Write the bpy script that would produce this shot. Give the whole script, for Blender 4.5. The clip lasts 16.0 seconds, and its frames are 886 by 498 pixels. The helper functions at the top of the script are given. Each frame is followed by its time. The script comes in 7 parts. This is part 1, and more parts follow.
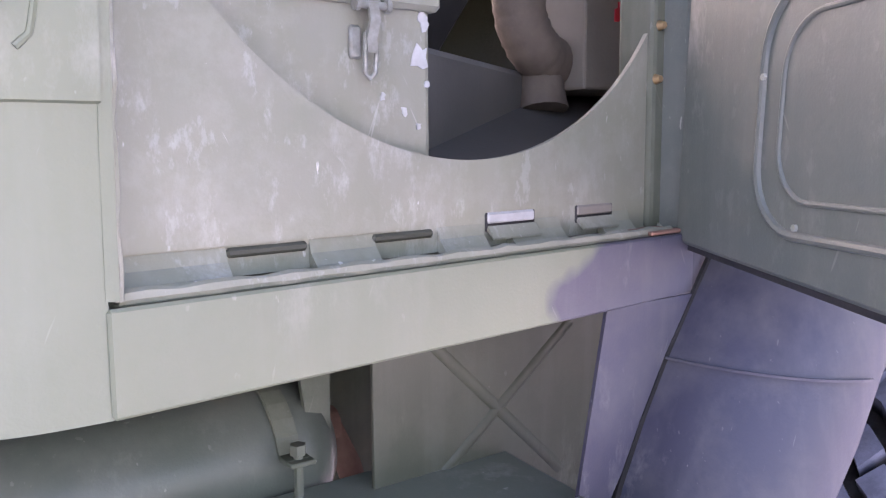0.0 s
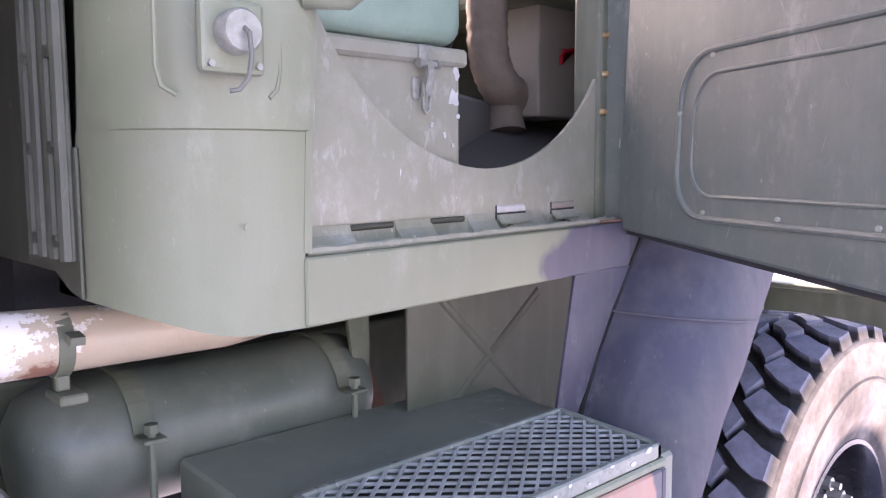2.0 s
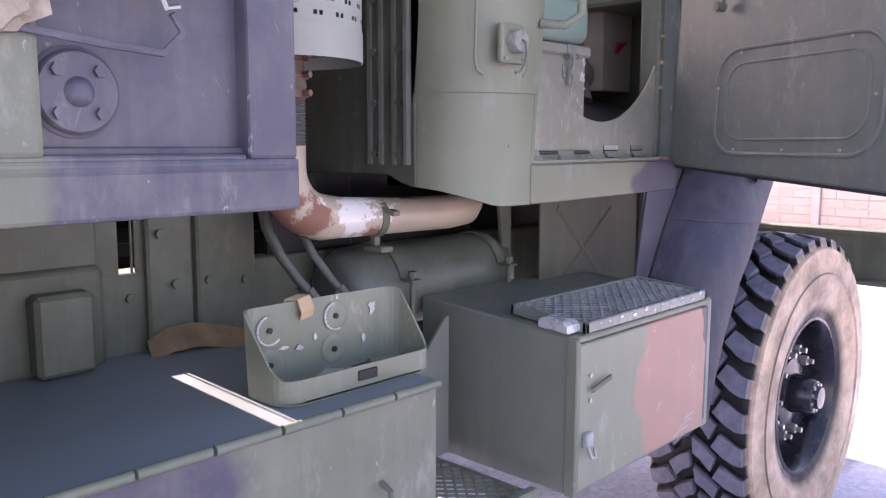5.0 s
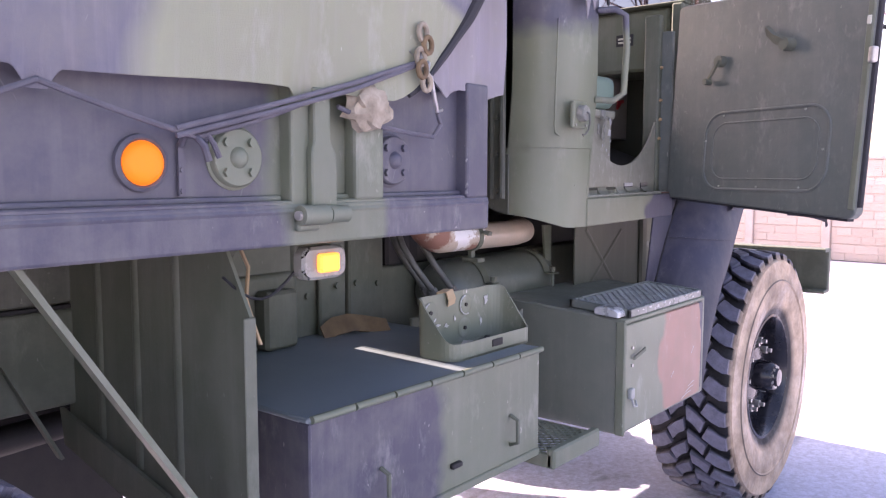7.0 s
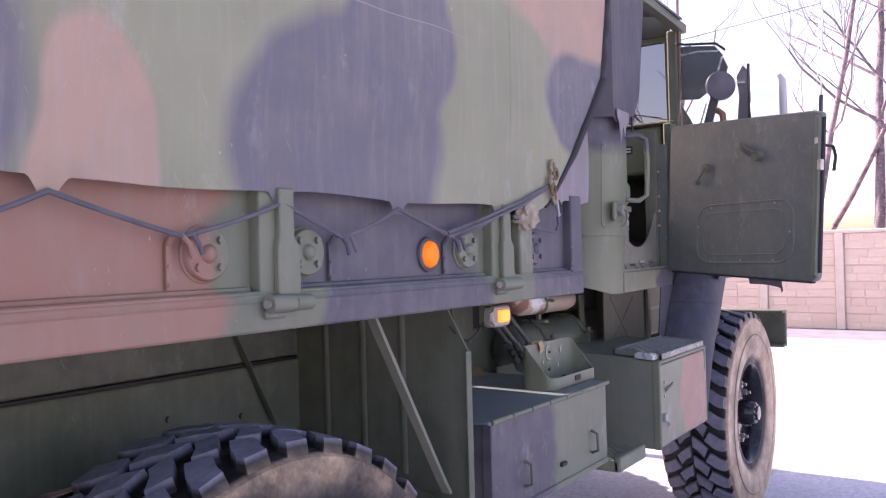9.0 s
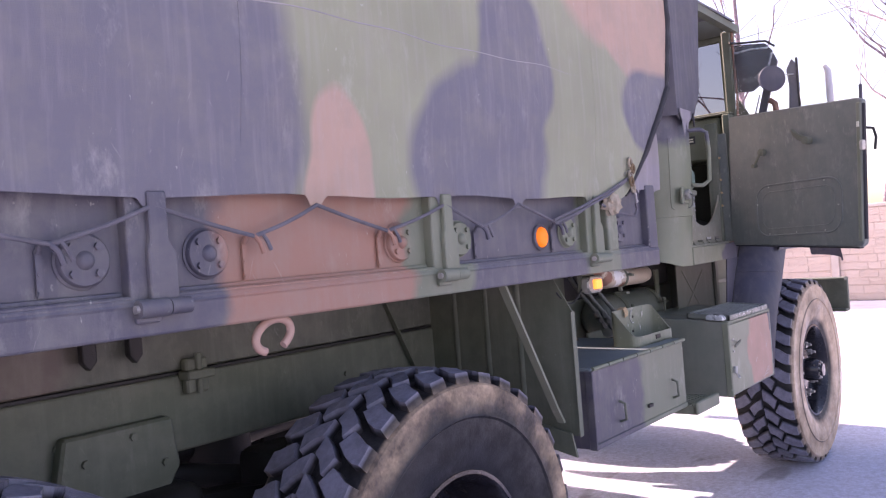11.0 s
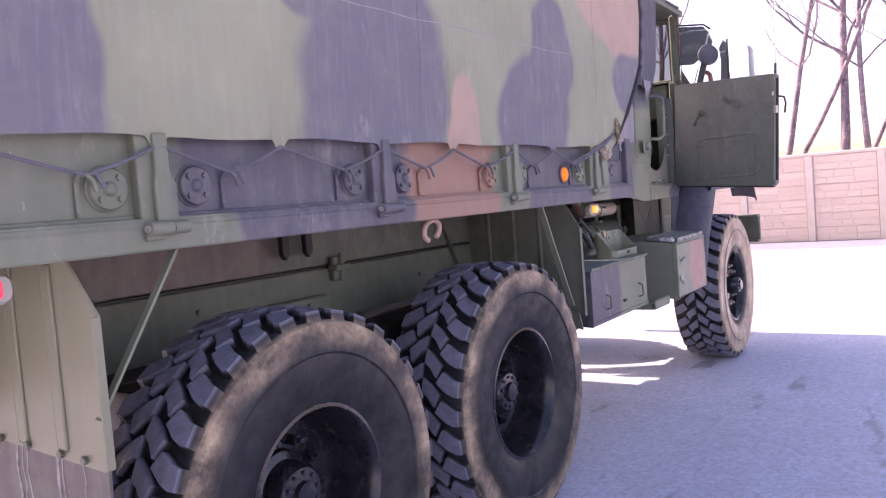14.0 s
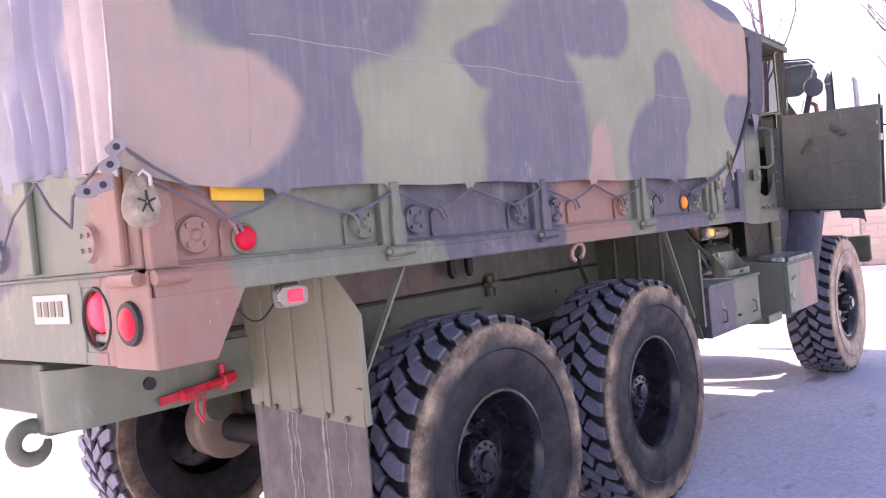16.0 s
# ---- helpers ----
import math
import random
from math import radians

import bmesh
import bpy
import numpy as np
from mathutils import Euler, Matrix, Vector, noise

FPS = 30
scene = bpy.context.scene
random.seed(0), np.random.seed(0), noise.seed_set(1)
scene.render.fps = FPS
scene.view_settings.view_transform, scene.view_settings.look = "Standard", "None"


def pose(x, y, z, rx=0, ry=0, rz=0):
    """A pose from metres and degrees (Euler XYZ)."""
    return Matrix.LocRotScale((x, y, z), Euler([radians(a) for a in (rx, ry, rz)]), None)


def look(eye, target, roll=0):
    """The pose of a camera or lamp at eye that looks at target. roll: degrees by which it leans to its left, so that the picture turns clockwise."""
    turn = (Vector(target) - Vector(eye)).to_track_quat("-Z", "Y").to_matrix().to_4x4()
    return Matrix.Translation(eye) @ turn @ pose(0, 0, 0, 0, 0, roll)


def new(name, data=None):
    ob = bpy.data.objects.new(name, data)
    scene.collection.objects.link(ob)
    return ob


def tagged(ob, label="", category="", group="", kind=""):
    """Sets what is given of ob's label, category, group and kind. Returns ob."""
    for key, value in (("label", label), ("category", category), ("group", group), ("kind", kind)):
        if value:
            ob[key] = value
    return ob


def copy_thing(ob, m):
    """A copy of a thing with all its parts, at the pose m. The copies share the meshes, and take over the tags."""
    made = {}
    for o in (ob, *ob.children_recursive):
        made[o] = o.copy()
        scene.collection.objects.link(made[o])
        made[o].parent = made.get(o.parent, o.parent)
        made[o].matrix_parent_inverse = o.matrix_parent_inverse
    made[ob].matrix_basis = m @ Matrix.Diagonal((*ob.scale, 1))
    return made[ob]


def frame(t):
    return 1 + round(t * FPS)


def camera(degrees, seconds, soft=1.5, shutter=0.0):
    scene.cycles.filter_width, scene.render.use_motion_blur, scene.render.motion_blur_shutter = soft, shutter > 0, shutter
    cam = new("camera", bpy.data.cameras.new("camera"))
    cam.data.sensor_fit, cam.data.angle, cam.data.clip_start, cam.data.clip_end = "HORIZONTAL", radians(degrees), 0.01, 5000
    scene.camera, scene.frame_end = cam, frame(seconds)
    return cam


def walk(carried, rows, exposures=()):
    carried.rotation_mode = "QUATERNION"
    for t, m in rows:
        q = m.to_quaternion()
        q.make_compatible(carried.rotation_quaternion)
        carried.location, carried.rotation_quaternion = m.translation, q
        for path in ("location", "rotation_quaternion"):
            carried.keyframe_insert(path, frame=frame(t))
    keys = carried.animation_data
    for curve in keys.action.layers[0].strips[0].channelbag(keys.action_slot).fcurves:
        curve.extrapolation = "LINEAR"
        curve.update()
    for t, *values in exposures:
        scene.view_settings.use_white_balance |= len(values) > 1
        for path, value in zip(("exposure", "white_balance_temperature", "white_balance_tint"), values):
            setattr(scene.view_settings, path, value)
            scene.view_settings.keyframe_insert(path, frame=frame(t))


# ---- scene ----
cam = camera(57.5, 16.0, 1.2)
METRES, EYE, TILT, LEAN, TURN = 8.0, 1.5, 0.0, 0.0, 0.0
PATH = [
    (0, (2.194, -1.729, 1.582), (3.366, -0.127, 1.336), -0.4),
    (0.5, (2.063, -1.759, 1.578), (3.211, -0.147, 1.289), -0.7),
    (1, (1.924, -1.75, 1.583), (3.169, -0.206, 1.329), -0.6),
    (1.5, (1.838, -1.818, 1.584), (3.154, -0.327, 1.375), -0.2),
    (2, (1.762, -1.943, 1.575), (3.125, -0.493, 1.368), -0.3),
    (2.5, (1.653, -2.046, 1.543), (3.07, -0.656, 1.299), -0.6),
    (3, (1.514, -2.093, 1.53), (2.975, -0.764, 1.217), -0.4),
    (3.5, (1.358, -2.121, 1.523), (2.835, -0.821, 1.165), -0.4),
    (4, (1.202, -2.19, 1.52), (2.644, -0.848, 1.174), -0.2),
    (4.5, (1.015, -2.256, 1.517), (2.427, -0.872, 1.217), -0.2),
    (5, (0.807, -2.238, 1.504), (2.239, -0.866, 1.246), 0.1),
    (7.5, (-0.311, -2.434, 1.547), (1.271, -1.221, 1.388), -0.2),
    (8, (-0.595, -2.46, 1.543), (1.032, -1.301, 1.444), -0.8),
    (8.5, (-0.868, -2.477, 1.524), (0.782, -1.347, 1.498), -2.0),
    (9, (-1.106, -2.468, 1.552), (0.534, -1.325, 1.568), -1.5),
    (9.5, (-1.249, -2.425, 1.556), (0.356, -1.231, 1.6), -2.4),
    (10, (-1.417, -2.487, 1.554), (0.128, -1.217, 1.587), -3.8),
    (12.5, (-2.414, -3.031, 1.474), (-0.825, -1.819, 1.41), -5.8),
    (13, (-2.689, -3.044, 1.469), (-1.059, -1.888, 1.379), -5.1),
    (13.5, (-2.919, -3.005, 1.474), (-1.267, -1.885, 1.358), -4.7),
    (14, (-3.099, -2.953, 1.475), (-1.443, -1.839, 1.355), -4.6),
    (14.5, (-3.294, -3.005, 1.473), (-1.676, -1.833, 1.383), -5.1),
    (15, (-3.49, -3.126, 1.478), (-1.937, -1.867, 1.418), -5.5),
    (15.5, (-3.648, -3.155, 1.496), (-2.128, -1.856, 1.448), -5.5),
    (16, (-3.81, -3.165, 1.495), (-2.291, -1.864, 1.465), -5.6),
]
walk(cam, [(t, look(eye, target, roll)) for t, eye, target, roll in PATH],
     exposures=[(0, 2.86, 7300, 35), (1, 2.62, 7300, 35), (1.5, 2.64, 7300, 35), (2, 2.74, 7300, 35), (2.5, 2.52, 7300, 36), (3.5, 2.15, 7300, 36), (5, 2.1, 7300, 36), (8, 1.76, 7300, 37), (8.6, 1.5, 7300, 37), (10, 1.55, 7300, 37), (12.5, 1.68, 7300, 40), (13.5, 1.58, 7300, 40), (16, 1.68, 7400, 40)])


# ---- sky, sun and exposure ----
SUN_TURN, SUN_UP = 87.5, 37.0  # degrees: bearing from +x towards +y, height
world = bpy.data.worlds.new("sky")
scene.world = world
world.use_nodes = True
wt = world.node_tree
wt.nodes.clear()
sky = wt.nodes.new("ShaderNodeTexSky")
sky.sky_type, sky.sun_disc = "NISHITA", False
sky.sun_elevation, sky.sun_rotation = radians(SUN_UP), radians(90 - SUN_TURN)
sky.air_density, sky.dust_density, sky.ozone_density = 1.0, 2.0, 1.0
bg = wt.nodes.new("ShaderNodeBackground")
bg.inputs["Strength"].default_value = 0.15
wo = wt.nodes.new("ShaderNodeOutputWorld")
wt.links.new(sky.outputs[0], bg.inputs[0])
wt.links.new(bg.outputs[0], wo.inputs[0])
sun_data = bpy.data.lights.new("sun", "SUN")
sun_data.energy, sun_data.angle, sun_data.color = 4.6, radians(0.5), (1.0, 0.95, 0.88)
sun = new("sun", sun_data)
su = Vector((math.cos(radians(SUN_TURN)) * math.cos(radians(SUN_UP)), math.sin(radians(SUN_TURN)) * math.cos(radians(SUN_UP)), math.sin(radians(SUN_UP))))
sun.matrix_world = look(su * 60, (0, 0, 0))

# ---- materials ----


def link(nt, a, b):
    nt.links.new(a, b)


def begin(name, rough=0.6, metal=0.0):
    mat = bpy.data.materials.new(name)
    mat.use_nodes = True
    nt = mat.node_tree
    b = nt.nodes["Principled BSDF"]
    b.inputs["Roughness"].default_value = rough
    b.inputs["Metallic"].default_value = metal
    return mat, nt, b


def coords(nt):
    return nt.nodes.new("ShaderNodeTexCoord").outputs["Object"]


def vmath(nt, op, a, b):
    n = nt.nodes.new("ShaderNodeVectorMath")
    n.operation = op
    link(nt, a, n.inputs[0])
    if isinstance(b, (tuple, list)):
        n.inputs[1].default_value = b
    else:
        link(nt, b, n.inputs[1])
    return n


def fmath(nt, op, a, b):
    n = nt.nodes.new("ShaderNodeMath")
    n.operation = op
    for k, v in enumerate((a, b)):
        if isinstance(v, (int, float)):
            n.inputs[k].default_value = v
        else:
            link(nt, v, n.inputs[k])
    return n.outputs[0]


def noise_at(nt, vec, scale, detail=4.0, rough=0.55, stretch=None):
    if stretch:
        vec = vmath(nt, "MULTIPLY", vec, stretch).outputs[0]
    n = nt.nodes.new("ShaderNodeTexNoise")
    n.inputs["Scale"].default_value, n.inputs["Detail"].default_value, n.inputs["Roughness"].default_value = scale, detail, rough
    link(nt, vec, n.inputs["Vector"])
    return n


def span(nt, v, a, b, lo=0.0, hi=1.0):
    n = nt.nodes.new("ShaderNodeMapRange")
    n.inputs["From Min"].default_value, n.inputs["From Max"].default_value = a, b
    n.inputs["To Min"].default_value, n.inputs["To Max"].default_value = lo, hi
    link(nt, v, n.inputs["Value"])
    return n.outputs["Result"]


def mix(nt, fac, a, b, how="MIX"):
    n = nt.nodes.new("ShaderNodeMix")
    n.data_type, n.blend_type = "RGBA", how
    for k, v in ((0, fac), (6, a), (7, b)):
        if isinstance(v, (int, float)):
            n.inputs[k].default_value = v
        elif isinstance(v, tuple):
            n.inputs[k].default_value = (*v, 1.0)
        else:
            link(nt, v, n.inputs[k])
    return n.outputs[2]


def bump(nt, b, height, strength=0.3, dist=0.01):
    n = nt.nodes.new("ShaderNodeBump")
    n.inputs["Strength"].default_value, n.inputs["Distance"].default_value = strength, dist
    link(nt, height, n.inputs["Height"])
    link(nt, n.outputs[0], b.inputs["Normal"])


GREEN, BROWN, BLACK = (0.150, 0.170, 0.114), (0.295, 0.150, 0.106), (0.070, 0.068, 0.092)


def paint(name, base, blobs=(), scuff=0.3, dirt=0.35, rough=0.55, warp=0.05, soft=0.06, cloth=False, axes=(1, 0, 1), worn=0.0):
    """Faded camouflage paint. blobs: (colour, centre a, centre z, radius a, radius z) across the plane of axes."""
    mat, nt, b = begin(name, rough)
    co = coords(nt)
    w = noise_at(nt, co, 3.2 if cloth else 5.0, 1.5 if cloth else 3.0)
    shift = vmath(nt, "MULTIPLY", vmath(nt, "SUBTRACT", w.outputs["Color"], (0.5, 0.5, 0.5)).outputs[0], (4 * warp,) * 3)
    wc = vmath(nt, "ADD", co, shift.outputs[0]).outputs[0]
    col = mix(nt, span(nt, noise_at(nt, co, 1.7, 3).outputs[0], 0.35, 0.65), tuple(0.9 * c for c in base), tuple(1.12 * c for c in base))
    for tint, ca, cz, ra, rz in blobs:
        centre = (ca, 0, cz) if axes[0] else (0, ca, cz)
        scale = (1 / ra, 0, 1 / rz) if axes[0] else (0, 1 / ra, 1 / rz)
        d = vmath(nt, "MULTIPLY", vmath(nt, "SUBTRACT", wc, centre).outputs[0], scale)
        n = nt.nodes.new("ShaderNodeVectorMath")
        n.operation = "LENGTH"
        link(nt, d.outputs[0], n.inputs[0])
        col = mix(nt, span(nt, n.outputs["Value"], 1 - soft, 1 + soft, 1.0, 0.0), col, tint)
    # sun fade and dust, large and small
    fade = span(nt, noise_at(nt, co, 9.0, 6, 0.65).outputs[0], 0.42, 0.75)
    col = mix(nt, fmath(nt, "MULTIPLY", fade, dirt), col, (0.285, 0.270, 0.222))
    runs = span(nt, noise_at(nt, co, 3.0, 5, 0.6, (16, 16, 0.7) if cloth else (7, 7, 0.6)).outputs[0], 0.50, 0.80)
    col = mix(nt, fmath(nt, "MULTIPLY", runs, (0.55 if not cloth else 0.5) * dirt), col, (0.34, 0.325, 0.285) if not cloth else (0.44, 0.40, 0.40))
    if worn:
        rub = noise_at(nt, co, 17.0, 7, 0.72).outputs[0]
        col = mix(nt, fmath(nt, "MULTIPLY", span(nt, rub, 0.47, 0.63), worn), col, (0.47, 0.45, 0.38))
        rub = noise_at(nt, vmath(nt, "ADD", co, (5.2, 1.1, 2.7)).outputs[0], 30.0, 5, 0.7, (1, 1, 0.5)).outputs[0]
        col = mix(nt, fmath(nt, "MULTIPLY", span(nt, rub, 0.60, 0.66), worn), col, (0.66, 0.65, 0.62))
    # pale scuffs and scratches
    sc = noise_at(nt, co, 11.0, 8, 0.75, (1.0, 1.0, 0.45)).outputs[0]
    gate = span(nt, noise_at(nt, co, 2.6, 3).outputs[0], 0.44, 0.60)
    mark = fmath(nt, "MULTIPLY", span(nt, sc, 0.55, 0.70), gate)
    # long thin scratches, two slants
    for turn, seed in ((0.5, 3.7), (-0.35, 9.1)):
        rot = nt.nodes.new("ShaderNodeVectorRotate")
        rot.rotation_type = "Y_AXIS"
        rot.inputs["Angle"].default_value = turn
        link(nt, vmath(nt, "ADD", co, (seed, 0, seed)).outputs[0], rot.inputs["Vector"])
        thin = noise_at(nt, rot.outputs[0], 1.0, 2, 0.5, (130, 130, 9)).outputs[0]
        mark = fmath(nt, "MAXIMUM", mark, fmath(nt, "MULTIPLY", span(nt, thin, 0.735, 0.76), 0.45))
    col = mix(nt, fmath(nt, "MULTIPLY", mark, scuff), col, (0.52, 0.50, 0.45))
    chip = fmath(nt, "MULTIPLY", span(nt, noise_at(nt, co, 60.0, 3, 0.6, (1, 1, 0.5)).outputs[0], 0.70, 0.735), gate)
    col = mix(nt, fmath(nt, "MULTIPLY", chip, min(1.0, 1.3 * scuff)), col, (0.6, 0.58, 0.52))
    link(nt, col, b.inputs["Base Color"])
    link(nt, span(nt, fade, 0, 1, rough - 0.08, rough + 0.15), b.inputs["Roughness"])
    fine = noise_at(nt, co, 260.0 if not cloth else 420.0, 3).outputs[0]
    big = noise_at(nt, co, 5.5, 3, 0.5, (1, 1, 0.6)).outputs[0]
    both = fmath(nt, "ADD", fmath(nt, "MULTIPLY", fine, 0.06 if not cloth else 0.12), fmath(nt, "MULTIPLY", big, 0.35 if not cloth else 1.2))
    bump(nt, b, both, 0.25 if not cloth else 0.45, 0.02)
    return mat


def plain(name, c1, c2, rough=0.6, metal=0.0, scale=8.0, bump_scale=120.0, bump_strength=0.2, dark=None):
    """A material with two shades mixed at a coarse and a fine scale."""
    mat, nt, b = begin(name, rough, metal)
    co = coords(nt)
    a = span(nt, noise_at(nt, co, scale, 6, 0.62).outputs[0], 0.34, 0.68)
    col = mix(nt, a, c1, c2)
    if dark:
        col = mix(nt, span(nt, noise_at(nt, co, scale * 3.1, 4).outputs[0], 0.55, 0.7, 0, 0.8), col, dark)
    link(nt, col, b.inputs["Base Color"])
    link(nt, span(nt, a, 0, 1, max(0.03, rough - 0.1), min(1, rough + 0.1)), b.inputs["Roughness"])
    bump(nt, b, noise_at(nt, co, bump_scale, 4).outputs[0], bump_strength, 0.004)
    return mat


def lamp_mat(name, tint, glow):
    mat, nt, b = begin(name, 0.4)
    b.inputs["Specular IOR Level"].default_value = 0.2
    b.inputs["Base Color"].default_value = (*tint, 1)
    b.inputs["Emission Color"].default_value = (*tint, 1)
    b.inputs["Emission Strength"].default_value = glow
    return mat


M_GREEN = paint("green_paint", GREEN, scuff=0.25)
M_DARKGREEN = paint("chassis_paint", (0.100, 0.114, 0.078), scuff=0.12, dirt=0.32, rough=0.62)
M_BLACK = paint("black_camouflage_paint", BLACK, scuff=0.15)
M_SIDE = paint("bed_panel_paint", GREEN, [(BROWN, -0.39, 1.6, 0.34, 4), (BLACK, -1.21, 1.6, 0.515, 4), (BLACK, 0.50, 1.6, 0.40, 4), (BLACK, 1.42, 1.6, 0.27, 4), (BROWN, -2.75, 1.5, 0.32, 4)], dirt=0.3)
M_RAIL = paint("bed_rail_paint", GREEN, [(BROWN, -0.38, 1.4, 0.33, 4), (BLACK, -1.12, 1.4, 0.42, 4), (BLACK, 0.55, 1.4, 0.36, 4), (BLACK, 1.40, 1.4, 0.24, 4), (BROWN, -2.75, 1.3, 0.30, 4)], dirt=0.35, scuff=0.4)
M_TAIL = paint("tailgate_paint", GREEN, [(BLACK, -0.15, 1.6, 0.30, 0.2), (BROWN, -1.16, 1.4, 0.26, 0.6)], dirt=0.4, axes=(0, 1, 1))
M_DRUM = plain("dusty_brake_drum", (0.20, 0.14, 0.10), (0.33, 0.25, 0.185), 0.8, 0, 8)
M_CAN = paint("can_carrier_paint", (0.185, 0.205, 0.145), scuff=0.8, dirt=0.25)
M_BATT = paint("battery_box_green", (0.160, 0.176, 0.140), scuff=0.35, dirt=0.3, rough=0.5)
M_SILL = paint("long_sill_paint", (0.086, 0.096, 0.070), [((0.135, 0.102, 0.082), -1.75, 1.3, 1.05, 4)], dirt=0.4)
M_WING = paint("inner_wing_paint", (0.068, 0.074, 0.050), scuff=0.15, dirt=0.15, rough=0.55)
M_FENDER = paint("fender_paint", (0.041, 0.040, 0.064), scuff=0.2, dirt=0.18)
M_TANK = paint("air_tank_paint", (0.092, 0.108, 0.085), scuff=0.12, dirt=0.2, rough=0.42)
# green lid with the sky's bluish reflection put into its colour
M_LID = plain("box_lid_paint", (0.150, 0.185, 0.195), (0.190, 0.225, 0.235), 0.42, 0, 2.5, 200, 0.08)
M_BOX1 = paint("battery_box_paint", (0.205, 0.222, 0.155), [((0.37, 0.20, 0.152), 2.80, 0.86, 0.19, 0.35), (BLACK, 3.0, 0.98, 0.06, 0.12)], scuff=0.55)
M_BOX2 = paint("tool_box_paint", GREEN, [(BLACK, 1.12, 0.9, 0.42, 0.4)], scuff=0.3)
M_CAB = paint("cab_paint", (0.172, 0.190, 0.122), [(BLACK, 2.1, 2.6, 0.9, 0.60), (BLACK, 3.16, 1.40, 0.24, 0.10)], scuff=0.22, dirt=0.22, rough=0.5)
M_SCOOP = paint("worn_cab_paint", (0.255, 0.258, 0.190), scuff=0.75, dirt=0.5, worn=0.15)
M_DOOR = paint("door_paint", (0.122, 0.142, 0.124), scuff=0.4, dirt=0.25, rough=0.45, worn=0.05)
CG, CB, CK = (0.278, 0.288, 0.194), (0.440, 0.300, 0.23), (0.150, 0.146, 0.170)
CR = (0.395, 0.300, 0.245)
M_CANVAS = paint("camouflage_canvas", CG, [
    (CK, -2.15, 2.40, 0.60, 0.36), (CK, -2.12, 1.90, 0.19, 0.42), (CK, -2.26, 1.72, 0.20, 0.09), (CR, -2.52, 1.90, 0.32, 0.19), (CR, -2.76, 2.20, 0.17, 0.42),
    (CK, -0.87, 1.85, 0.40, 0.62), (CK, -1.15, 2.20, 0.30, 0.13), (CK, -0.45, 2.50, 0.52, 0.24), (CB, -0.345, 1.72, 0.115, 0.255),
    (CK, 0.29, 1.80, 0.36, 0.30), (CK, 0.47, 2.10, 0.19, 0.29), (CB, 1.35, 2.62, 0.72, 0.34), (CB, 1.40, 2.34, 0.28, 0.17),
    (CK, 1.55, 2.05, 0.31, 0.19), (CK, 1.55, 2.86, 0.32, 0.16)], scuff=0.3, dirt=0.42, rough=0.85, warp=0.045, soft=0.075, cloth=True)
# faded canvas, paled further: sun on the rear curtain is in the colour
M_CANVAS_END = paint("camouflage_canvas_end", (0.42, 0.40, 0.39), [((0.30, 0.285, 0.34), -0.72, 2.0, 0.24, 0.45), ((0.52, 0.42, 0.38), -1.08, 2.0, 0.18, 0.6), ((0.30, 0.285, 0.34), 0.3, 2.3, 0.4, 0.4)], scuff=0.3, dirt=0.5, rough=0.85, warp=0.07, soft=0.1, cloth=True, axes=(0, 1, 1))
M_FLAPCLOTH = paint("dusty_canvas", (0.25, 0.225, 0.24), scuff=0.3, dirt=0.5, rough=0.88, cloth=True)
# canvas green darkened: the turned-in fold's shade is put into its colour
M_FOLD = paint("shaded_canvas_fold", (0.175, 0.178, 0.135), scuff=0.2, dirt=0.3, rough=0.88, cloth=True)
M_CURTAIN = paint("dark_canvas_curtain", (0.090, 0.086, 0.102), scuff=0.15, dirt=0.25, rough=0.85, cloth=True)
# green darkened: shade on the bed front and cab back is in it
M_SHADED = paint("shaded_strip_paint", (0.062, 0.068, 0.048), scuff=0.15, dirt=0.2, rough=0.6)
M_THREAD = plain("pale_seam_thread", (0.27, 0.255, 0.25), (0.36, 0.335, 0.33), 0.9, 0, 9)
M_PALECLOTH = plain("pale_faded_sleeve", (0.45, 0.43, 0.44), (0.60, 0.57, 0.57), 0.8, 0, 9)
M_HOSEGREEN = plain("dusty_hose_paint", (0.095, 0.10, 0.085), (0.15, 0.15, 0.13), 0.55, 0, 22)
M_ROPE = plain("grey_rope", (0.10, 0.095, 0.11), (0.17, 0.16, 0.18), 0.9, bump_scale=500, bump_strength=0.6)
M_STEEL = plain("worn_bare_steel", (0.42, 0.40, 0.38), (0.55, 0.52, 0.48), 0.42, 0.7, 30)
M_RUST = plain("rust", (0.19, 0.095, 0.065), (0.29, 0.165, 0.12), 0.85, 0, 14, 90, 0.5)
M_DARK = plain("dark_metal", (0.013, 0.0125, 0.0125), (0.028, 0.026, 0.025), 0.55, 0.1, 14)
M_RIM = plain("black_rim_paint", (0.010, 0.010, 0.014), (0.024, 0.022, 0.026), 0.16, 0.0, 9, 160, 0.12, (0.05, 0.042, 0.038))
M_RUBBER = plain("grey_plastic", (0.085, 0.085, 0.095), (0.12, 0.118, 0.125), 0.5, 0, 6, 180, 0.2)
M_MUDFLAP = paint("rubber_mud_flap", (0.098, 0.082, 0.078), scuff=0.2, dirt=0.45, rough=0.7)
M_STREAK = plain("dried_water_streak", (0.16, 0.145, 0.14), (0.36, 0.34, 0.33), 0.8, 0, 30)
M_OLIVE = paint("mud_guard_paint", (0.215, 0.212, 0.135), scuff=0.2, dirt=0.3)
M_BLACKRUB = plain("black_rubber", (0.02, 0.02, 0.024), (0.035, 0.033, 0.036), 0.7)
M_BRASS = plain("brass_screw", (0.55, 0.36, 0.18), (0.65, 0.45, 0.25), 0.35, 0.8, 20)
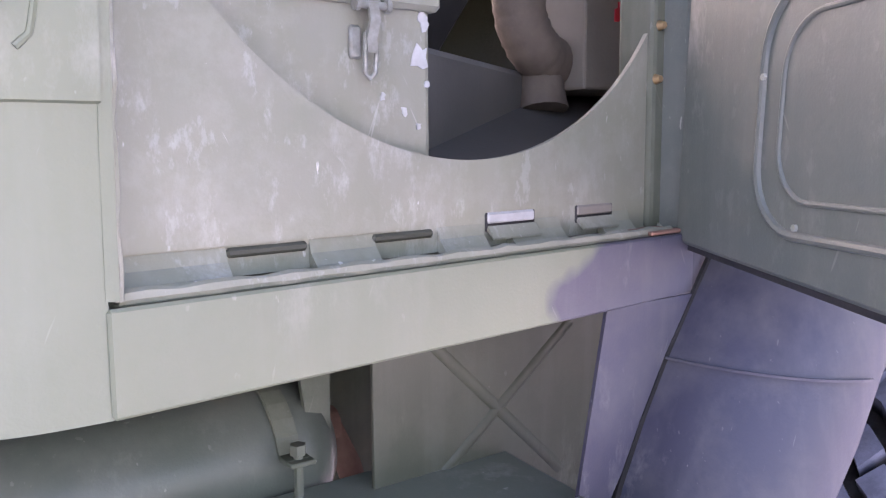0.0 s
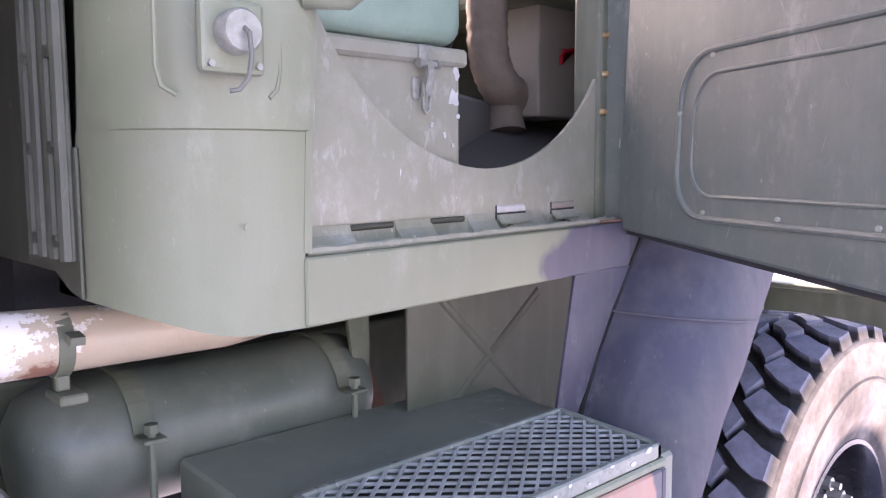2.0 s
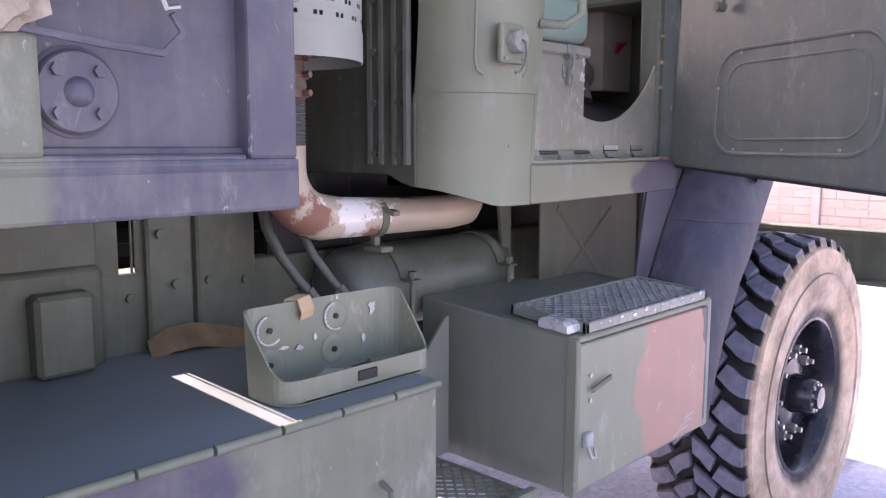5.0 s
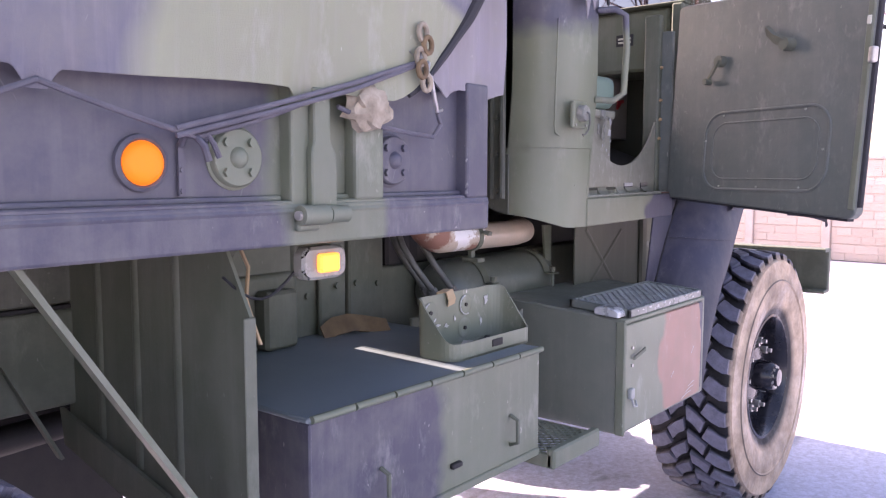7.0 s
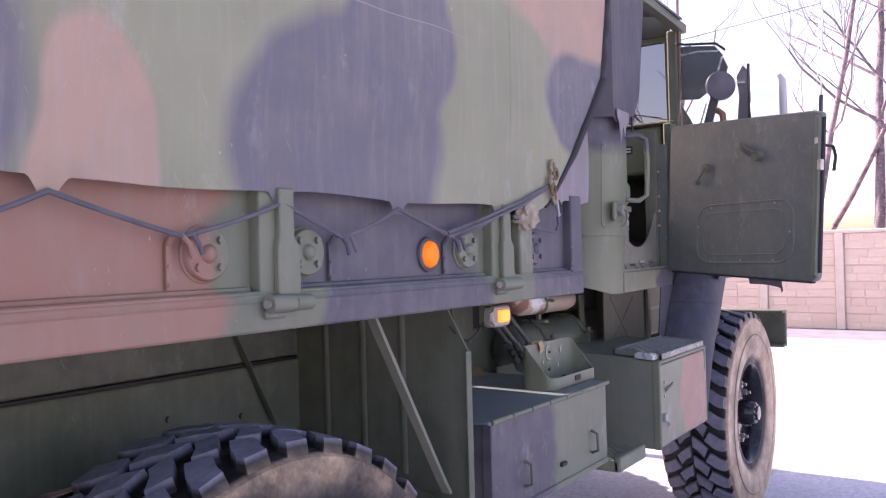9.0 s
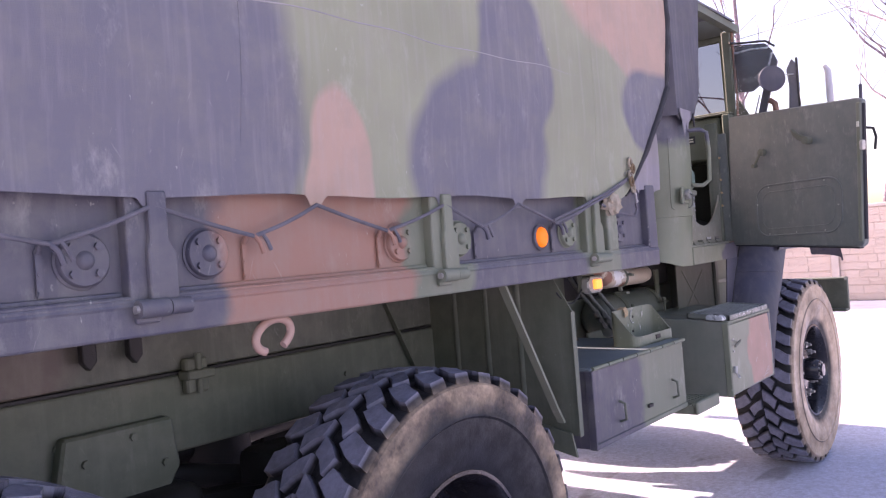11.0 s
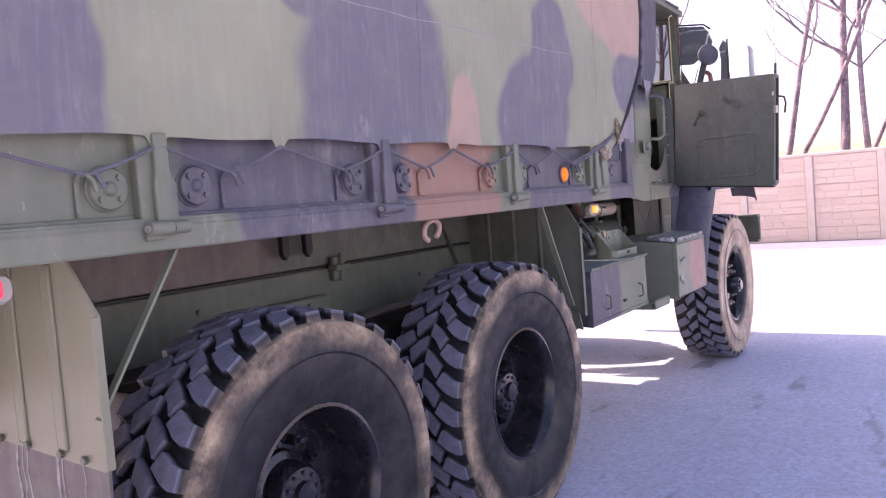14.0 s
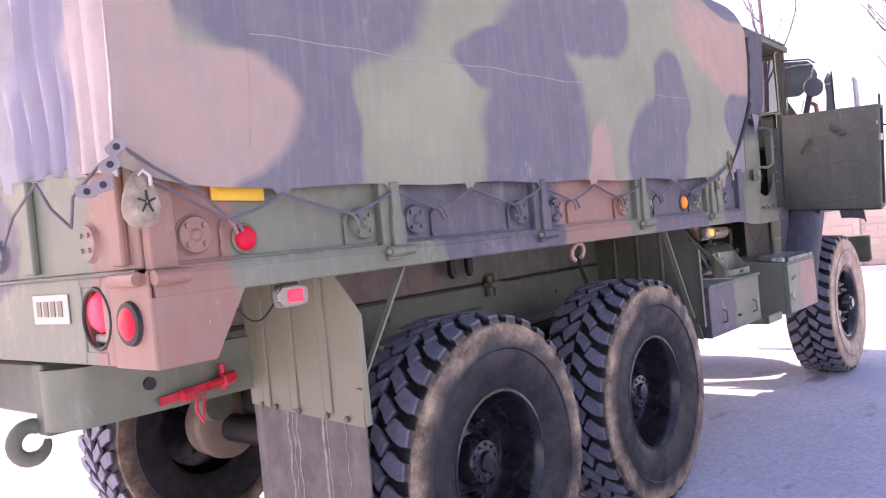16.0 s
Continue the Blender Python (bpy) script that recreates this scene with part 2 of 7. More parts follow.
M_TUNNEL = plain("grey_floor_paint", (0.105, 0.105, 0.098), (0.15, 0.148, 0.138), 0.7, 0, 5)
M_FLOOR = plain("dark_floor_mat", (0.060, 0.056, 0.052), (0.085, 0.08, 0.074), 0.8, 0, 7)
M_PALE = plain("pale_scuffed_metal", (0.42, 0.42, 0.40), (0.60, 0.60, 0.58), 0.5, 0.2, 30)
M_MESH = plain("worn_grating_paint", (0.25, 0.26, 0.24), (0.42, 0.43, 0.41), 0.5, 0.1, 25)
M_BRIGHT = plain("bright_worn_zinc", (0.48, 0.50, 0.50), (0.66, 0.68, 0.68), 0.32, 0.35, 25)
M_LATCH = plain("worn_latch_paint", (0.20, 0.20, 0.165), (0.34, 0.34, 0.30), 0.45, 0.2, 60)
M_GRATE = paint("worn_grating_frame", (0.150, 0.172, 0.150), scuff=0.9, dirt=0.2, rough=0.35, worn=0.2)
M_RED = plain("red_paint", (0.5, 0.015, 0.03), (0.62, 0.03, 0.05), 0.5)
M_PINK = plain("faded_red_paint", (0.36, 0.22, 0.17), (0.46, 0.30, 0.24), 0.6)
M_SEAT = plain("green_vinyl", (0.20, 0.29, 0.22), (0.25, 0.35, 0.27), 0.5)
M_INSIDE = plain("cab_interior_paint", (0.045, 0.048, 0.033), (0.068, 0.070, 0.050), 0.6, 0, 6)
M_HEATER = plain("heater_box_paint", (0.23, 0.205, 0.175), (0.29, 0.26, 0.22), 0.6, 0, 5)
M_HOSE = plain("fabric_hose", (0.115, 0.092, 0.075), (0.185, 0.15, 0.12), 0.9, 0, 12)
M_PERF = plain("muffler_guard_paint", (0.30, 0.32, 0.27), (0.36, 0.375, 0.32), 0.6, 0, 5)
# faint glow added to the reflectors, which are no lamps
M_ORANGE = lamp_mat("amber_reflector", (1.0, 0.22, 0.015), 0.14)
M_REDLENS = lamp_mat("red_reflector", (0.62, 0.012, 0.035), 0.04)
M_AMBERLAMP = lamp_mat("amber_lamp_lit", (1.0, 0.36, 0.06), 0.45)
M_REDLAMP = lamp_mat("red_lamp_lit", (1.0, 0.05, 0.09), 0.38)
M_LENS = plain("pale_lamp_plastic", (0.24, 0.235, 0.20), (0.33, 0.32, 0.27), 0.3)
M_YELLOW = plain("yellow_plastic", (0.75, 0.42, 0.02), (0.85, 0.5, 0.03), 0.45)
M_CREAM = plain("pale_plate", (0.62, 0.62, 0.50), (0.7, 0.69, 0.58), 0.6)
M_MARK = plain("faded_marking_paint", (0.50, 0.485, 0.38), (0.58, 0.56, 0.45), 0.6)
M_INK = plain("faded_lettering", (0.20, 0.175, 0.12), (0.30, 0.27, 0.19), 0.7)
M_LABEL = plain("black_label", (0.03, 0.03, 0.03), (0.05, 0.05, 0.05), 0.6)
M_WEB = plain("tan_webbing", (0.42, 0.30, 0.17), (0.52, 0.38, 0.23), 0.9, bump_scale=300)
M_OLDWEB = plain("oily_webbing", (0.15, 0.095, 0.05), (0.24, 0.16, 0.085), 0.9, 0, 20)
M_LEATHER = plain("dusty_canvas_bag", (0.22, 0.18, 0.125), (0.44, 0.37, 0.28), 0.9, 0, 26, 60, 0.7)


def exhaust_mat():
    mat, nt, b = begin("peeling_exhaust_paint", 0.45)
    co = coords(nt)
    col = mix(nt, span(nt, noise_at(nt, co, 6, 4).outputs[0], 0.4, 0.62), (0.44, 0.375, 0.28), (0.50, 0.40, 0.29))
    pale_mask = noise_at(nt, co, 7, 9, 0.68).outputs[0]
    # pale patches over the tan base, cut out of noise
    col = mix(nt, span(nt, pale_mask, 0.565, 0.580), col, (0.74, 0.71, 0.66))
    sep = nt.nodes.new("ShaderNodeSeparateXYZ")
    link(nt, co, sep.inputs[0])
    rust = noise_at(nt, vmath(nt, "ADD", co, (3.1, 1.7, 0.4)).outputs[0], 9, 7, 0.65).outputs[0]
    elbow = fmath(nt, "MULTIPLY", span(nt, sep.outputs[0], 1.90, 2.04, 0.20, 0.0), span(nt, sep.outputs[2], 1.30, 1.42, 1.0, 0.0))
    band = span(nt, fmath(nt, "ABSOLUTE", fmath(nt, "SUBTRACT", sep.outputs[0], 2.12), 0), 0.0, 0.05, 0.14, 0.0)
    rust = fmath(nt, "ADD", rust, fmath(nt, "MAXIMUM", elbow, band))
    col = mix(nt, span(nt, rust, 0.60, 0.66, 0, 0.9), col, (0.235, 0.095, 0.06))
    link(nt, col, b.inputs["Base Color"])
    link(nt, span(nt, rust, 0.58, 0.66, 0.32, 0.8), b.inputs["Roughness"])
    bump(nt, b, pale_mask, 0.35, 0.01)
    return mat


M_EXHAUST = exhaust_mat()


def tyre_mat(name, lo, hi, tan1, tan2, most, least, top):
    """Rubber with dried dust on the tread tops and over the sidewall."""
    mat, nt, b = begin(name, 0.5)
    b.inputs["Specular IOR Level"].default_value = 0.32
    info = nt.nodes.new("ShaderNodeObjectInfo")
    co = coords(nt)
    off = nt.nodes.new("ShaderNodeCombineXYZ")
    for k in range(3):
        link(nt, fmath(nt, "MULTIPLY", info.outputs["Random"], 7.0 + 5 * k), off.inputs[k])
    nc = vmath(nt, "ADD", co, off.outputs[0]).outputs[0]
    flat = vmath(nt, "MULTIPLY", co, (1, 0, 1))
    ln = nt.nodes.new("ShaderNodeVectorMath")
    ln.operation = "LENGTH"
    link(nt, flat.outputs[0], ln.inputs[0])
    rad = ln.outputs["Value"]
    r = fmath(nt, "ADD", rad, fmath(nt, "MULTIPLY", fmath(nt, "SUBTRACT", noise_at(nt, co, 6, 5, 0.65).outputs[0], 0.5), 0.11))
    sep = nt.nodes.new("ShaderNodeSeparateXYZ")
    link(nt, co, sep.inputs[0])
    out = span(nt, fmath(nt, "ABSOLUTE", sep.outputs[1], 0), 0.172, 0.184)
    ring = fmath(nt, "MULTIPLY", fmath(nt, "MULTIPLY", span(nt, r, lo, hi), span(nt, rad, top - 0.024, top, 1, 0.12)), out)
    ring = fmath(nt, "MULTIPLY", ring, span(nt, noise_at(nt, co, 3.3, 6, 0.7).outputs[0], 0.38, 0.56, least, 1.0))
    base = mix(nt, span(nt, noise_at(nt, nc, 14, 6, 0.7).outputs[0], 0.4, 0.66), (0.012, 0.0115, 0.0125), (0.034, 0.032, 0.035))
    dusty = mix(nt, span(nt, noise_at(nt, co, 9, 6, 0.7).outputs[0], 0.35, 0.65), tan1, tan2)
    col = mix(nt, fmath(nt, "MULTIPLY", ring, most), base, dusty)
    # wiped streaks round the wall and a darker mould line
    line = fmath(nt, "MULTIPLY", span(nt, fmath(nt, "ABSOLUTE", fmath(nt, "SUBTRACT", rad, 0.4645), 0), 0.002, 0.004, 1, 0), out)
    col = mix(nt, fmath(nt, "MULTIPLY", line, 0.7), col, (0.03, 0.027, 0.028))
    tread = span(nt, rad, 0.580, 0.594)
    inner = span(nt, fmath(nt, "ABSOLUTE", sep.outputs[1], 0), 0.176, 0.184, 1, 0)
    speck = span(nt, noise_at(nt, nc, 22, 8, 0.75).outputs[0], 0.36, 0.68, 0.55, 1.0)
    col = mix(nt, fmath(nt, "MULTIPLY", fmath(nt, "MULTIPLY", tread, inner), speck), col, (0.215, 0.215, 0.275))
    link(nt, col, b.inputs["Base Color"])
    link(nt, span(nt, noise_at(nt, nc, 5, 5, 0.7).outputs[0], 0.38, 0.62, 0.28, 0.72), b.inputs["Roughness"])
    bump(nt, b, noise_at(nt, nc, 150, 4).outputs[0], 0.3, 0.004)
    return mat


M_TYRE = tyre_mat("dusty_tyre_rubber", 0.455, 0.535, (0.17, 0.12, 0.09), (0.54, 0.39, 0.255), 0.92, 0.08, 0.585)
# front dust is paler: light off the sunlit ground is in its colour
M_TYREF = tyre_mat("dusty_front_tyre_rubber", 0.27, 0.33, (0.40, 0.275, 0.185), (0.66, 0.49, 0.35), 0.97, 0.55, 0.64)


def ground_mat():
    mat, nt, b = begin("worn_concrete_paving", 0.9)
    co = coords(nt)
    col = mix(nt, span(nt, noise_at(nt, co, 0.5, 5, 0.6).outputs[0], 0.35, 0.65), (0.53, 0.545, 0.665), (0.635, 0.65, 0.775))
    grain = span(nt, noise_at(nt, co, 24, 5, 0.75).outputs[0], 0.44, 0.60, 0, 0.42)
    col = mix(nt, grain, col, (0.33, 0.335, 0.39))
    col = mix(nt, span(nt, noise_at(nt, co, 38, 8, 0.85).outputs[0], 0.42, 0.62, 0, 0.62), col, (0.30, 0.30, 0.345))
    col = mix(nt, span(nt, noise_at(nt, co, 4.5, 6, 0.7).outputs[0], 0.5, 0.75, 0, 0.35), col, (0.35, 0.345, 0.37))
    spots = span(nt, noise_at(nt, co, 2.2, 3, 0.5, (0.5, 1.6, 1)).outputs[0], 0.64, 0.70, 0, 0.6)
    col = mix(nt, spots, col, (0.16, 0.15, 0.155))
    oil = span(nt, noise_at(nt, vmath(nt, "ADD", co, (7.3, 2.2, 0)).outputs[0], 1.3, 4, 0.6, (1.0, 2.0, 1)).outputs[0], 0.66, 0.74, 0, 0.55)
    col = mix(nt, oil, col, (0.15, 0.15, 0.15))
    grit = span(nt, noise_at(nt, co, 130, 4, 0.8).outputs[0], 0.60, 0.68, 0, 0.6)
    col = mix(nt, grit, col, (0.62, 0.62, 0.68))
    pits = span(nt, noise_at(nt, vmath(nt, "ADD", co, (1.3, 8.2, 0)).outputs[0], 90, 4, 0.8).outputs[0], 0.62, 0.68, 0, 0.6)
    col = mix(nt, pits, col, (0.17, 0.17, 0.19))
    link(nt, col, b.inputs["Base Color"])
    bump(nt, b, noise_at(nt, co, 90, 5, 0.7).outputs[0], 0.5, 0.006)
    return mat


M_GROUND = ground_mat()


def brick_mat():
    mat, nt, b = begin("pale_stone_facing", 0.9)
    info = nt.nodes.new("ShaderNodeObjectInfo")
    geo = nt.nodes.new("ShaderNodeNewGeometry")
    rnd = fmath(nt, "FRACT", fmath(nt, "ADD", info.outputs["Random"], geo.outputs["Random Per Island"]), 0)
    col = mix(nt, rnd, (0.70, 0.525, 0.425), (0.78, 0.60, 0.495))
    co = coords(nt)
    col = mix(nt, span(nt, noise_at(nt, co, 12, 5).outputs[0], 0.4, 0.7, 0, 0.4), col, (0.68, 0.55, 0.47))
    link(nt, col, b.inputs["Base Color"])
    bump(nt, b, noise_at(nt, co, 9, 6, 0.7, (1, 0.5, 2.2)).outputs[0], 0.9, 0.05)
    return mat


M_BRICK = brick_mat()
M_MORTAR = plain("wall_mortar", (0.56, 0.41, 0.33), (0.62, 0.47, 0.385), 0.95, 0, 3)
M_GUTTER = plain("gutter_asphalt", (0.16, 0.16, 0.20), (0.24, 0.24, 0.29), 0.9, 0, 3)
M_COPING = plain("concrete_coping", (0.56, 0.45, 0.38), (0.66, 0.54, 0.47), 0.9, 0, 4)
M_BARK = plain("bare_bark", (0.10, 0.075, 0.10), (0.25, 0.19, 0.22), 0.9, 0, 5, 40, 0.6, (0.40, 0.34, 0.34))
M_FIELD = plain("dry_grass", (0.46, 0.39, 0.31), (0.56, 0.48, 0.40), 0.95, 0, 0.4)


def glass_mat():
    mat, nt, b = begin("window_glass", 0.03)
    b.inputs["Base Color"].default_value = (0.21, 0.213, 0.222, 1)
    b.inputs["Transmission Weight"].default_value = 1.0
    b.inputs["IOR"].default_value = 1.1
    return mat


M_GLASS = glass_mat()
def smoke_mat():
    mat, nt, b = begin("smoked_plastic", 0.08)
    b.inputs["Base Color"].default_value = (0.10, 0.104, 0.11, 1)
    b.inputs["Transmission Weight"].default_value = 0.55
    b.inputs["IOR"].default_value = 1.2
    return mat


M_SMOKE = smoke_mat()


def clear_mat():
    mat, nt, b = begin("door_window_glass", 0.02)
    b.inputs["Base Color"].default_value = (0.97, 0.97, 0.98, 1)
    b.inputs["Transmission Weight"].default_value = 1.0
    b.inputs["IOR"].default_value = 1.12
    return mat


M_CLEAR = clear_mat()

# ---- mesh helpers ----


def part(name, bm, mat, parent=None, label="", smooth=False):
    """Links a bmesh as one mesh object, under a thing or a part."""
    me = bpy.data.meshes.new(name)
    bmesh.ops.recalc_face_normals(bm, faces=bm.faces)
    if smooth:
        for f in bm.faces:
            f.smooth = True
    bm.to_mesh(me)
    bm.free()
    me.materials.append(mat)
    ob = new(name, me)
    if parent:
        ob.parent = parent
    if smooth:
        me.set_sharp_from_angle(angle=radians(42))
    return tagged(ob, label)


def thing(name, label, category, group="", kind=""):
    return tagged(new(name), label, category, group, kind)


def again(ob, m, parent):
    """A further piece on the same mesh."""
    o = new(ob.name.split(".")[0], ob.data)
    o.matrix_basis = m
    o.parent = parent
    if "label" in ob:
        o["label"] = ob["label"]
    return o


def merge(bm, other):
    made = {v: bm.verts.new(v.co) for v in other.verts}
    for f in other.faces:
        bm.faces.new([made[v] for v in f.verts])
    other.free()
    return bm


def box(bm, lo, hi, bev=0.004, m=None, seg=1):
    """A bevelled box between two corners."""
    t = bmesh.new()
    bmesh.ops.create_cube(t, size=1.0)
    s = [h - l for l, h in zip(lo, hi)]
    for v in t.verts:
        v.co = Vector([(lo[k] + hi[k]) / 2 + v.co[k] * s[k] for k in range(3)])
    if bev > 0:
        bmesh.ops.bevel(t, geom=t.edges[:], offset=min(bev, 0.45 * min(abs(q) for q in s)), segments=seg, affect="EDGES", profile=0.5)
    if m:
        t.transform(m)
    return merge(bm, t)


def ring_frames(pts):
    """Points with two cross directions each, carried along the line."""
    pts = [Vector(p) for p in pts]
    out, up = [], None
    for i, p in enumerate(pts):
        d = (pts[min(i + 1, len(pts) - 1)] - pts[max(i - 1, 0)]).normalized()
        if up is None:
            up = Vector((0, 0, 1)) if abs(d.z) < 0.9 else Vector((0, 1, 0))
        a = d.cross(up).normalized()
        up = a.cross(d).normalized()
        out.append((p, a, up))
    return out


def tube(bm, pts, r, seg=10, cap=True):
    """A round bar along points; r is one radius or one a point."""
    rs = r if isinstance(r, (list, tuple)) else [r] * len(pts)
    rings = []
    for (p, a, b), q in zip(ring_frames(pts), rs):
        rings.append([bm.verts.new(p + a * (q * math.cos(2 * math.pi * k / seg)) + b * (q * math.sin(2 * math.pi * k / seg))) for k in range(seg)])
    for u, v in zip(rings, rings[1:]):
        for k in range(seg):
            bm.faces.new((u[k], u[(k + 1) % seg], v[(k + 1) % seg], v[k]))
    if cap:
        bm.faces.new(rings[0])
        bm.faces.new(rings[-1][::-1])
    return bm


def bar(bm, pts, wide, thick, side):
    """A flat strip along points; side is the direction of its width."""
    side = Vector(side).normalized()
    pts = [Vector(p) for p in pts]
    rings = []
    for i, p in enumerate(pts):
        d = (pts[min(i + 1, len(pts) - 1)] - pts[max(i - 1, 0)]).normalized()
        n = d.cross(side).normalized()
        rings.append([bm.verts.new(p + side * (a * wide / 2) + n * (b * thick / 2)) for a, b in ((-1, -1), (1, -1), (1, 1), (-1, 1))])
    for u, v in zip(rings, rings[1:]):
        for k in range(4):
            bm.faces.new((u[k], u[(k + 1) % 4], v[(k + 1) % 4], v[k]))
    bm.faces.new(rings[0])
    bm.faces.new(rings[-1][::-1])
    return bm


def slab(bm, poly, depth, axis="y", bev=0.0):
    """A plate from an outline in the other two axes, between two depths."""
    def put(p, d):
        return {"x": (d, p[0], p[1]), "y": (p[0], d, p[1]), "z": (p[0], p[1], d)}[axis]
    t = bmesh.new()
    a = [t.verts.new(put(p, depth[0])) for p in poly]
    b = [t.verts.new(put(p, depth[1])) for p in poly]
    t.faces.new(a)
    t.faces.new(b[::-1])
    for k in range(len(poly)):
        t.faces.new((a[k], b[k], b[(k + 1) % len(poly)], a[(k + 1) % len(poly)]))
    if bev:
        bmesh.ops.recalc_face_normals(t, faces=t.faces)
        bmesh.ops.bevel(t, geom=t.edges[:], offset=bev, segments=1, affect="EDGES")
    return merge(bm, t)


def turned(bm, profile, seg=48, close=False, caps=(True, True)):
    """A solid turned about the y axis from (along, radius) pairs."""
    rings = [[bm.verts.new((r * math.cos(2 * math.pi * k / seg), w, r * math.sin(2 * math.pi * k / seg))) for k in range(seg)] for w, r in profile]
    pairs = list(zip(rings, rings[1:])) + ([(rings[-1], rings[0])] if close else [])
    for u, v in pairs:
        for k in range(seg):
            bm.faces.new((u[k], u[(k + 1) % seg], v[(k + 1) % seg], v[k]))
    if not close:
        for keep, ring in zip(caps, (rings[0], rings[-1][::-1])):
            if keep:
                bm.faces.new(ring)
    return bm


def arc(cx, cz, r, a0, a1, n=10):
    return [(cx + r * math.cos(radians(a0 + (a1 - a0) * k / n)), cz + r * math.sin(radians(a0 + (a1 - a0) * k / n))) for k in range(n + 1)]


def round_rect(x0, z0, x1, z1, r, n=5):
    return arc(x1 - r, z1 - r, r, 0, 90, n) + arc(x0 + r, z1 - r, r, 90, 180, n) + arc(x0 + r, z0 + r, r, 180, 270, n) + arc(x1 - r, z0 + r, r, 270, 360, n)


def skin(bm, grid, thick=0.0, direction=(0, 1, 0)):
    """A sheet through a grid of points, with thickness along a direction."""
    rows, cols = len(grid), len(grid[0])
    d = Vector(direction) * thick
    a = [[bm.verts.new(p) for p in row] for row in grid]
    for i in range(rows - 1):
        for j in range(cols - 1):
            bm.faces.new((a[i][j], a[i][j + 1], a[i + 1][j + 1], a[i + 1][j]))
    if thick:
        b = [[bm.verts.new(Vector(p) + d) for p in row] for row in grid]
        for i in range(rows - 1):
            for j in range(cols - 1):
                bm.faces.new((b[i][j], b[i + 1][j], b[i + 1][j + 1], b[i][j + 1]))
        rim = [(0, j) for j in range(cols)] + [(i, cols - 1) for i in range(1, rows)] + [(rows - 1, j) for j in range(cols - 2, -1, -1)] + [(i, 0) for i in range(rows - 2, 0, -1)]
        for (i, j), (k, l) in zip(rim, rim[1:] + rim[:1]):
            bm.faces.new((a[i][j], b[i][j], b[k][l], a[k][l]))
    return bm


def bolt(bm, at, axis, r=0.008, h=0.006):
    p = Vector(at)
    return tube(bm, [p, p + Vector(axis).normalized() * h], r, 6)


# ---- ground, wall and trees ----
GROUND = -0.033
bm = bmesh.new()
n = 24
grid = [[(-150 + 400 * i / n, -200 + 400 * j / n, GROUND) for j in range(n + 1)] for i in range(n + 1)]
tagged(part("ground", skin(bm, grid), M_GROUND), "pale worn concrete yard with cracks and stains", "ground", kind="structure")

WALL_X, WALL_H, BAY = 15.6, 1.775, 1.37
wall = tagged(part("wall_east", box(bmesh.new(), (WALL_X, -14, GROUND), (WALL_X + 0.12, 30, WALL_H), 0.01), M_MORTAR), "pale pinkish stone-faced boundary wall with posts and flat coping", "wall", kind="structure")
part("coping", box(bmesh.new(), (WALL_X - 0.05, -14, WALL_H), (WALL_X + 0.17, 30, WALL_H + 0.07), 0.012), M_COPING, wall, "flat concrete coping")
posts = []
for k in range(-9, 21):
    y = 0.10 + BAY * k
    bm = box(bmesh.new(), (-0.06, -0.075, GROUND), (0.0, 0.075, WALL_H - 0.002), 0.012)
    if not posts:
        posts.append(part("wall_post", bm, M_COPING, wall))
        posts[0].location = (WALL_X, y, 0)
    else:
        bm.free()
        again(posts[0], Matrix.Translation((WALL_X, y, 0)), wall)

COURSE = (WALL_H - GROUND) / 6
rng = random.Random(5)
planks = []
for kind in range(4):
    bm = box(bmesh.new(), (-0.010, 0.08, 0.004), (0.01, BAY - 0.08, COURSE - 0.004), 0.004)
    for row in range(2):
        y = 0.085
        while y < BAY - 0.16:
            w = min(rng.uniform(0.22, 0.55), BAY - 0.085 - y)
            z0, z1 = 0.008 + row * COURSE * rng.uniform(0.44, 0.52), COURSE * (0.5 + 0.5 * row) - 0.012
            box(bm, (-0.012 - rng.uniform(0.004, 0.016), y, z0), (-0.004, y + w - 0.008, z1), 0.006)
            y += w
    planks.append(part("stone_plank", bm, M_BRICK, wall))
for k in range(-9, 20):
    for row in range(6):
        m = Matrix.Translation((WALL_X, 0.10 + BAY * k, GROUND + COURSE * row))
        q = (3 * row + 5 * k + rng.randint(0, 1)) % 4
        if (k, row) in ((-9, 0), (-9, 1), (-9, 2), (-9, 3)):
            planks[row].matrix_basis = m
        else:
            again(planks[q], m, wall)
tagged(part("gutter_strip", box(bmesh.new(), (WALL_X - 1.75, -14, GROUND - 0.02), (WALL_X - 0.012, 30, GROUND + 0.004), 0.002), M_GUTTER), "dark worn asphalt strip along the foot of the wall", "gutter", kind="structure")

MOUNDS = [[(16.5 + 14 * i, -60 + 140 * j / 20, (0.9 + 0.5 * math.sin(1.3 * j)) if i else 0.6) for j in range(21)] for i in range(7)]
tagged(part("dry_bank", skin(bmesh.new(), MOUNDS), M_FIELD, smooth=True), "low bank of dry straw-coloured grass behind the wall", "bank", kind="structure")


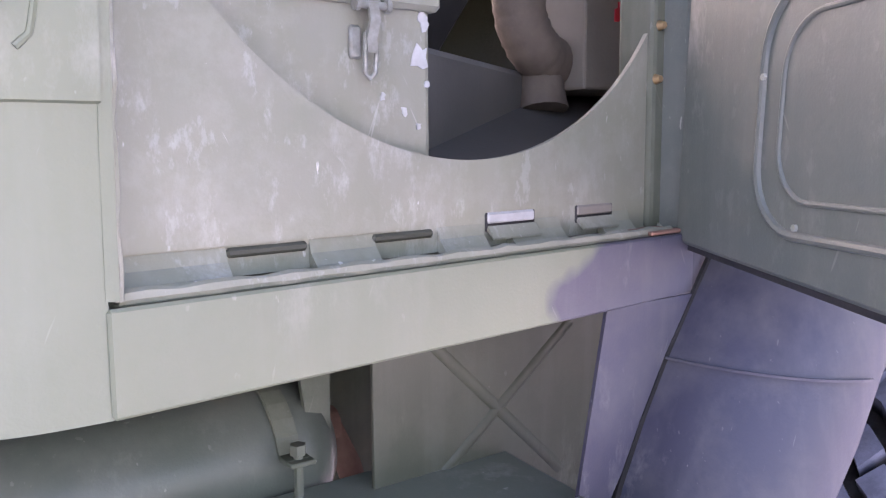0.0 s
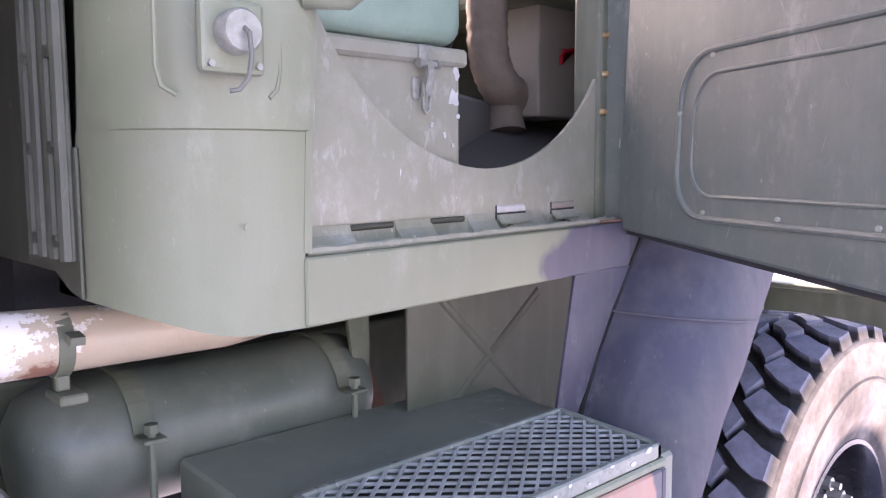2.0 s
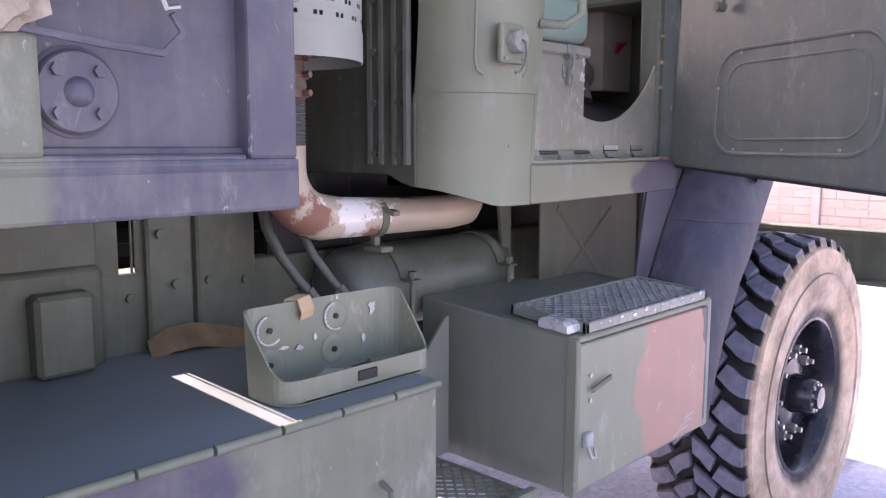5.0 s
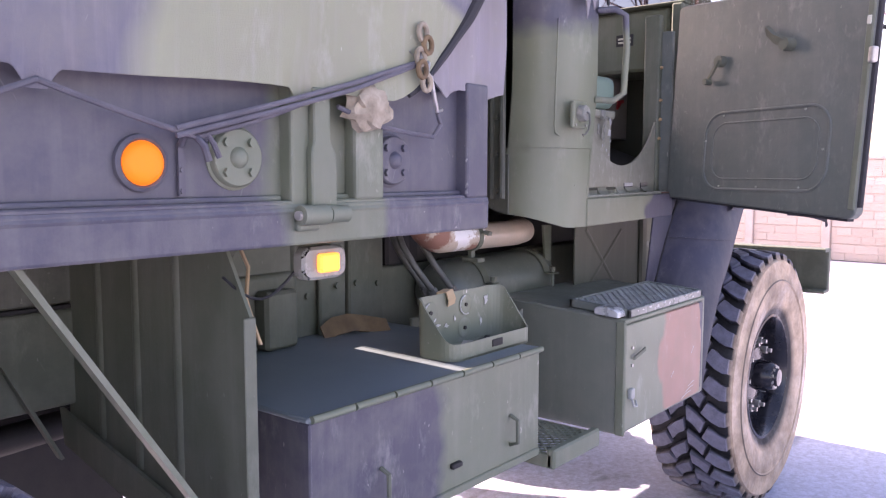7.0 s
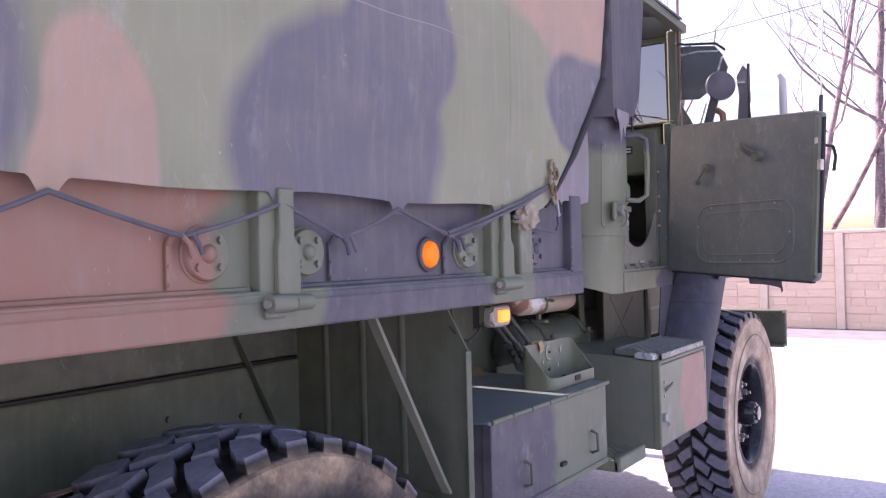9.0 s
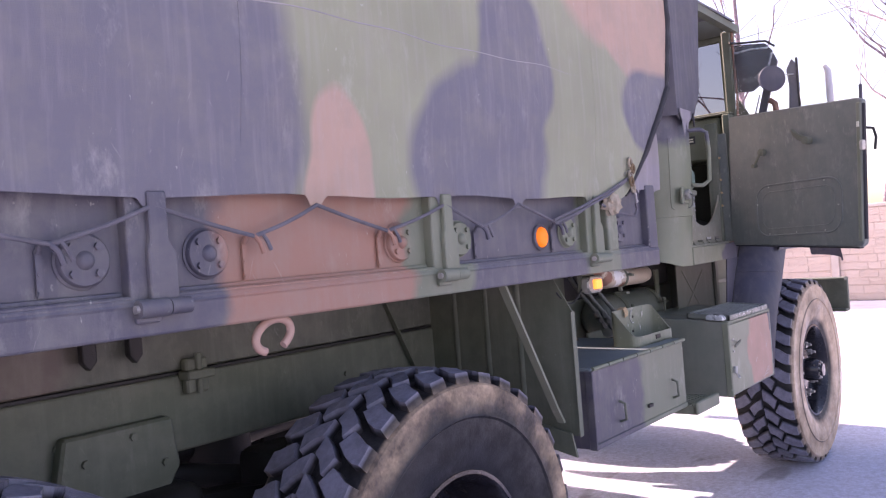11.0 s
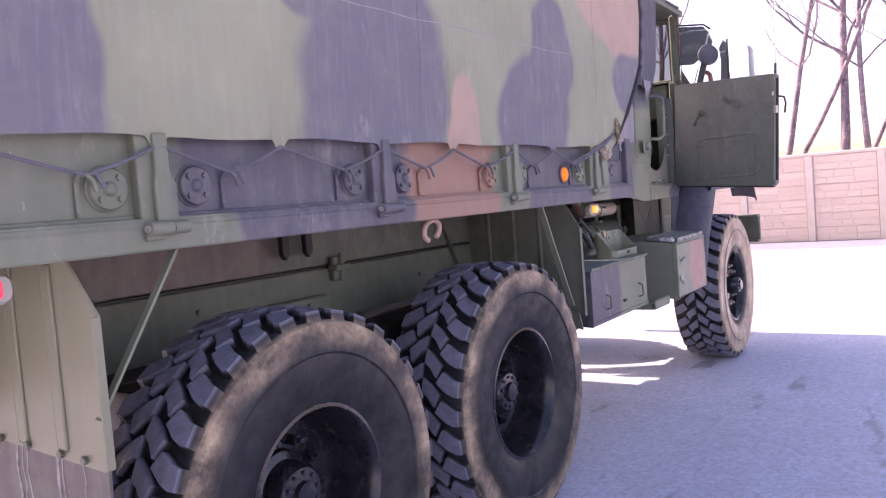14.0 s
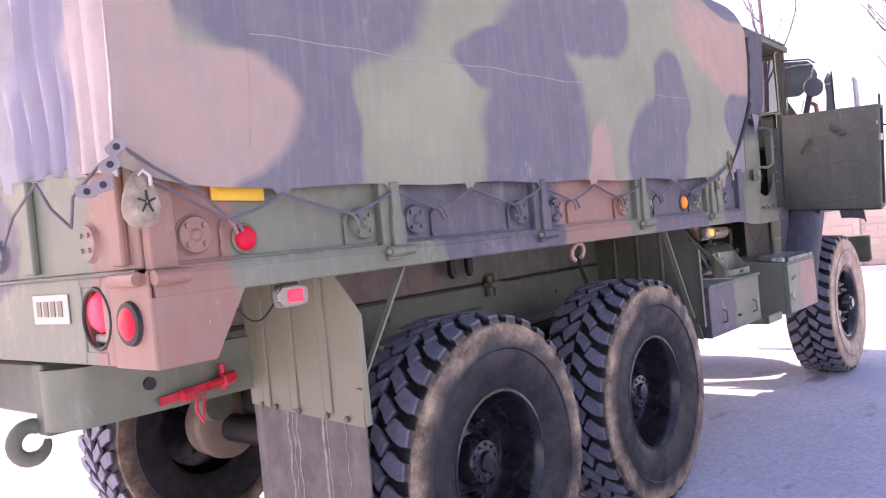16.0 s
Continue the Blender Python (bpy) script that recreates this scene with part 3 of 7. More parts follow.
def grow(bm, p, d, length, r, depth, rng):
    """One limb with its forks."""
    pts, rs = [Vector(p)], [r]
    steps = 5
    for k in range(steps):
        d = (d + Vector((rng.uniform(-1, 1), rng.uniform(-1, 1), rng.uniform(-0.4, 0.8))) * 0.27).normalized()
        pts.append(pts[-1] + d * (length / steps))
        rs.append(r * (1 - 0.42 * (k + 1) / steps))
    tube(bm, pts, rs, 7 if r > 0.03 else 5 if r > 0.012 else 3)
    if depth:
        for k in range(3 if depth > 1 else 4):
            i = rng.randint(2, steps)
            side = Vector((rng.uniform(-1, 1), rng.uniform(-1, 1), rng.uniform(0.1, 0.9))).normalized()
            grow(bm, pts[i], (d * 0.55 + side * 0.8).normalized(), length * rng.uniform(0.5, 0.8), rs[i] * rng.uniform(0.45, 0.7), depth - 1, rng)


def bare_tree(at, lean, height, r, seed, limbs):
    rng = random.Random(seed)
    tree = thing("bare_tree", "leafless tree with pale bark behind the wall", "tree", "trees behind the wall")
    tree.location = at
    bm, tw = bmesh.new(), bmesh.new()
    d = Vector((rng.uniform(-0.05, 0.05), lean, 1)).normalized()
    pts, rs = [Vector((0, 0, -0.1))], [r]
    for k in range(9):
        d = (d + Vector((rng.uniform(-1, 1), rng.uniform(-1, 1), 0.4)) * 0.055).normalized()
        pts.append(pts[-1] + d * height / 9)
        rs.append(r * (1 - 0.075 * (k + 1)))
    tube(bm, pts, rs, 10)
    for k in range(limbs):
        i = 4 + k % 6
        side = Vector((rng.uniform(-0.7, 0.7), rng.uniform(-1, 1), rng.uniform(0.3, 1.0))).normalized()
        grow(tw, pts[i], side, height * rng.uniform(0.22, 0.36), rs[i] * 0.42, 2 if k % 2 else 1, rng)
    part("trunk", bm, M_BARK, tree, smooth=True)
    part("crown", tw, M_BARK, tree, smooth=True)


for k, (x, y, lean, h, r, limbs) in enumerate([(18.0, -0.25, -0.055, 8.5, 0.125, 9), (18.0, 1.20, -0.20, 8.0, 0.085, 7), (18.1, 1.46, -0.53, 7.5, 0.07, 4), (18.0, -0.86, 0.01, 7.5, 0.085, 7),
                                               (18.3, -0.35, -0.33, 7.0, 0.06, 5), (18.6, -1.75, -0.1, 8.5, 0.12, 7), (19.5, -3.2, 0.1, 9, 0.16, 7), (21, -5.5, 0.05, 9, 0.16, 7), (26, 9.5, 0.1, 9.5, 0.15, 9), (24, 6.0, -0.05, 9, 0.13, 9), (27, 14.0, -0.1, 10, 0.17, 6)]):
    bare_tree((x, y, 0.55), lean, h, r, 20 + k, limbs)

# ---- the truck ----
# x runs forward along it, y to its left side, z up; the side that shows stands at y = -1.23
truck = thing("military_truck", "six-wheeled camouflage cargo truck with a canvas cover and an open door", "truck")
SIDE, PANEL = -1.23, -1.195
REAR, FRONT = -2.71, 1.546
RAIL_LO, RAIL_HI, CANVAS_LO = 1.405, 1.483, 1.692
POSTS = [-1.795, -0.865, 0.08, 0.985]

# cargo bed: deck, long and cross sills
bed = part("cargo_bed", box(bmesh.new(), (REAR + 0.02, SIDE + 0.045, RAIL_LO + 0.01), (FRONT - 0.01, -SIDE - 0.045, RAIL_HI - 0.015), 0.004), M_DARKGREEN, truck, "steel cargo bed")
for s in (1, -1):
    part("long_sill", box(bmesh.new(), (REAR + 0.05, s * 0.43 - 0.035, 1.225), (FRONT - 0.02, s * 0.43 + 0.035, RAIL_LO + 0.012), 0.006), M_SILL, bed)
sill0 = None
for k, x in enumerate([-2.45, 1.28]):
    bm = slab(bmesh.new(), [(-1.17, RAIL_LO + 0.012), (1.17, RAIL_LO + 0.012), (1.17, 1.405), (0.62, 1.40), (0.5, 1.27), (-0.5, 1.27), (-0.62, 1.40), (-1.17, 1.405)], (-0.02, 0.02), "x")
    if sill0 is None:
        sill0 = part("cross_sill", bm, M_DARKGREEN, bed)
        sill0.location.x = x
    else:
        bm.free()
        again(sill0, Matrix.Translation((x, 0, 0)), bed)

# side rails with a rolled lip
for s in (1, -1):
    bm = box(bmesh.new(), (REAR, SIDE, RAIL_LO), (FRONT, SIDE + 0.045, RAIL_HI), 0.006, seg=2)
    box(bm, (REAR + 0.01, SIDE + 0.004, RAIL_HI - 0.008), (FRONT - 0.09, SIDE + 0.022, RAIL_HI + 0.006), 0.003)
    tube(bm, [(REAR + 0.01, SIDE + 0.004, RAIL_HI - 0.014), (FRONT - 0.005, SIDE + 0.004, RAIL_HI - 0.014)], 0.0065, 8)
    if s < 0:
        bm.transform(Matrix.Scale(-1, 4, (0, 1, 0)))
    part("side_rail", bm, M_RAIL, bed)
    # drop side: one pressed panel between each pair of posts
    edges = [REAR + 0.03] + POSTS + [FRONT - 0.02]
    for a, c in zip(edges, edges[1:]):
        bm = box(bmesh.new(), (a + 0.002, PANEL, RAIL_HI - 0.004), (c - 0.002, PANEL + 0.012, 1.86), 0.002)
        lip = box(bmesh.new(), (a + 0.05, PANEL - 0.012, RAIL_HI + 0.001), (c - 0.06, PANEL + 0.004, RAIL_HI + 0.016), 0.006, seg=2)
        if s < 0:
            bm.transform(Matrix.Scale(-1, 4, (0, 1, 0)))
            lip.transform(Matrix.Scale(-1, 4, (0, 1, 0)))
        panel = part("side_panel", bm, M_SIDE, bed)
        part("panel_lip", lip, M_SIDE, panel)

# posts with their hinge straps
for x in POSTS:
    bm = box(bmesh.new(), (x - 0.055, SIDE + 0.003, RAIL_HI - 0.01), (x + 0.042, PANEL + 0.01, 1.71), 0.006, seg=2)
    post = part("side_post", bm, M_SIDE, bed)
    bm = slab(bmesh.new(), [(x - 0.018, 1.455), (x + 0.046, 1.455), (x + 0.046, 1.575), (x + 0.030, 1.60), (x + 0.030, 1.70), (x - 0.012, 1.70), (x - 0.012, 1.60), (x - 0.018, 1.58)], (SIDE - 0.013, SIDE + 0.004), "y", 0.003)
    part("hinge_strap", bm, M_SIDE, post)
    bm = tube(bmesh.new(), [(x - 0.055, SIDE - 0.020, 1.462), (x + 0.010, SIDE - 0.020, 1.462)], 0.019, 16)
    tube(bm, [(x + 0.014, SIDE - 0.020, 1.462), (x + 0.062, SIDE - 0.020, 1.462)], 0.017, 16)
    box(bm, (x - 0.055, SIDE - 0.016, 1.432), (x + 0.0, SIDE + 0.002, 1.46), 0.005)
    part("hinge_barrel", bm, M_RAIL, post, smooth=True)
    part("hinge_pin", tube(bmesh.new(), [(x - 0.062, SIDE - 0.020, 1.462), (x + 0.066, SIDE - 0.020, 1.462)], 0.009, 10), M_STEEL, post, "bare steel hinge pin", smooth=True)
part("front_corner_post", box(bmesh.new(), (FRONT - 0.085, SIDE + 0.002, RAIL_HI - 0.002), (FRONT - 0.002, SIDE + 0.05, 1.75), 0.006, seg=2), M_SIDE, bed)
part("front_corner_post", box(bmesh.new(), (FRONT - 0.075, -SIDE - 0.05, RAIL_HI - 0.002), (FRONT - 0.002, -SIDE - 0.002, 1.84), 0.006, seg=2), M_SIDE, bed)
part("stake_pocket", box(bmesh.new(), (1.095, SIDE + 0.001, RAIL_HI + 0.002), (1.178, PANEL + 0.004, 1.66), 0.008, seg=2), M_GREEN, bed)
part("front_wall", box(bmesh.new(), (FRONT - 0.02, SIDE + 0.05, RAIL_HI - 0.01), (FRONT, -SIDE - 0.05, 1.95), 0.004), M_SHADED, bed)
part("rear_corner_post", box(bmesh.new(), (REAR + 0.002, SIDE + 0.002, RAIL_HI - 0.002), (REAR + 0.08, PANEL + 0.01, 1.75), 0.006, seg=2), M_SIDE, bed)

# round bosses with four bolts each, and the lashing hooks beside them
for x in (-2.56, -1.92, -1.66, -1.0, -0.72, -0.09, 0.18, 0.825, 1.228):
    at = Matrix.Translation((x, PANEL - 0.001, 1.567))
    mat = M_GREEN if x in (0.18, 0.825) else M_SIDE
    bm = turned(bmesh.new(), [(0.0, 0.058), (-0.002, 0.0575), (-0.004, 0.053), (-0.013, 0.052), (-0.016, 0.049), (-0.0165, 0.019), (-0.023, 0.015), (-0.027, 0.008)], 32)
    bm.transform(at)
    part("round_boss", bm, mat, bed, "round boss with four bolts", smooth=True)
    for k in range(4):
        a = math.pi / 4 + k * math.pi / 2
        bm = bolt(bmesh.new(), (0.037 * math.cos(a), -0.015, 0.037 * math.sin(a)), (0, -1, 0), 0.0085, 0.009)
        bm.transform(at)
        part("boss_bolt", bm, mat, bed)
HOOKS = [-2.475, -2.0, -1.565, -1.085, -0.62, -0.175, 0.26, 0.716]
for x in HOOKS:
    bm = bar(bmesh.new(), [(x, PANEL - 0.006, 1.502), (x, PANEL - 0.006, 1.59)], 0.012, 0.006, (1, 0, 0))
    tube(bm, [(x, PANEL - 0.008, 1.585), (x, PANEL - 0.02, 1.602), (x + 0.012, PANEL - 0.032, 1.602), (x + 0.026, PANEL - 0.036, 1.585), (x + 0.034, PANEL - 0.036, 1.56)], 0.0065, 8)
    for z in (1.51, 1.545):
        bolt(bm, (x, PANEL - 0.008, z), (0, -1, 0), 0.005, 0.004)
    part("lashing_hook", bm, M_SIDE, bed, smooth=True)

# reflectors and marker lamps
for x, z, mat, lab in ((0.645, 1.556, M_ORANGE, "round amber reflector"), (-2.395, 1.547, M_REDLENS, "round red reflector")):
    bm = turned(bmesh.new(), [(0.0, 0.047), (-0.008, 0.046), (-0.012, 0.040), (-0.008, 0.036)], 32)
    bm.transform(Matrix.Translation((x, PANEL - 0.001, z)))
    hold = part("reflector", bm, M_SIDE, bed, lab, smooth=True)
    bm = turned(bmesh.new(), [(-0.008, 0.0365), (-0.015, 0.034), (-0.021, 0.025), (-0.024, 0.010)], 32)
    bm.transform(Matrix.Translation((x, PANEL - 0.001, z)))
    part("lens", bm, mat, hold, smooth=True)
for x, mat, lab in ((1.06, M_AMBERLAMP, "lit amber marker lamp"), (-2.215, M_REDLAMP, "lit red marker lamp")):
    bm = slab(bmesh.new(), round_rect(x - 0.06, 1.325, x + 0.06, 1.392, 0.022), (-1.175, -1.140), "y", 0.006)
    lampo = part("marker_lamp", bm, M_LENS, truck, lab, smooth=True)
    lit = slab(bmesh.new(), round_rect(x - 0.024, 1.340, x + 0.030, 1.378, 0.008), (-1.188, -1.170), "y", 0.004)
    part("lens", lit, mat, lampo)
    part("bracket", box(bmesh.new(), (x - 0.05, -1.142, 1.33), (x + 0.05, -1.12, 1.41), 0.004), M_DARKGREEN, lampo)
for x, dx in ((1.06, -0.16), (-2.215, -0.13)):
    pts = [(x + dx * k / 8 - 0.05, -1.14 + 0.02 * k / 8, 1.345 - 0.05 * math.sin(math.pi * k / 8)) for k in range(9)]
    part("lamp_cable", tube(bmesh.new(), pts, 0.003, 6), M_DARK, truck, smooth=True)

# tie-down ring under the rail
pts = [(-0.545 + 0.053 * math.cos(radians(a)), -1.19, 1.364 + 0.038 * math.sin(radians(a + 14))) for a in range(-60, 241, 15)]
ring = part("tie_ring", tube(bmesh.new(), pts, 0.0105, 10), M_PINK, truck, "faded red open tie-down ring", smooth=True)

# canvas cover: side that follows the bows, with pulled tabs along its lower edge
TABS = [-2.27, -1.79, -1.36, -0.865, -0.42, 0.08, 0.47, 0.955]


def canvas_low(x):
    z = CANVAS_LO + 0.0048 * math.sin(9 * x)
    d = min(abs(x - t) for t in TABS)
    if d < 0.055:
        z -= 0.029 * min(1.0, max(0.0, 1 - (d - 0.015) / 0.022) ** 1.6)
    if x > 1.18:
        z += 0.45 * ((x - 1.18) / 0.4) ** 1.6
    if x < -2.5:
        z += 0.06 * ((-2.5 - x) / 0.28) ** 2
    return z


def canvas_y(x, z):
    sag = 0.012 * math.sin(6.8 * x + 0.5) * math.sin(2.2 * (z - 1.6)) + 0.006 * math.sin(23 * x + 4 * z) * max(0, 2.1 - z)
    lift = 0.030 * max(0.0, min(1.0, (z - 1.68) / 0.30))
    near = max(0.0, 1 - min(abs(x - t) for t in TABS) / 0.09)
    pinch = (0.004 * near - 0.012 * (1 - near)) * max(0.0, (1.78 - z) / 0.09)
    return -1.235 - lift + sag + pinch


XS = sorted(set([round(-2.785 + 4.385 * k / 150, 4) for k in range(151)] + [round(t + d, 4) for t in TABS for d in (-0.045, -0.037, -0.031, -0.026, -0.021, -0.015, 0, 0.015, 0.021, 0.026, 0.031, 0.037, 0.045)]))


def ahead(x, z):
    """The cover's front end reaches further forward higher up."""
    return x + 0.105 * max(0.0, min(1.0, (z - 1.99) / 0.48)) * max(0.0, (x - 1.25) / 0.35) ** 1.3 - 0.045 * max(0.0, min(1.0, (2.02 - z) / 0.10)) * max(0.0, (x - 1.42) / 0.18)


grid = []
for x in XS:
    low = canvas_low(x)
    row = [(ahead(x, low + (2.60 - low) * k / 14), canvas_y(x, low + (2.60 - low) * k / 14), low + (2.60 - low) * k / 14) for k in range(15)]
    edge = row[-1][1]
    for k in range(1, 9):
        a = math.radians(90 * k / 8)
        row.append((ahead(x, 2.6), edge + 0.36 * (1 - math.cos(a)), 2.60 + 0.36 * math.sin(a)))
    xf = min(x, 1.52)
    row += [(x + (xf - x) * f, y, 2.96 + 0.05 * math.cos(y * 1.9)) for y, f in ((-0.5, 0.3), (0.0, 0.6), (0.5, 1.0))]
    for k in range(8, -1, -1):
        a = math.radians(90 * k / 8)
        row.append((xf, 1.255 - 0.36 * (1 - math.cos(a)), 2.60 + 0.36 * math.sin(a)))
    row += [(xf, 1.235, 2.1), (xf, 1.235, CANVAS_LO)]
    grid.append(row)
cover = part("canvas_cover", skin(bmesh.new(), grid, 0.004, (0, 0.3, -0.3)), M_CANVAS, truck, "stretched camouflage canvas cargo cover", smooth=True)
seam = [(-2.355 + 3.62 * k / 90, canvas_y(-2.355 + 3.62 * k / 90, 2.142) + 0.0006, 2.132 + 0.010 * min(1.0, k / 30) + 0.003 * math.sin(0.7 * k)) for k in range(91)]
part("stitched_seam", tube(bmesh.new(), seam, [0.0022 * min(1.0, (90.5 - k) / 30) for k in range(91)], 6), M_THREAD, cover, "pale stitched seam", smooth=True)
for x in (-2.36, -0.62, 1.02):
    pts = [(x - 0.03 * (2.6 - z) ** 2, canvas_y(x, z) + 0.0008, z) for z in [1.80 + 0.8 * k / 24 for k in range(25)]]
    part("panel_joint", tube(bmesh.new(), pts, 0.0024, 6), M_CANVAS, cover, smooth=True)
# end curtains: the rear one hangs in loose folds and meets the side along its edge
grid = []
for j in range(121):
    y = -1.0 + 2.0 * j / 120
    col = []
    for k in range(13):
        top = 2.60 + 0.36 * math.sqrt(max(0.0, 1 - max(0.0, (abs(y) * 1.225 - 0.895) / 0.36) ** 2))
        low = 1.76 + 0.025 * abs(math.sin(8.6 * y)) - 0.05 * max(0, (-0.73 - y) / 0.25)
        z = low + (top - low) * k / 12
        half = -canvas_y(-2.785, z) if z < 2.6 else 1.265 - 0.36 * (1 - math.sqrt(max(0.0, 1 - ((z - 2.6) / 0.362) ** 2)))
        u = (1.0 - abs(y)) * 1.26
        loose = min(1.0, u / 0.03)
        sweep = 0.16 * min(u, 0.45) + 0.02 * max(0.0, 2.0 - z)
        wide = 0.135 + 0.03 * (z - 2.2)
        fold = 0.017 * math.sin(2 * math.pi * u / wide - 0.6 + 0.5 * math.sin(3.1 * z)) + 0.005 * math.sin(97 * u + 5 * z)
        col.append((-2.788 + loose * (sweep + fold * (1.0 if y < 0 else 0.5)), y * (half - 0.003), z))
    grid.append(col)
part("rear_curtain", skin(bmesh.new(), grid, 0.004, (1, 0, 0)), M_CANVAS_END, cover, "loose rear canvas curtain", smooth=True)
grid = [[(1.525 + 0.006 * math.sin(9 * y + 3 * z), y, z) for z in [1.72 + (2.72 - 1.72) * k / 10 for k in range(11)]] for y in [-1.16 + 2.32 * j / 30 for j in range(31)]]
part("front_curtain", skin(bmesh.new(), grid, 0.004, (1, 0, 0)), M_CANVAS_END, cover, smooth=True)
# dusty corner flap pulled round the front of the bed
grid = []
for j in range(21):
    f = j / 20
    x = 1.245 + 0.365 * f
    top = canvas_low(x) + 0.10 + 0.25 * f
    low = 1.775 - 0.055 * min(1, 3.5 * f) + 0.012 * math.sin(14 * f)
    grid.append([(x + 0.010 * math.sin(9 * g / 8), -1.240 - 0.008 * math.sin(7 * f + 3 * g / 8) + 0.03 * f + 0.010 * math.sin(17 * f), low + (top - low) * g / 8) for g in range(9)])
part("corner_flap", skin(bmesh.new(), grid, 0.004), M_FLAPCLOTH, cover, "dusty grey canvas corner flap", smooth=True)
# front edge of the cover: a black hem roll painting the shadow gap, and a fold turned in along the bows
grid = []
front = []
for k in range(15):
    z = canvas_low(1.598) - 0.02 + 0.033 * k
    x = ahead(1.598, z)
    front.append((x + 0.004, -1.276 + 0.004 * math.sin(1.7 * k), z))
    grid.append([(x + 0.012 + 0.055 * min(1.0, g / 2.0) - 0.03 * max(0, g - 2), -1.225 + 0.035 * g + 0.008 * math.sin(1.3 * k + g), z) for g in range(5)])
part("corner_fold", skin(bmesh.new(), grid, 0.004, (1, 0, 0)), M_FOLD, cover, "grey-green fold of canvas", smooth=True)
part("front_hem", tube(bmesh.new(), front, 0.014, 8), M_BLACKRUB, cover, "black roll for the hem and its shadow gap", smooth=True)
hem = []
for k in range(31):
    x = 1.235 + 0.363 * k / 30
    z = canvas_low(x) - 0.004
    hem.append((ahead(x, z) + 0.003, canvas_y(x, z) - 0.006 + 0.010 * (1 - k / 30), z))
part("canvas_hem", tube(bmesh.new(), hem, [0.005 + 0.009 * min(1.0, k / 18) + 0.0008 * math.sin(0.9 * k) for k in range(31)], 8), M_BLACKRUB, cover, "black roll for the hem and its shadow gap", smooth=True)
bm = tube(bmesh.new(), [(1.262, -1.248, 1.80), (1.255, -1.262, 1.775), (1.275, -1.262, 1.755), (1.29, -1.252, 1.775)], 0.006, 8)
tube(bm, [(1.268, -1.25, 1.765), (1.30, -1.252, 1.745), (1.315, -1.25, 1.70), (1.33, -1.245, 1.675), (1.35, -1.24, 1.68)], 0.005, 8)
for k in range(5):
    q = [(1.262 + 0.012 * math.sin(1.9 * k) + 0.013 * math.cos(radians(a)), -1.262 - 0.004 * (k % 2), 1.835 - 0.026 * k + 0.017 * math.sin(radians(a))) for a in range(0, 361, 30)]
    part("gathered_loop", tube(bmesh.new(), q, 0.0058, 8, cap=False), M_OLDWEB if k % 2 else M_LEATHER, cover, "knotted tan strap loop", smooth=True)
part("flap_clip", bm, M_STEEL, cover, "steel clip with a tail of cord", smooth=True)

# lashing rope, one run a hook
ends = sorted(TABS)
stops = [(-2.74, 1.742)] + [(t, CANVAS_LO - 0.022) for t in ends]
runs = []
for h in HOOKS:
    left = max([s for s in stops if s[0] < h], key=lambda s: s[0])
    right = min([s for s in stops if s[0] > h], key=lambda s: s[0])
    for a in (left, right):
        pts = []
        for k in range(9):
            f = k / 8
            pts.append((a[0] + (h + 0.012 - a[0]) * f, -1.238 - 0.006 * math.sin(math.pi * f) + 0.010 * f, a[1] + (1.60 - a[1]) * f - 0.004 * math.sin(math.pi * f)))
        runs.append(pts)
    runs.append([(h + 0.012, -1.226, 1.60), (h + 0.03, -1.236, 1.604), (h + 0.04, -1.238, 1.588), (h + 0.05, -1.238, 1.566)])
for dz in (0.0, 0.012):
    runs.append([(0.687, -1.236, 1.60 + dz), (0.86, -1.250, 1.645 + dz), (1.06, -1.256, 1.70 + dz), (1.25, -1.252, 1.765 + dz * 0.5)])
runs.append([(1.04, -1.236, 1.668), (1.14, -1.24, 1.636), (1.25, -1.236, 1.625), (1.33, -1.232, 1.62), (1.36, -1.23, 1.648), (1.345, -1.232, 1.672)])
rope = tagged(part("lashing_rope", merge(bmesh.new(), tube(bmesh.new(), runs[0], 0.004, 7)), M_ROPE, None, "grey rope laced through the canvas tabs", smooth=True), "grey rope laced through the canvas tabs", "rope")
for pts in runs[1:]:
    part("rope_run", tube(bmesh.new(), pts, 0.005, 7), M_ROPE, rope, smooth=True)
bm = bmesh.new()
bmesh.ops.create_icosphere(bm, subdivisions=3, radius=1.0)
for v in bm.verts:
    v.co = Vector((1.125, -1.238, 1.668)) + Vector((v.co.x * 0.056, v.co.y * 0.028, v.co.z * 0.046)) * (1 + 0.35 * noise.noise(v.co * 2.4) + 0.30 * noise.noise(v.co * 5.5))
tagged(part("knotted_cloth", bm, M_LEATHER, None, "knotted dusty canvas scrap on the lashing", smooth=True), "knotted dusty canvas scrap on the lashing", "cloth")

# rear bay: corner plates, tailgate, tail lamps, padlock
for s in (1, -1):
    bm = slab(bmesh.new(), [(REAR - 0.012, 1.41), (REAR - 0.012, 1.222), (-2.545, 1.222), (-2.43, 1.41)], (SIDE - 0.001, SIDE + 0.006), "y")
    box(bm, (REAR - 0.014, SIDE + 0.004, 1.222), (REAR - 0.006, -1.01, 1.476), 0.002)
    tube(bm, [(REAR - 0.01, SIDE - 0.018, 1.462), (REAR + 0.09, SIDE - 0.018, 1.462)], 0.02, 16)
    tube(bm, [(REAR - 0.028, -1.20, 1.462), (REAR - 0.028, -1.06, 1.462)], 0.019, 16)
    if s < 0:
        bm.transform(Matrix.Scale(-1, 4, (0, 1, 0)))
    part("rear_corner", bm, M_RAIL, bed)
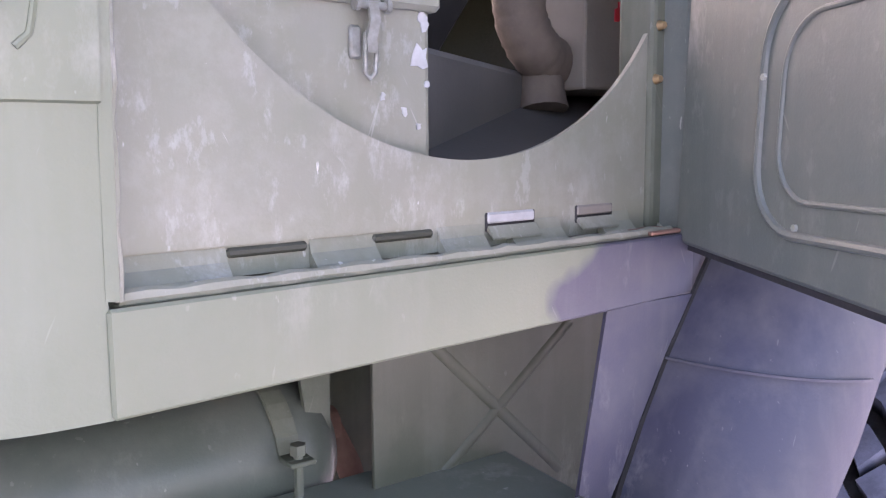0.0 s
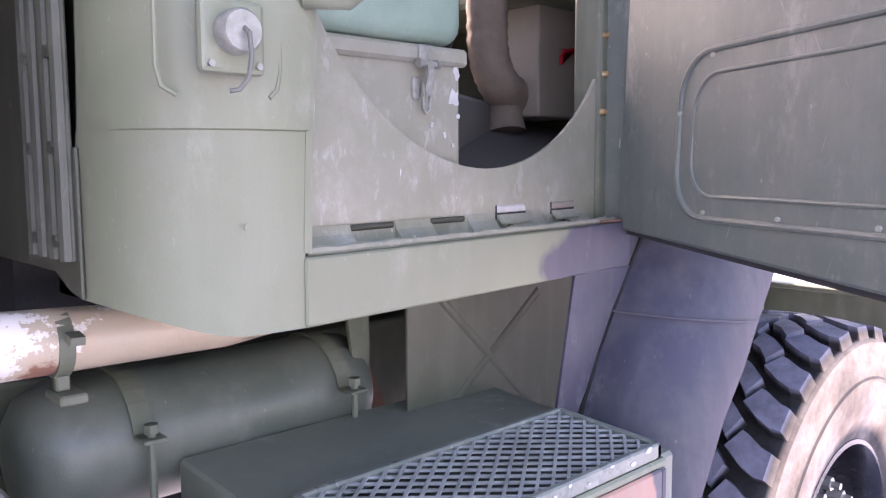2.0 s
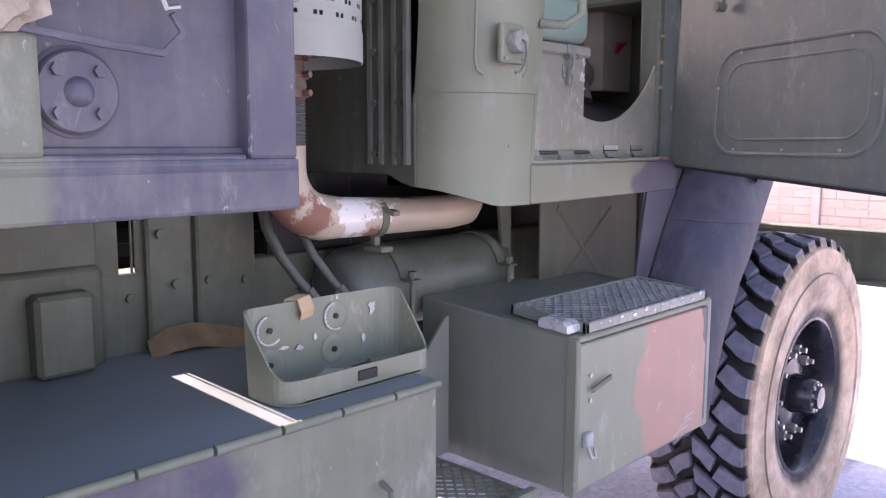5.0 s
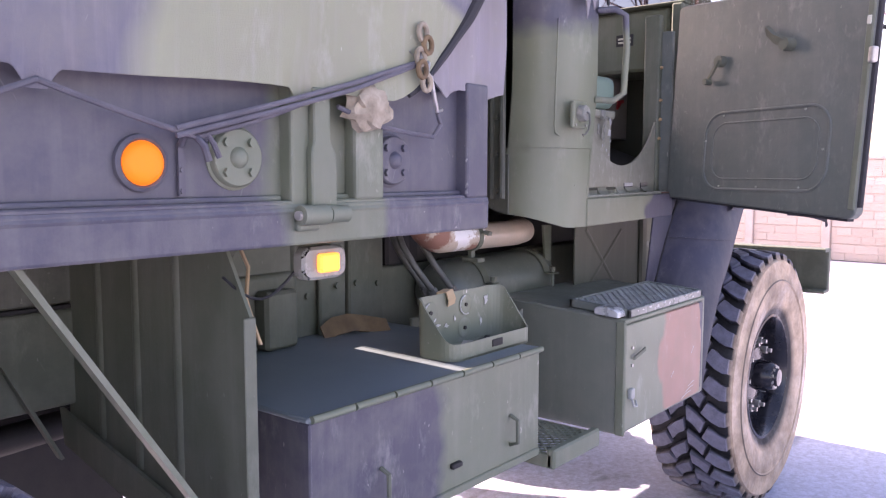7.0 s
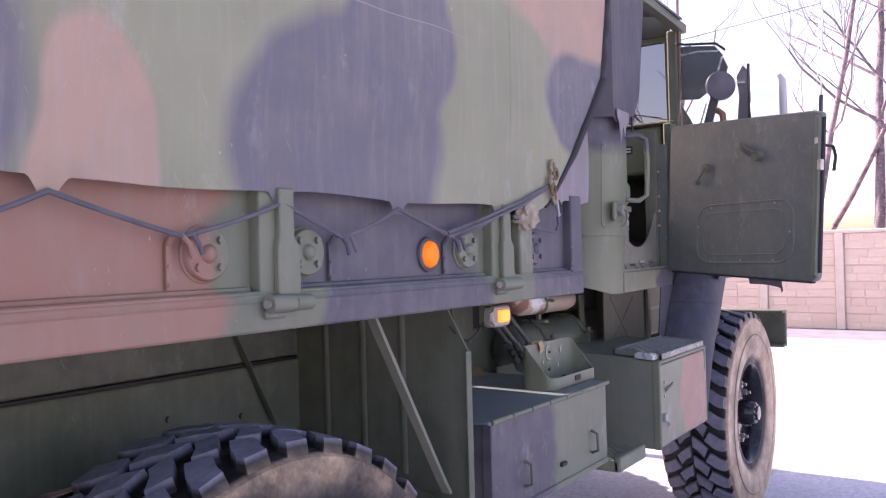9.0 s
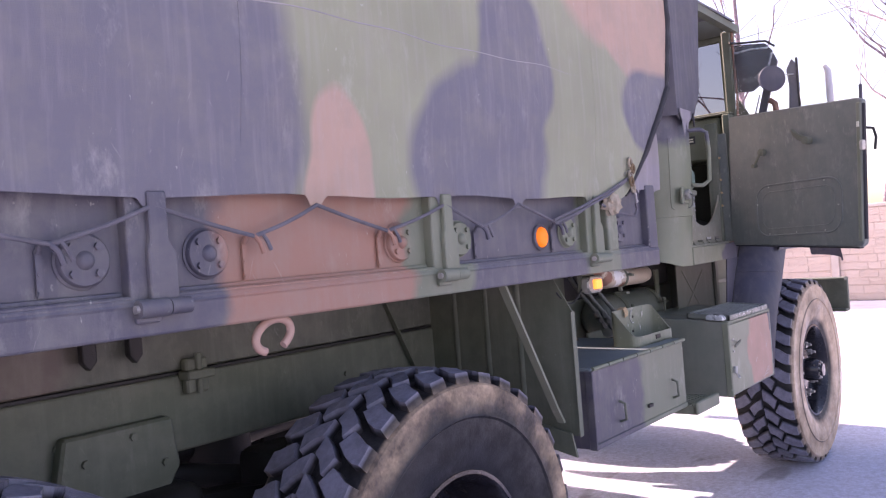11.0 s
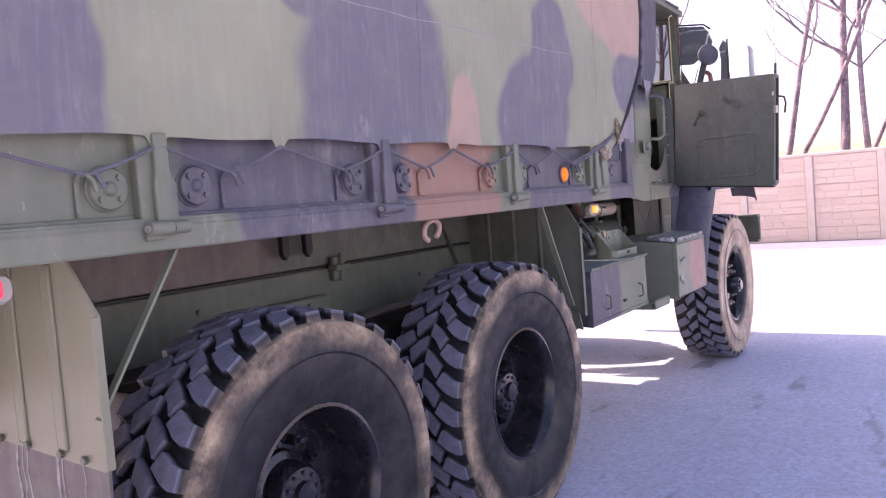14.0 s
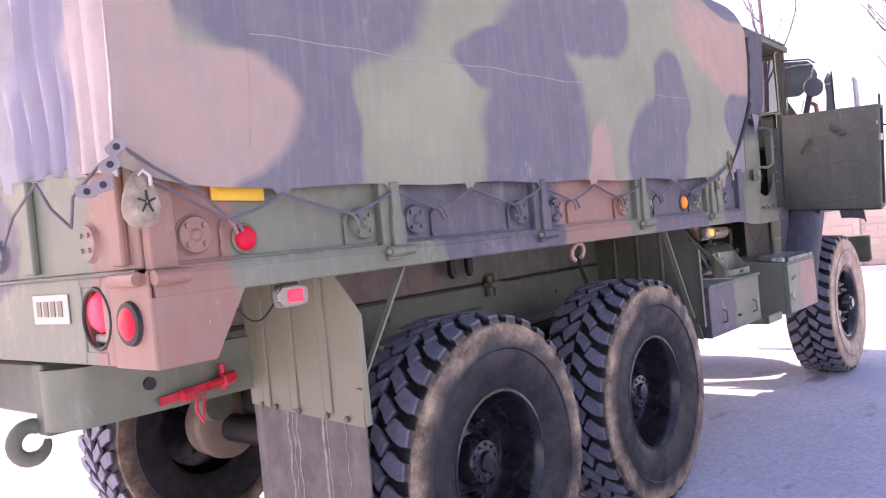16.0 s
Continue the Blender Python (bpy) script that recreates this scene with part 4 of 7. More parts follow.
tail = part("tailgate", box(bmesh.new(), (REAR - 0.006, -1.185, 1.487), (REAR + 0.02, 1.185, 1.80), 0.004), M_TAIL, bed, "dropped-side steel tailgate")
for y in (-1.10, -0.55, 0.0, 0.55, 1.10):
    part("tailgate_rib", box(bmesh.new(), (REAR - 0.03, y - 0.035, 1.50), (REAR - 0.004, y + 0.035, 1.79), 0.008, seg=2), M_TAIL, tail)
for y in (-0.92, -0.28, 0.28, 0.92):
    bm = turned(bmesh.new(), [(0.0, 0.060), (0.006, 0.054), (0.014, 0.05)], 28)
    at = Matrix.Translation((REAR - 0.006, y, 1.575)) @ Matrix.Rotation(radians(90), 4, "Z")
    for k in range(4):
        a = math.pi / 4 + k * math.pi / 2
        nub = bolt(bmesh.new(), (0.03 * math.cos(a), 0.012, 0.03 * math.sin(a)), (0, 1, 0), 0.0075, 0.009)
        nub.transform(at)
        part("boss_bolt", nub, M_TAIL, bed)
    bm.transform(at)
    part("round_boss", bm, M_TAIL, bed, smooth=True)
sillbar = box(bmesh.new(), (REAR - 0.010, -1.005, 1.225), (REAR + 0.03, -0.96, 1.478), 0.003)
box(sillbar, (REAR - 0.010, -0.84, 1.225), (REAR + 0.03, 1.005, 1.478), 0.003)
box(sillbar, (REAR - 0.010, -0.97, 1.225), (REAR + 0.03, -0.83, 1.262), 0.003)
box(sillbar, (REAR - 0.010, -0.97, 1.45), (REAR + 0.03, -0.83, 1.478), 0.003)
rear_sill = part("rear_sill", sillbar, M_TAIL, bed)
grid = []
for k in range(41):
    a = 2 * math.pi * k / 40
    c, d = math.cos(a), math.sin(a)
    far = min(0.089 / max(1e-6, abs(c)), 0.104 / max(1e-6, abs(d)))
    grid.append([(REAR - 0.006, -0.918 + q * c, 1.358 + 1.06 * q * d) for q in (0.080, max(0.081, far))])
part("lamp_surround", skin(bmesh.new(), grid, 0.012, (1, 0, 0)), M_TAIL, rear_sill)
part("surround_rim", tube(bmesh.new(), [(REAR - 0.008, -0.918 + 0.081 * math.cos(radians(a)), 1.358 + 0.086 * math.sin(radians(a))) for a in range(0, 361, 12)], 0.006, 8, cap=False), M_DARK, rear_sill, smooth=True)
part("reversing_lens", box(bmesh.new(), (REAR + 0.004, -0.955, 1.285), (REAR + 0.03, -0.865, 1.312), 0.006), M_LENS, bed, "small pale lower lens")
part("hinge_rod", tube(bmesh.new(), [(REAR - 0.018, -1.18, 1.482), (REAR - 0.018, 1.18, 1.482)], 0.006, 8), M_DARKGREEN, bed)
pan = box(bmesh.new(), (REAR + 0.045, -0.98, 1.24), (REAR + 0.055, -0.82, 1.47), 0.001)
part("lamp_recess", pan, M_DARK, bed)
bm = turned(bmesh.new(), [(0.0, 0.058), (-0.02, 0.058), (-0.035, 0.045), (-0.040, 0.02)], 28)
bm.transform(Matrix.Translation((REAR + 0.03, -0.90, 1.375)) @ Matrix.Rotation(radians(-90), 4, "Z"))
part("tail_lamp", bm, M_REDLAMP, bed, "round red tail lamp", smooth=True)
bm = turned(bmesh.new(), [(0.0, 0.062), (-0.012, 0.058), (-0.014, 0.048)], 28)
bm.transform(Matrix.Translation((REAR - 0.014, -1.118, 1.345)) @ Matrix.Rotation(radians(-90), 4, "Z"))
rim_l = part("reflector", bm, M_DARK, bed, "round red rear reflector", smooth=True)
bm = turned(bmesh.new(), [(-0.012, 0.047), (-0.02, 0.036), (-0.022, 0.01)], 28)
bm.transform(Matrix.Translation((REAR - 0.014, -1.118, 1.345)) @ Matrix.Rotation(radians(-90), 4, "Z"))
part("lens", bm, M_REDLENS, rim_l, smooth=True)
plate = part("marking_plate", box(bmesh.new(), (REAR - 0.016, -0.76, 1.345), (REAR - 0.011, -0.52, 1.435), 0.002), M_MARK, bed, "cream marking panel with dark bars")
for k in range(4):
    part("marking_bar", box(bmesh.new(), (REAR - 0.019, -0.725 + 0.048 * k, 1.368), (REAR - 0.0165, -0.695 + 0.048 * k, 1.415), 0.0), M_INK, plate)
# canvas pouch hanging on the corner lashing
grid = []
for j in range(13):
    a = 2 * math.pi * j / 12
    grid.append([(-2.742 + (0.045 * math.cos(a) + 0.003 * math.sin(5 * a)) * w, -1.262 - (0.030 + 0.004 * math.sin(4 * a + 30 * z)) * math.sin(a) * w, z) for z, w in ((1.735, 0.25), (1.722, 0.55), (1.70, 0.80), (1.675, 0.98), (1.645, 1.10), (1.62, 1.05), (1.60, 0.75), (1.59, 0.2))])
pouch = tagged(part("lashing_pouch", skin(bmesh.new(), grid), M_LEATHER, None, "dusty canvas pouch tied to the rear corner", smooth=True), "dusty canvas pouch tied to the rear corner", "pouch")
for k in range(5):
    a = radians(90 + 72 * k)
    p = bar(bmesh.new(), [(-2.742 + 0.004 * math.cos(a), -1.2945, 1.655 + 0.004 * math.sin(a)), (-2.742 + 0.026 * math.cos(a), -1.2905, 1.655 + 0.030 * math.sin(a))], 0.005, 0.004, (math.sin(a), 0, -math.cos(a)))
    part("tie_cord", p, M_BLACKRUB, pouch, "dark drawn tie cord")
for k, (x, y, z, turn) in enumerate(((-2.795, -1.266, 1.795, 38), (-2.812, -1.258, 1.752, 28), (-2.822, -1.232, 1.705, 15), (-2.815, -1.13, 1.70, 0))):
    tab = slab(bmesh.new(), round_rect(-0.026, -0.017, 0.026, 0.018, 0.012, 4), (-0.003, 0.003), "y")
    m = Matrix.Translation((x, y, z)) @ Matrix.Rotation(radians(-38), 4, "Z") @ Matrix.Rotation(radians(-turn), 4, "Y")
    tab.transform(m)
    tab = part("canvas_tab", tab, M_FLAPCLOTH, cover, "pale canvas tab with a dark eyelet")
    eye = tube(bmesh.new(), [(0.002, -0.0028, 0.0), (0.002, -0.0045, 0.0)], 0.009, 12)
    eye.transform(m)
    part("eyelet", eye, M_BLACKRUB, tab, smooth=True)
part("clip", tube(bmesh.new(), [(-2.748, -1.275, 1.725), (-2.742, -1.288, 1.735), (-2.728, -1.292, 1.722), (-2.726, -1.290, 1.695)], 0.006, 8), M_STEEL, pouch, "steel spring clip", smooth=True)
ropes = [[(-2.78, -1.15, 1.77), (-2.79, -1.0, 1.70), (-2.77, -0.93, 1.62)], [(-2.79, -0.78, 1.76), (-2.79, -0.86, 1.68), (-2.77, -0.93, 1.62)], [(-2.79, -0.78, 1.76), (-2.79, -0.6, 1.68), (-2.77, -0.46, 1.60)],
         [(-2.76, -1.24, 1.80), (-2.70, -1.27, 1.745), (-2.58, -1.262, 1.685), (-2.475, -1.236, 1.615)]]
for pts in ropes:
    part("rope_run", tube(bmesh.new(), pts, 0.0045, 7), M_ROPE, rope, smooth=True)
bm = bar(bmesh.new(), [(-2.50, -1.208, 1.69), (-2.32, -1.208, 1.684)], 0.06, 0.008, (0, 0, 1))
tagged(part("yellow_strap", bm, M_YELLOW, None, "bright yellow strap under the canvas edge"), "bright yellow strap under the canvas edge", "strap")

# ---- chassis ----
for s in (1, -1):
    bm = box(bmesh.new(), (-2.70, s * 0.43 - 0.04, 0.975), (4.95, s * 0.43 + 0.04, 1.212), 0.008, seg=2)
    rail = part("frame_rail", bm, M_DARKGREEN, truck, "dark green pressed steel frame rail")
    for x in (-2.3, -1.9, -1.1, -0.75, 0.35, 0.62, 1.2, 1.38, 1.62):
        part("rivet", bolt(bmesh.new(), (x, s * 0.472, 1.10 + 0.06 * math.sin(9 * x)), (0, s, 0), 0.011, 0.008), M_DARKGREEN, rail)
    bm = box(bmesh.new(), (-2.62, s * 0.43 - 0.035, 1.212), (1.5, s * 0.43 + 0.035, 1.223), 0.002)
    part("filler_strip", bm, M_DARK, rail)
for x in (-0.31, -2.2, 1.1):
    bm = box(bmesh.new(), (x - 0.04, -0.505, 1.15), (x + 0.04, -0.472, 1.26), 0.006)
    box(bm, (x - 0.05, -0.53, 1.195), (x + 0.05, -0.47, 1.225), 0.005)
    clamp = part("bed_clamp", bm, M_DARKGREEN, truck)
    part("clamp_bolt", tube(bmesh.new(), [(x, -0.512, 1.15), (x, -0.512, 1.275)], 0.011, 8), M_DARKGREEN, clamp)
for x in (-2.55, -0.6, 1.7, 3.0):
    part("cross_member", box(bmesh.new(), (x - 0.05, -0.39, 1.0), (x + 0.05, 0.39, 1.19), 0.01), M_DARKGREEN, truck)
# suspension hanger and spring of the bogie
bm = slab(bmesh.new(), [(-0.75, 1.10), (-0.42, 1.10), (-0.40, 0.95), (-0.50, 0.80), (-0.68, 0.80), (-0.78, 0.95)], (-0.52, -0.47), "y", 0.008)
for a in range(5):
    bolt(bm, (-0.585 + 0.13 * math.cos(1.3 * a), -0.52, 0.97 + 0.1 * math.sin(1.3 * a)), (0, -1, 0), 0.012, 0.012)
part("spring_hanger", bm, M_DARKGREEN, truck)
spring = part("leaf_spring", bar(bmesh.new(), [(-1.27, -0.52, 0.74), (-0.95, -0.52, 0.80), (-0.585, -0.52, 0.83), (-0.22, -0.52, 0.80), (0.1, -0.52, 0.74)], 0.09, 0.07, (0, 1, 0)), M_DARK, truck)
for x in (0.1, -1.27, 3.875):
    bm = tube(bmesh.new(), [(x, -0.85, 0.57), (x, 0.85, 0.57)], 0.075, 16)
    axle = part("axle", bm, M_DARK, truck, smooth=True)
    bm = turned(bmesh.new(), [(-0.14, 0.05), (-0.10, 0.16), (0, 0.19), (0.1, 0.16), (0.14, 0.05)], 24)
    bm.transform(Matrix.Translation((x, 0.05, 0.60)))
    part("differential", bm, M_DARK, axle, smooth=True)
part("drive_shaft", tube(bmesh.new(), [(-1.1, 0.05, 0.65), (1.6, 0.1, 0.78)], 0.045, 12), M_DARK, truck, smooth=True)
part("engine_block", box(bmesh.new(), (2.9, -0.32, 0.80), (4.6, 0.32, 1.6), 0.05), M_DARK, truck)
part("gearbox", box(bmesh.new(), (1.6, -0.26, 0.70), (2.9, 0.26, 1.25), 0.03), M_DARK, truck)
# rear cross bumper, pintle and red shackle bracket
bm = slab(bmesh.new(), arc(-2.60, -0.50, 0.12, 180, 270, 8) + [(-1.95, -0.62), (-1.95, -0.585), (-2.59, -0.585)] + arc(-2.60, -0.50, 0.085, 265, 180, 8), (1.0, 1.195), "z")
tube(bm, [(-2.70, -0.50, 1.0), (-2.70, -0.50, 1.195)], 0.02, 12)
horn = part("rear_bumperette", bm, M_GREEN, truck, "curved green rear bumperette", smooth=True)
part("rear_crossmember", box(bmesh.new(), (-2.56, -0.585, 1.03), (-2.50, 0.585, 1.19), 0.006), M_DARKGREEN, truck)
part("hole_rim", tube(bmesh.new(), [(-2.42, -0.63, 1.10), (-2.42, -0.60, 1.10)], 0.022, 16), M_DARK, horn)
pts = [(-2.72 + 0.055 * math.cos(radians(a)), -0.38, 0.955 + 0.055 * math.sin(radians(a))) for a in range(60, 361, 20)]
part("tow_hook", tube(bmesh.new(), pts, [0.026] * 12 + [0.023, 0.02, 0.016, 0.012], 12), M_DARKGREEN, truck, "heavy green tow hook", smooth=True)
bm = bar(bmesh.new(), [(-2.40, -0.645, 1.035), (-2.18, -0.645, 1.055)], 0.028, 0.014, (0, 0, 1))
tube(bm, [(-2.22, -0.67, 1.055), (-2.17, -0.67, 1.063), (-2.165, -0.67, 1.064), (-2.12, -0.67, 1.072)], [0.016, 0.016, 0.024, 0.022], 10)
tube(bm, [(-2.33, -0.665, 1.040), (-2.29, -0.665, 1.044)], 0.022, 10)
tube(bm, [(-2.16, -0.66, 1.03), (-2.16, -0.66, 1.12)], 0.012, 8)
handle = part("brake_coupling", bm, M_RED, truck, "red hose coupling handle", smooth=True)
part("chain", tube(bmesh.new(), [(-2.27, -0.66, 1.03), (-2.275, -0.66, 0.98), (-2.255, -0.66, 0.935), (-2.245, -0.66, 0.98), (-2.24, -0.66, 1.03)], 0.006, 6), M_RED, handle)

# rear mud flap: ribbed steel above, rubber below
FX = -2.0
bm = slab(bmesh.new(), [(-0.60, 1.40), (-1.13, 1.40), (-1.235, 1.27), (-1.205, 0.895), (-0.60, 0.94)], (FX - 0.004, FX + 0.004), "x")
guard = part("mud_guard", bm, M_OLIVE, truck, "ribbed olive steel mud guard")
for y in (-0.70, -0.86, -1.04):
    part("guard_rib", slab(bmesh.new(), [(y - 0.022, 1.40), (y + 0.022, 1.40), (y + 0.022, 0.935), (y - 0.022, 0.93)], (FX - 0.011, FX - 0.003), "x", 0.006), M_OLIVE, guard)
part("edge_strip", box(bmesh.new(), (FX - 0.02, -1.238, 0.905), (FX + 0.004, -1.231, 1.27), 0.002), M_OLIVE, guard)
bm = slab(bmesh.new(), [(-0.60, 0.955), (-1.20, 0.915), (-1.19, 0.50), (-1.17, 0.48), (-0.60, 0.50)], (FX + 0.006, FX + 0.014), "x")
flap = part("rubber_flap", bm, M_MUDFLAP, guard, "streaked grey rubber flap")
for y, w, z0, z1 in ((-0.795, 0.010, 0.93, 0.50), (-0.822, 0.005, 0.92, 0.60), (-0.845, 0.007, 0.92, 0.52), (-0.985, 0.012, 0.915, 0.49), (-1.005, 0.005, 0.91, 0.62), (-1.10, 0.004, 0.90, 0.66)):
    pts = [(FX + 0.0052, y + 0.006 * math.sin(3 * q + 9 * y), z0 + (z1 - z0) * q / 6) for q in range(7)]
    part("streak", bar(bmesh.new(), pts, w, 0.0016, (0, 1, 0)), M_STREAK, flap, "pale dried streak")
for y in (-0.67, -0.75, -0.88, -1.03, -1.13):
    part("guard_bolt", bolt(bmesh.new(), (FX - 0.006, y, 0.945 - 0.03 * (-y - 0.6) / 0.6), (-1, 0, 0), 0.011, 0.01), M_DARKGREEN, guard)
part("guard_brace", bar(bmesh.new(), [(-1.73, -1.19, 1.41), (-2.005, -1.20, 1.02)], 0.022, 0.008, (0, 1, 0)), M_GREEN, truck)
# splash plate ahead of the middle wheel
PX = 0.88
bm = slab(bmesh.new(), [(-0.44, 1.40), (-1.09, 1.40), (-1.165, 1.27), (-1.165, 0.80), (-0.95, 0.80), (-0.44, 0.93)], (PX - 0.004, PX + 0.004), "x")
splash = part("splash_plate", bm, M_DARKGREEN, truck, "dark green ribbed splash plate")
for y in (-0.60, -0.76, -0.92):
    part("plate_rib", tube(bmesh.new(), [(PX + 0.010, y, 1.39), (PX + 0.010, y, 0.88)], 0.020, 16), M_DARKGREEN, splash, smooth=True)
part("edge_strip", box(bmesh.new(), (PX - 0.022, -1.172, 0.80), (PX + 0.006, -1.166, 1.27), 0.002), M_DARKGREEN, splash)
part("plate_foot", bar(bmesh.new(), [(PX - 0.03, -0.46, 0.925), (PX - 0.03, -1.15, 0.77)], 0.09, 0.01, (0, 0.2, 1)), M_DARKGREEN, splash)
part("plate_brace", bar(bmesh.new(), [(0.46, -1.15, 1.405), (0.79, -1.115, 0.915), (0.83, -1.112, 0.86)], 0.030, 0.010, (0, 1, 0.05)), M_GREEN, truck)
part("plate_brace", bar(bmesh.new(), [(PX - 0.30, -0.48, 1.35), (PX - 0.06, -0.50, 0.86)], 0.024, 0.008, (0, 1, 0)), M_DARKGREEN, truck)

# ---- wheels ----
TYRE_R, TYRE_W, HUB_Z = 0.605, 0.19, 0.570


def tread_block(low, top):
    """A chunky rubber block between two rings of (angle, across, radius) corners."""
    bm = bmesh.new()
    lo = [bm.verts.new((r * math.cos(a), w, r * math.sin(a))) for a, w, r in low]
    hi = [bm.verts.new((r * math.cos(a), w, r * math.sin(a))) for a, w, r in top]
    bm.faces.new(hi)
    for k in range(len(lo)):
        bm.faces.new((lo[k], lo[(k + 1) % len(lo)], hi[(k + 1) % len(lo)], hi[k]))
    return bm


LUGS = 32


def block_meshes(s):
    """The slanting block by the middle and the rounded one that wraps the shoulder, as (pitches, across)."""
    p = 2 * math.pi / LUGS
    mid = [(0.20, 0.004), (-0.02, 0.045), (-0.36, 0.088), (-0.84, 0.066), (-0.50, 0.034), (-0.34, 0.004)]
    shoulder = [(0.00, 0.066), (0.42, 0.094), (0.37, 0.110), (0.16, 0.150), (0.10, 0.194), (-0.46, 0.194), (-0.46, 0.150), (-0.32, 0.115)]
    out = []
    for shape in (mid, shoulder):
        ca = sum(a for a, _ in shape) / len(shape)
        cw = sum(w for _, w in shape) / len(shape)
        low = [((a + (a - ca) * 0.08) * p, s * min(w, 0.189), 0.535 if w > 0.18 else 0.556) for a, w in shape]
        top = []
        for a, w in shape:
            k = 0.07
            w2 = w + (cw - w) * k if w < 0.18 else 0.172
            top.append(((a + (ca - a) * k) * p, s * w2, TYRE_R - 0.011 * (w2 / 0.172) ** 2))
        out.append(tread_block([(-a, w, r) for a, w, r in low], [(-a, w, r) for a, w, r in top]))
    return out


def tyre_mesh():
    prof = [(-0.14, 0.275), (-0.165, 0.30), (-0.185, 0.36), (-0.195, 0.43), (-0.193, 0.455), (-0.199, 0.462), (-0.193, 0.470), (-0.192, 0.52), (-0.190, 0.555), (-0.181, 0.562), (-0.150, 0.569), (0, 0.572)]
    prof = prof + [(-w, r) for w, r in prof[-2::-1]]
    bm = turned(bmesh.new(), prof, 72)
    for f in list(bm.faces):
        if len(f.verts) > 8:
            bm.faces.remove(f)
    return bm


def wheel_set(name, disc, hub_out, hub_r, mat_tyre, mat_nut, dish=0.0):
    """A rim with its tyre, hub and nuts; outer side towards -y."""
    bm = turned(bmesh.new(), [(-0.150, 0.302), (-0.166, 0.298), (-0.168, 0.286), (-0.150, 0.272), (-0.10, 0.262), (disc + dish - 0.02, 0.258), (disc + dish + 0.004, 0.240), (disc + dish + 0.004, 0.226), (disc + 0.012, 0.150), (disc + 0.012, 0.02)], 64, caps=(False, True))
    rim = part(name, bm, M_RIM, truck, "glossy black steel wheel", smooth=True)
    part("tyre", tyre_mesh(), mat_tyre, rim, "chunky off-road tyre with dusty sidewall", smooth=True)
    for s in (1, -1):
        for bm in block_meshes(s):
            lug = part("tread_block", bm, mat_tyre, rim)
            for k in range(LUGS):
                m = Matrix.Rotation(2 * math.pi * (k + (0.0 if s > 0 else 0.5)) / LUGS, 4, "Y")
                if k == 0:
                    lug.matrix_basis = m
                else:
                    again(lug, m, rim)
    bm = turned(bmesh.new(), [(disc + 0.01, 0.135), (disc - 0.02, 0.130), (disc - 0.03, hub_r), (hub_out + 0.02, hub_r * 0.96), (hub_out, hub_r * 0.80), (hub_out - 0.004, 0.045), (hub_out - 0.02, 0.040), (hub_out - 0.022, 0.01)], 32)
    hub = part("hub", bm, M_RIM, rim, smooth=True)
    nut = None
    for k in range(10):
        a = 2 * math.pi * k / 10
        m = Matrix.Translation((0.165 * math.cos(a), disc, 0.165 * math.sin(a)))
        if nut is None:
            nut = part("lug_nut", merge(tube(bmesh.new(), [(0, 0.012, 0), (0, -0.028, 0)], 0.019, 6), tube(bmesh.new(), [(0, -0.02, 0), (0, -0.05, 0)], 0.010, 8)), mat_nut, rim)
            nut.matrix_basis = m
        else:
            again(nut, m, rim)
    stud = None
    for k in range(10):
        a = 2 * math.pi * (k + 0.5) / 10
        m = Matrix.Translation((hub_r * 0.66 * math.cos(a), hub_out + 0.002, hub_r * 0.66 * math.sin(a)))
        if stud is None:
            stud = part("hub_bolt", tube(bmesh.new(), [(0, 0.01, 0), (0, -0.010, 0)], 0.0075, 6), mat_nut, rim)
            stud.matrix_basis = m
        else:
            again(stud, m, rim)
    return rim


def place_wheel(ob, x, s, turn):
    o = copy_thing(ob, Matrix.Translation((x, s * 1.03, HUB_Z)) @ Matrix.Rotation(0 if s < 0 else math.pi, 4, "Z") @ Matrix.Rotation(radians(turn), 4, "Y"))
    o.parent = truck
    return o


rear_wheel = wheel_set("wheel", 0.03, -0.075, 0.105, M_TYRE, M_RIM)
rear_wheel.matrix_basis = Matrix.Translation((0.1, -1.03, HUB_Z))
place_wheel(rear_wheel, -1.27, -1, 9)
place_wheel(rear_wheel, 0.1, 1, 30)
place_wheel(rear_wheel, -1.27, 1, 5)
front_wheel = wheel_set("front_wheel", -0.085, -0.195, 0.075, M_TYREF, M_STEEL, 0.045)
front_wheel.matrix_basis = Matrix.Translation((3.875, -1.03, HUB_Z))
place_wheel(front_wheel, 3.875, 1, 12)
# wheel copy added to narrow the strip of sun on the tool box
spare = copy_thing(rear_wheel, Matrix.Translation((1.945, 0.36, 1.98)) @ Matrix.Rotation(radians(90), 4, "Z"))
spare.parent = truck
spare["label"] = "spare wheel added behind the cab to narrow the sunlight"
# fuel tank added on the unseen side to shape the ground light
bm = box(bmesh.new(), (1.35, 0.56, 0.62), (2.75, 1.14, 1.08), 0.10, seg=4)
part("fuel_tank", bm, M_DARKGREEN, truck, "unseen dark green fuel tank that shapes the light below", smooth=True)
# shade of the void below the cab is put into the mounts' colour
part("cab_mount", box(bmesh.new(), (2.14, -0.46, 1.20), (2.30, 0.95, 1.455), 0.02), M_DARK, truck)
part("cab_mount", box(bmesh.new(), (1.90, 0.05, 1.15), (2.10, 0.60, 1.42), 0.02), M_DARK, truck)
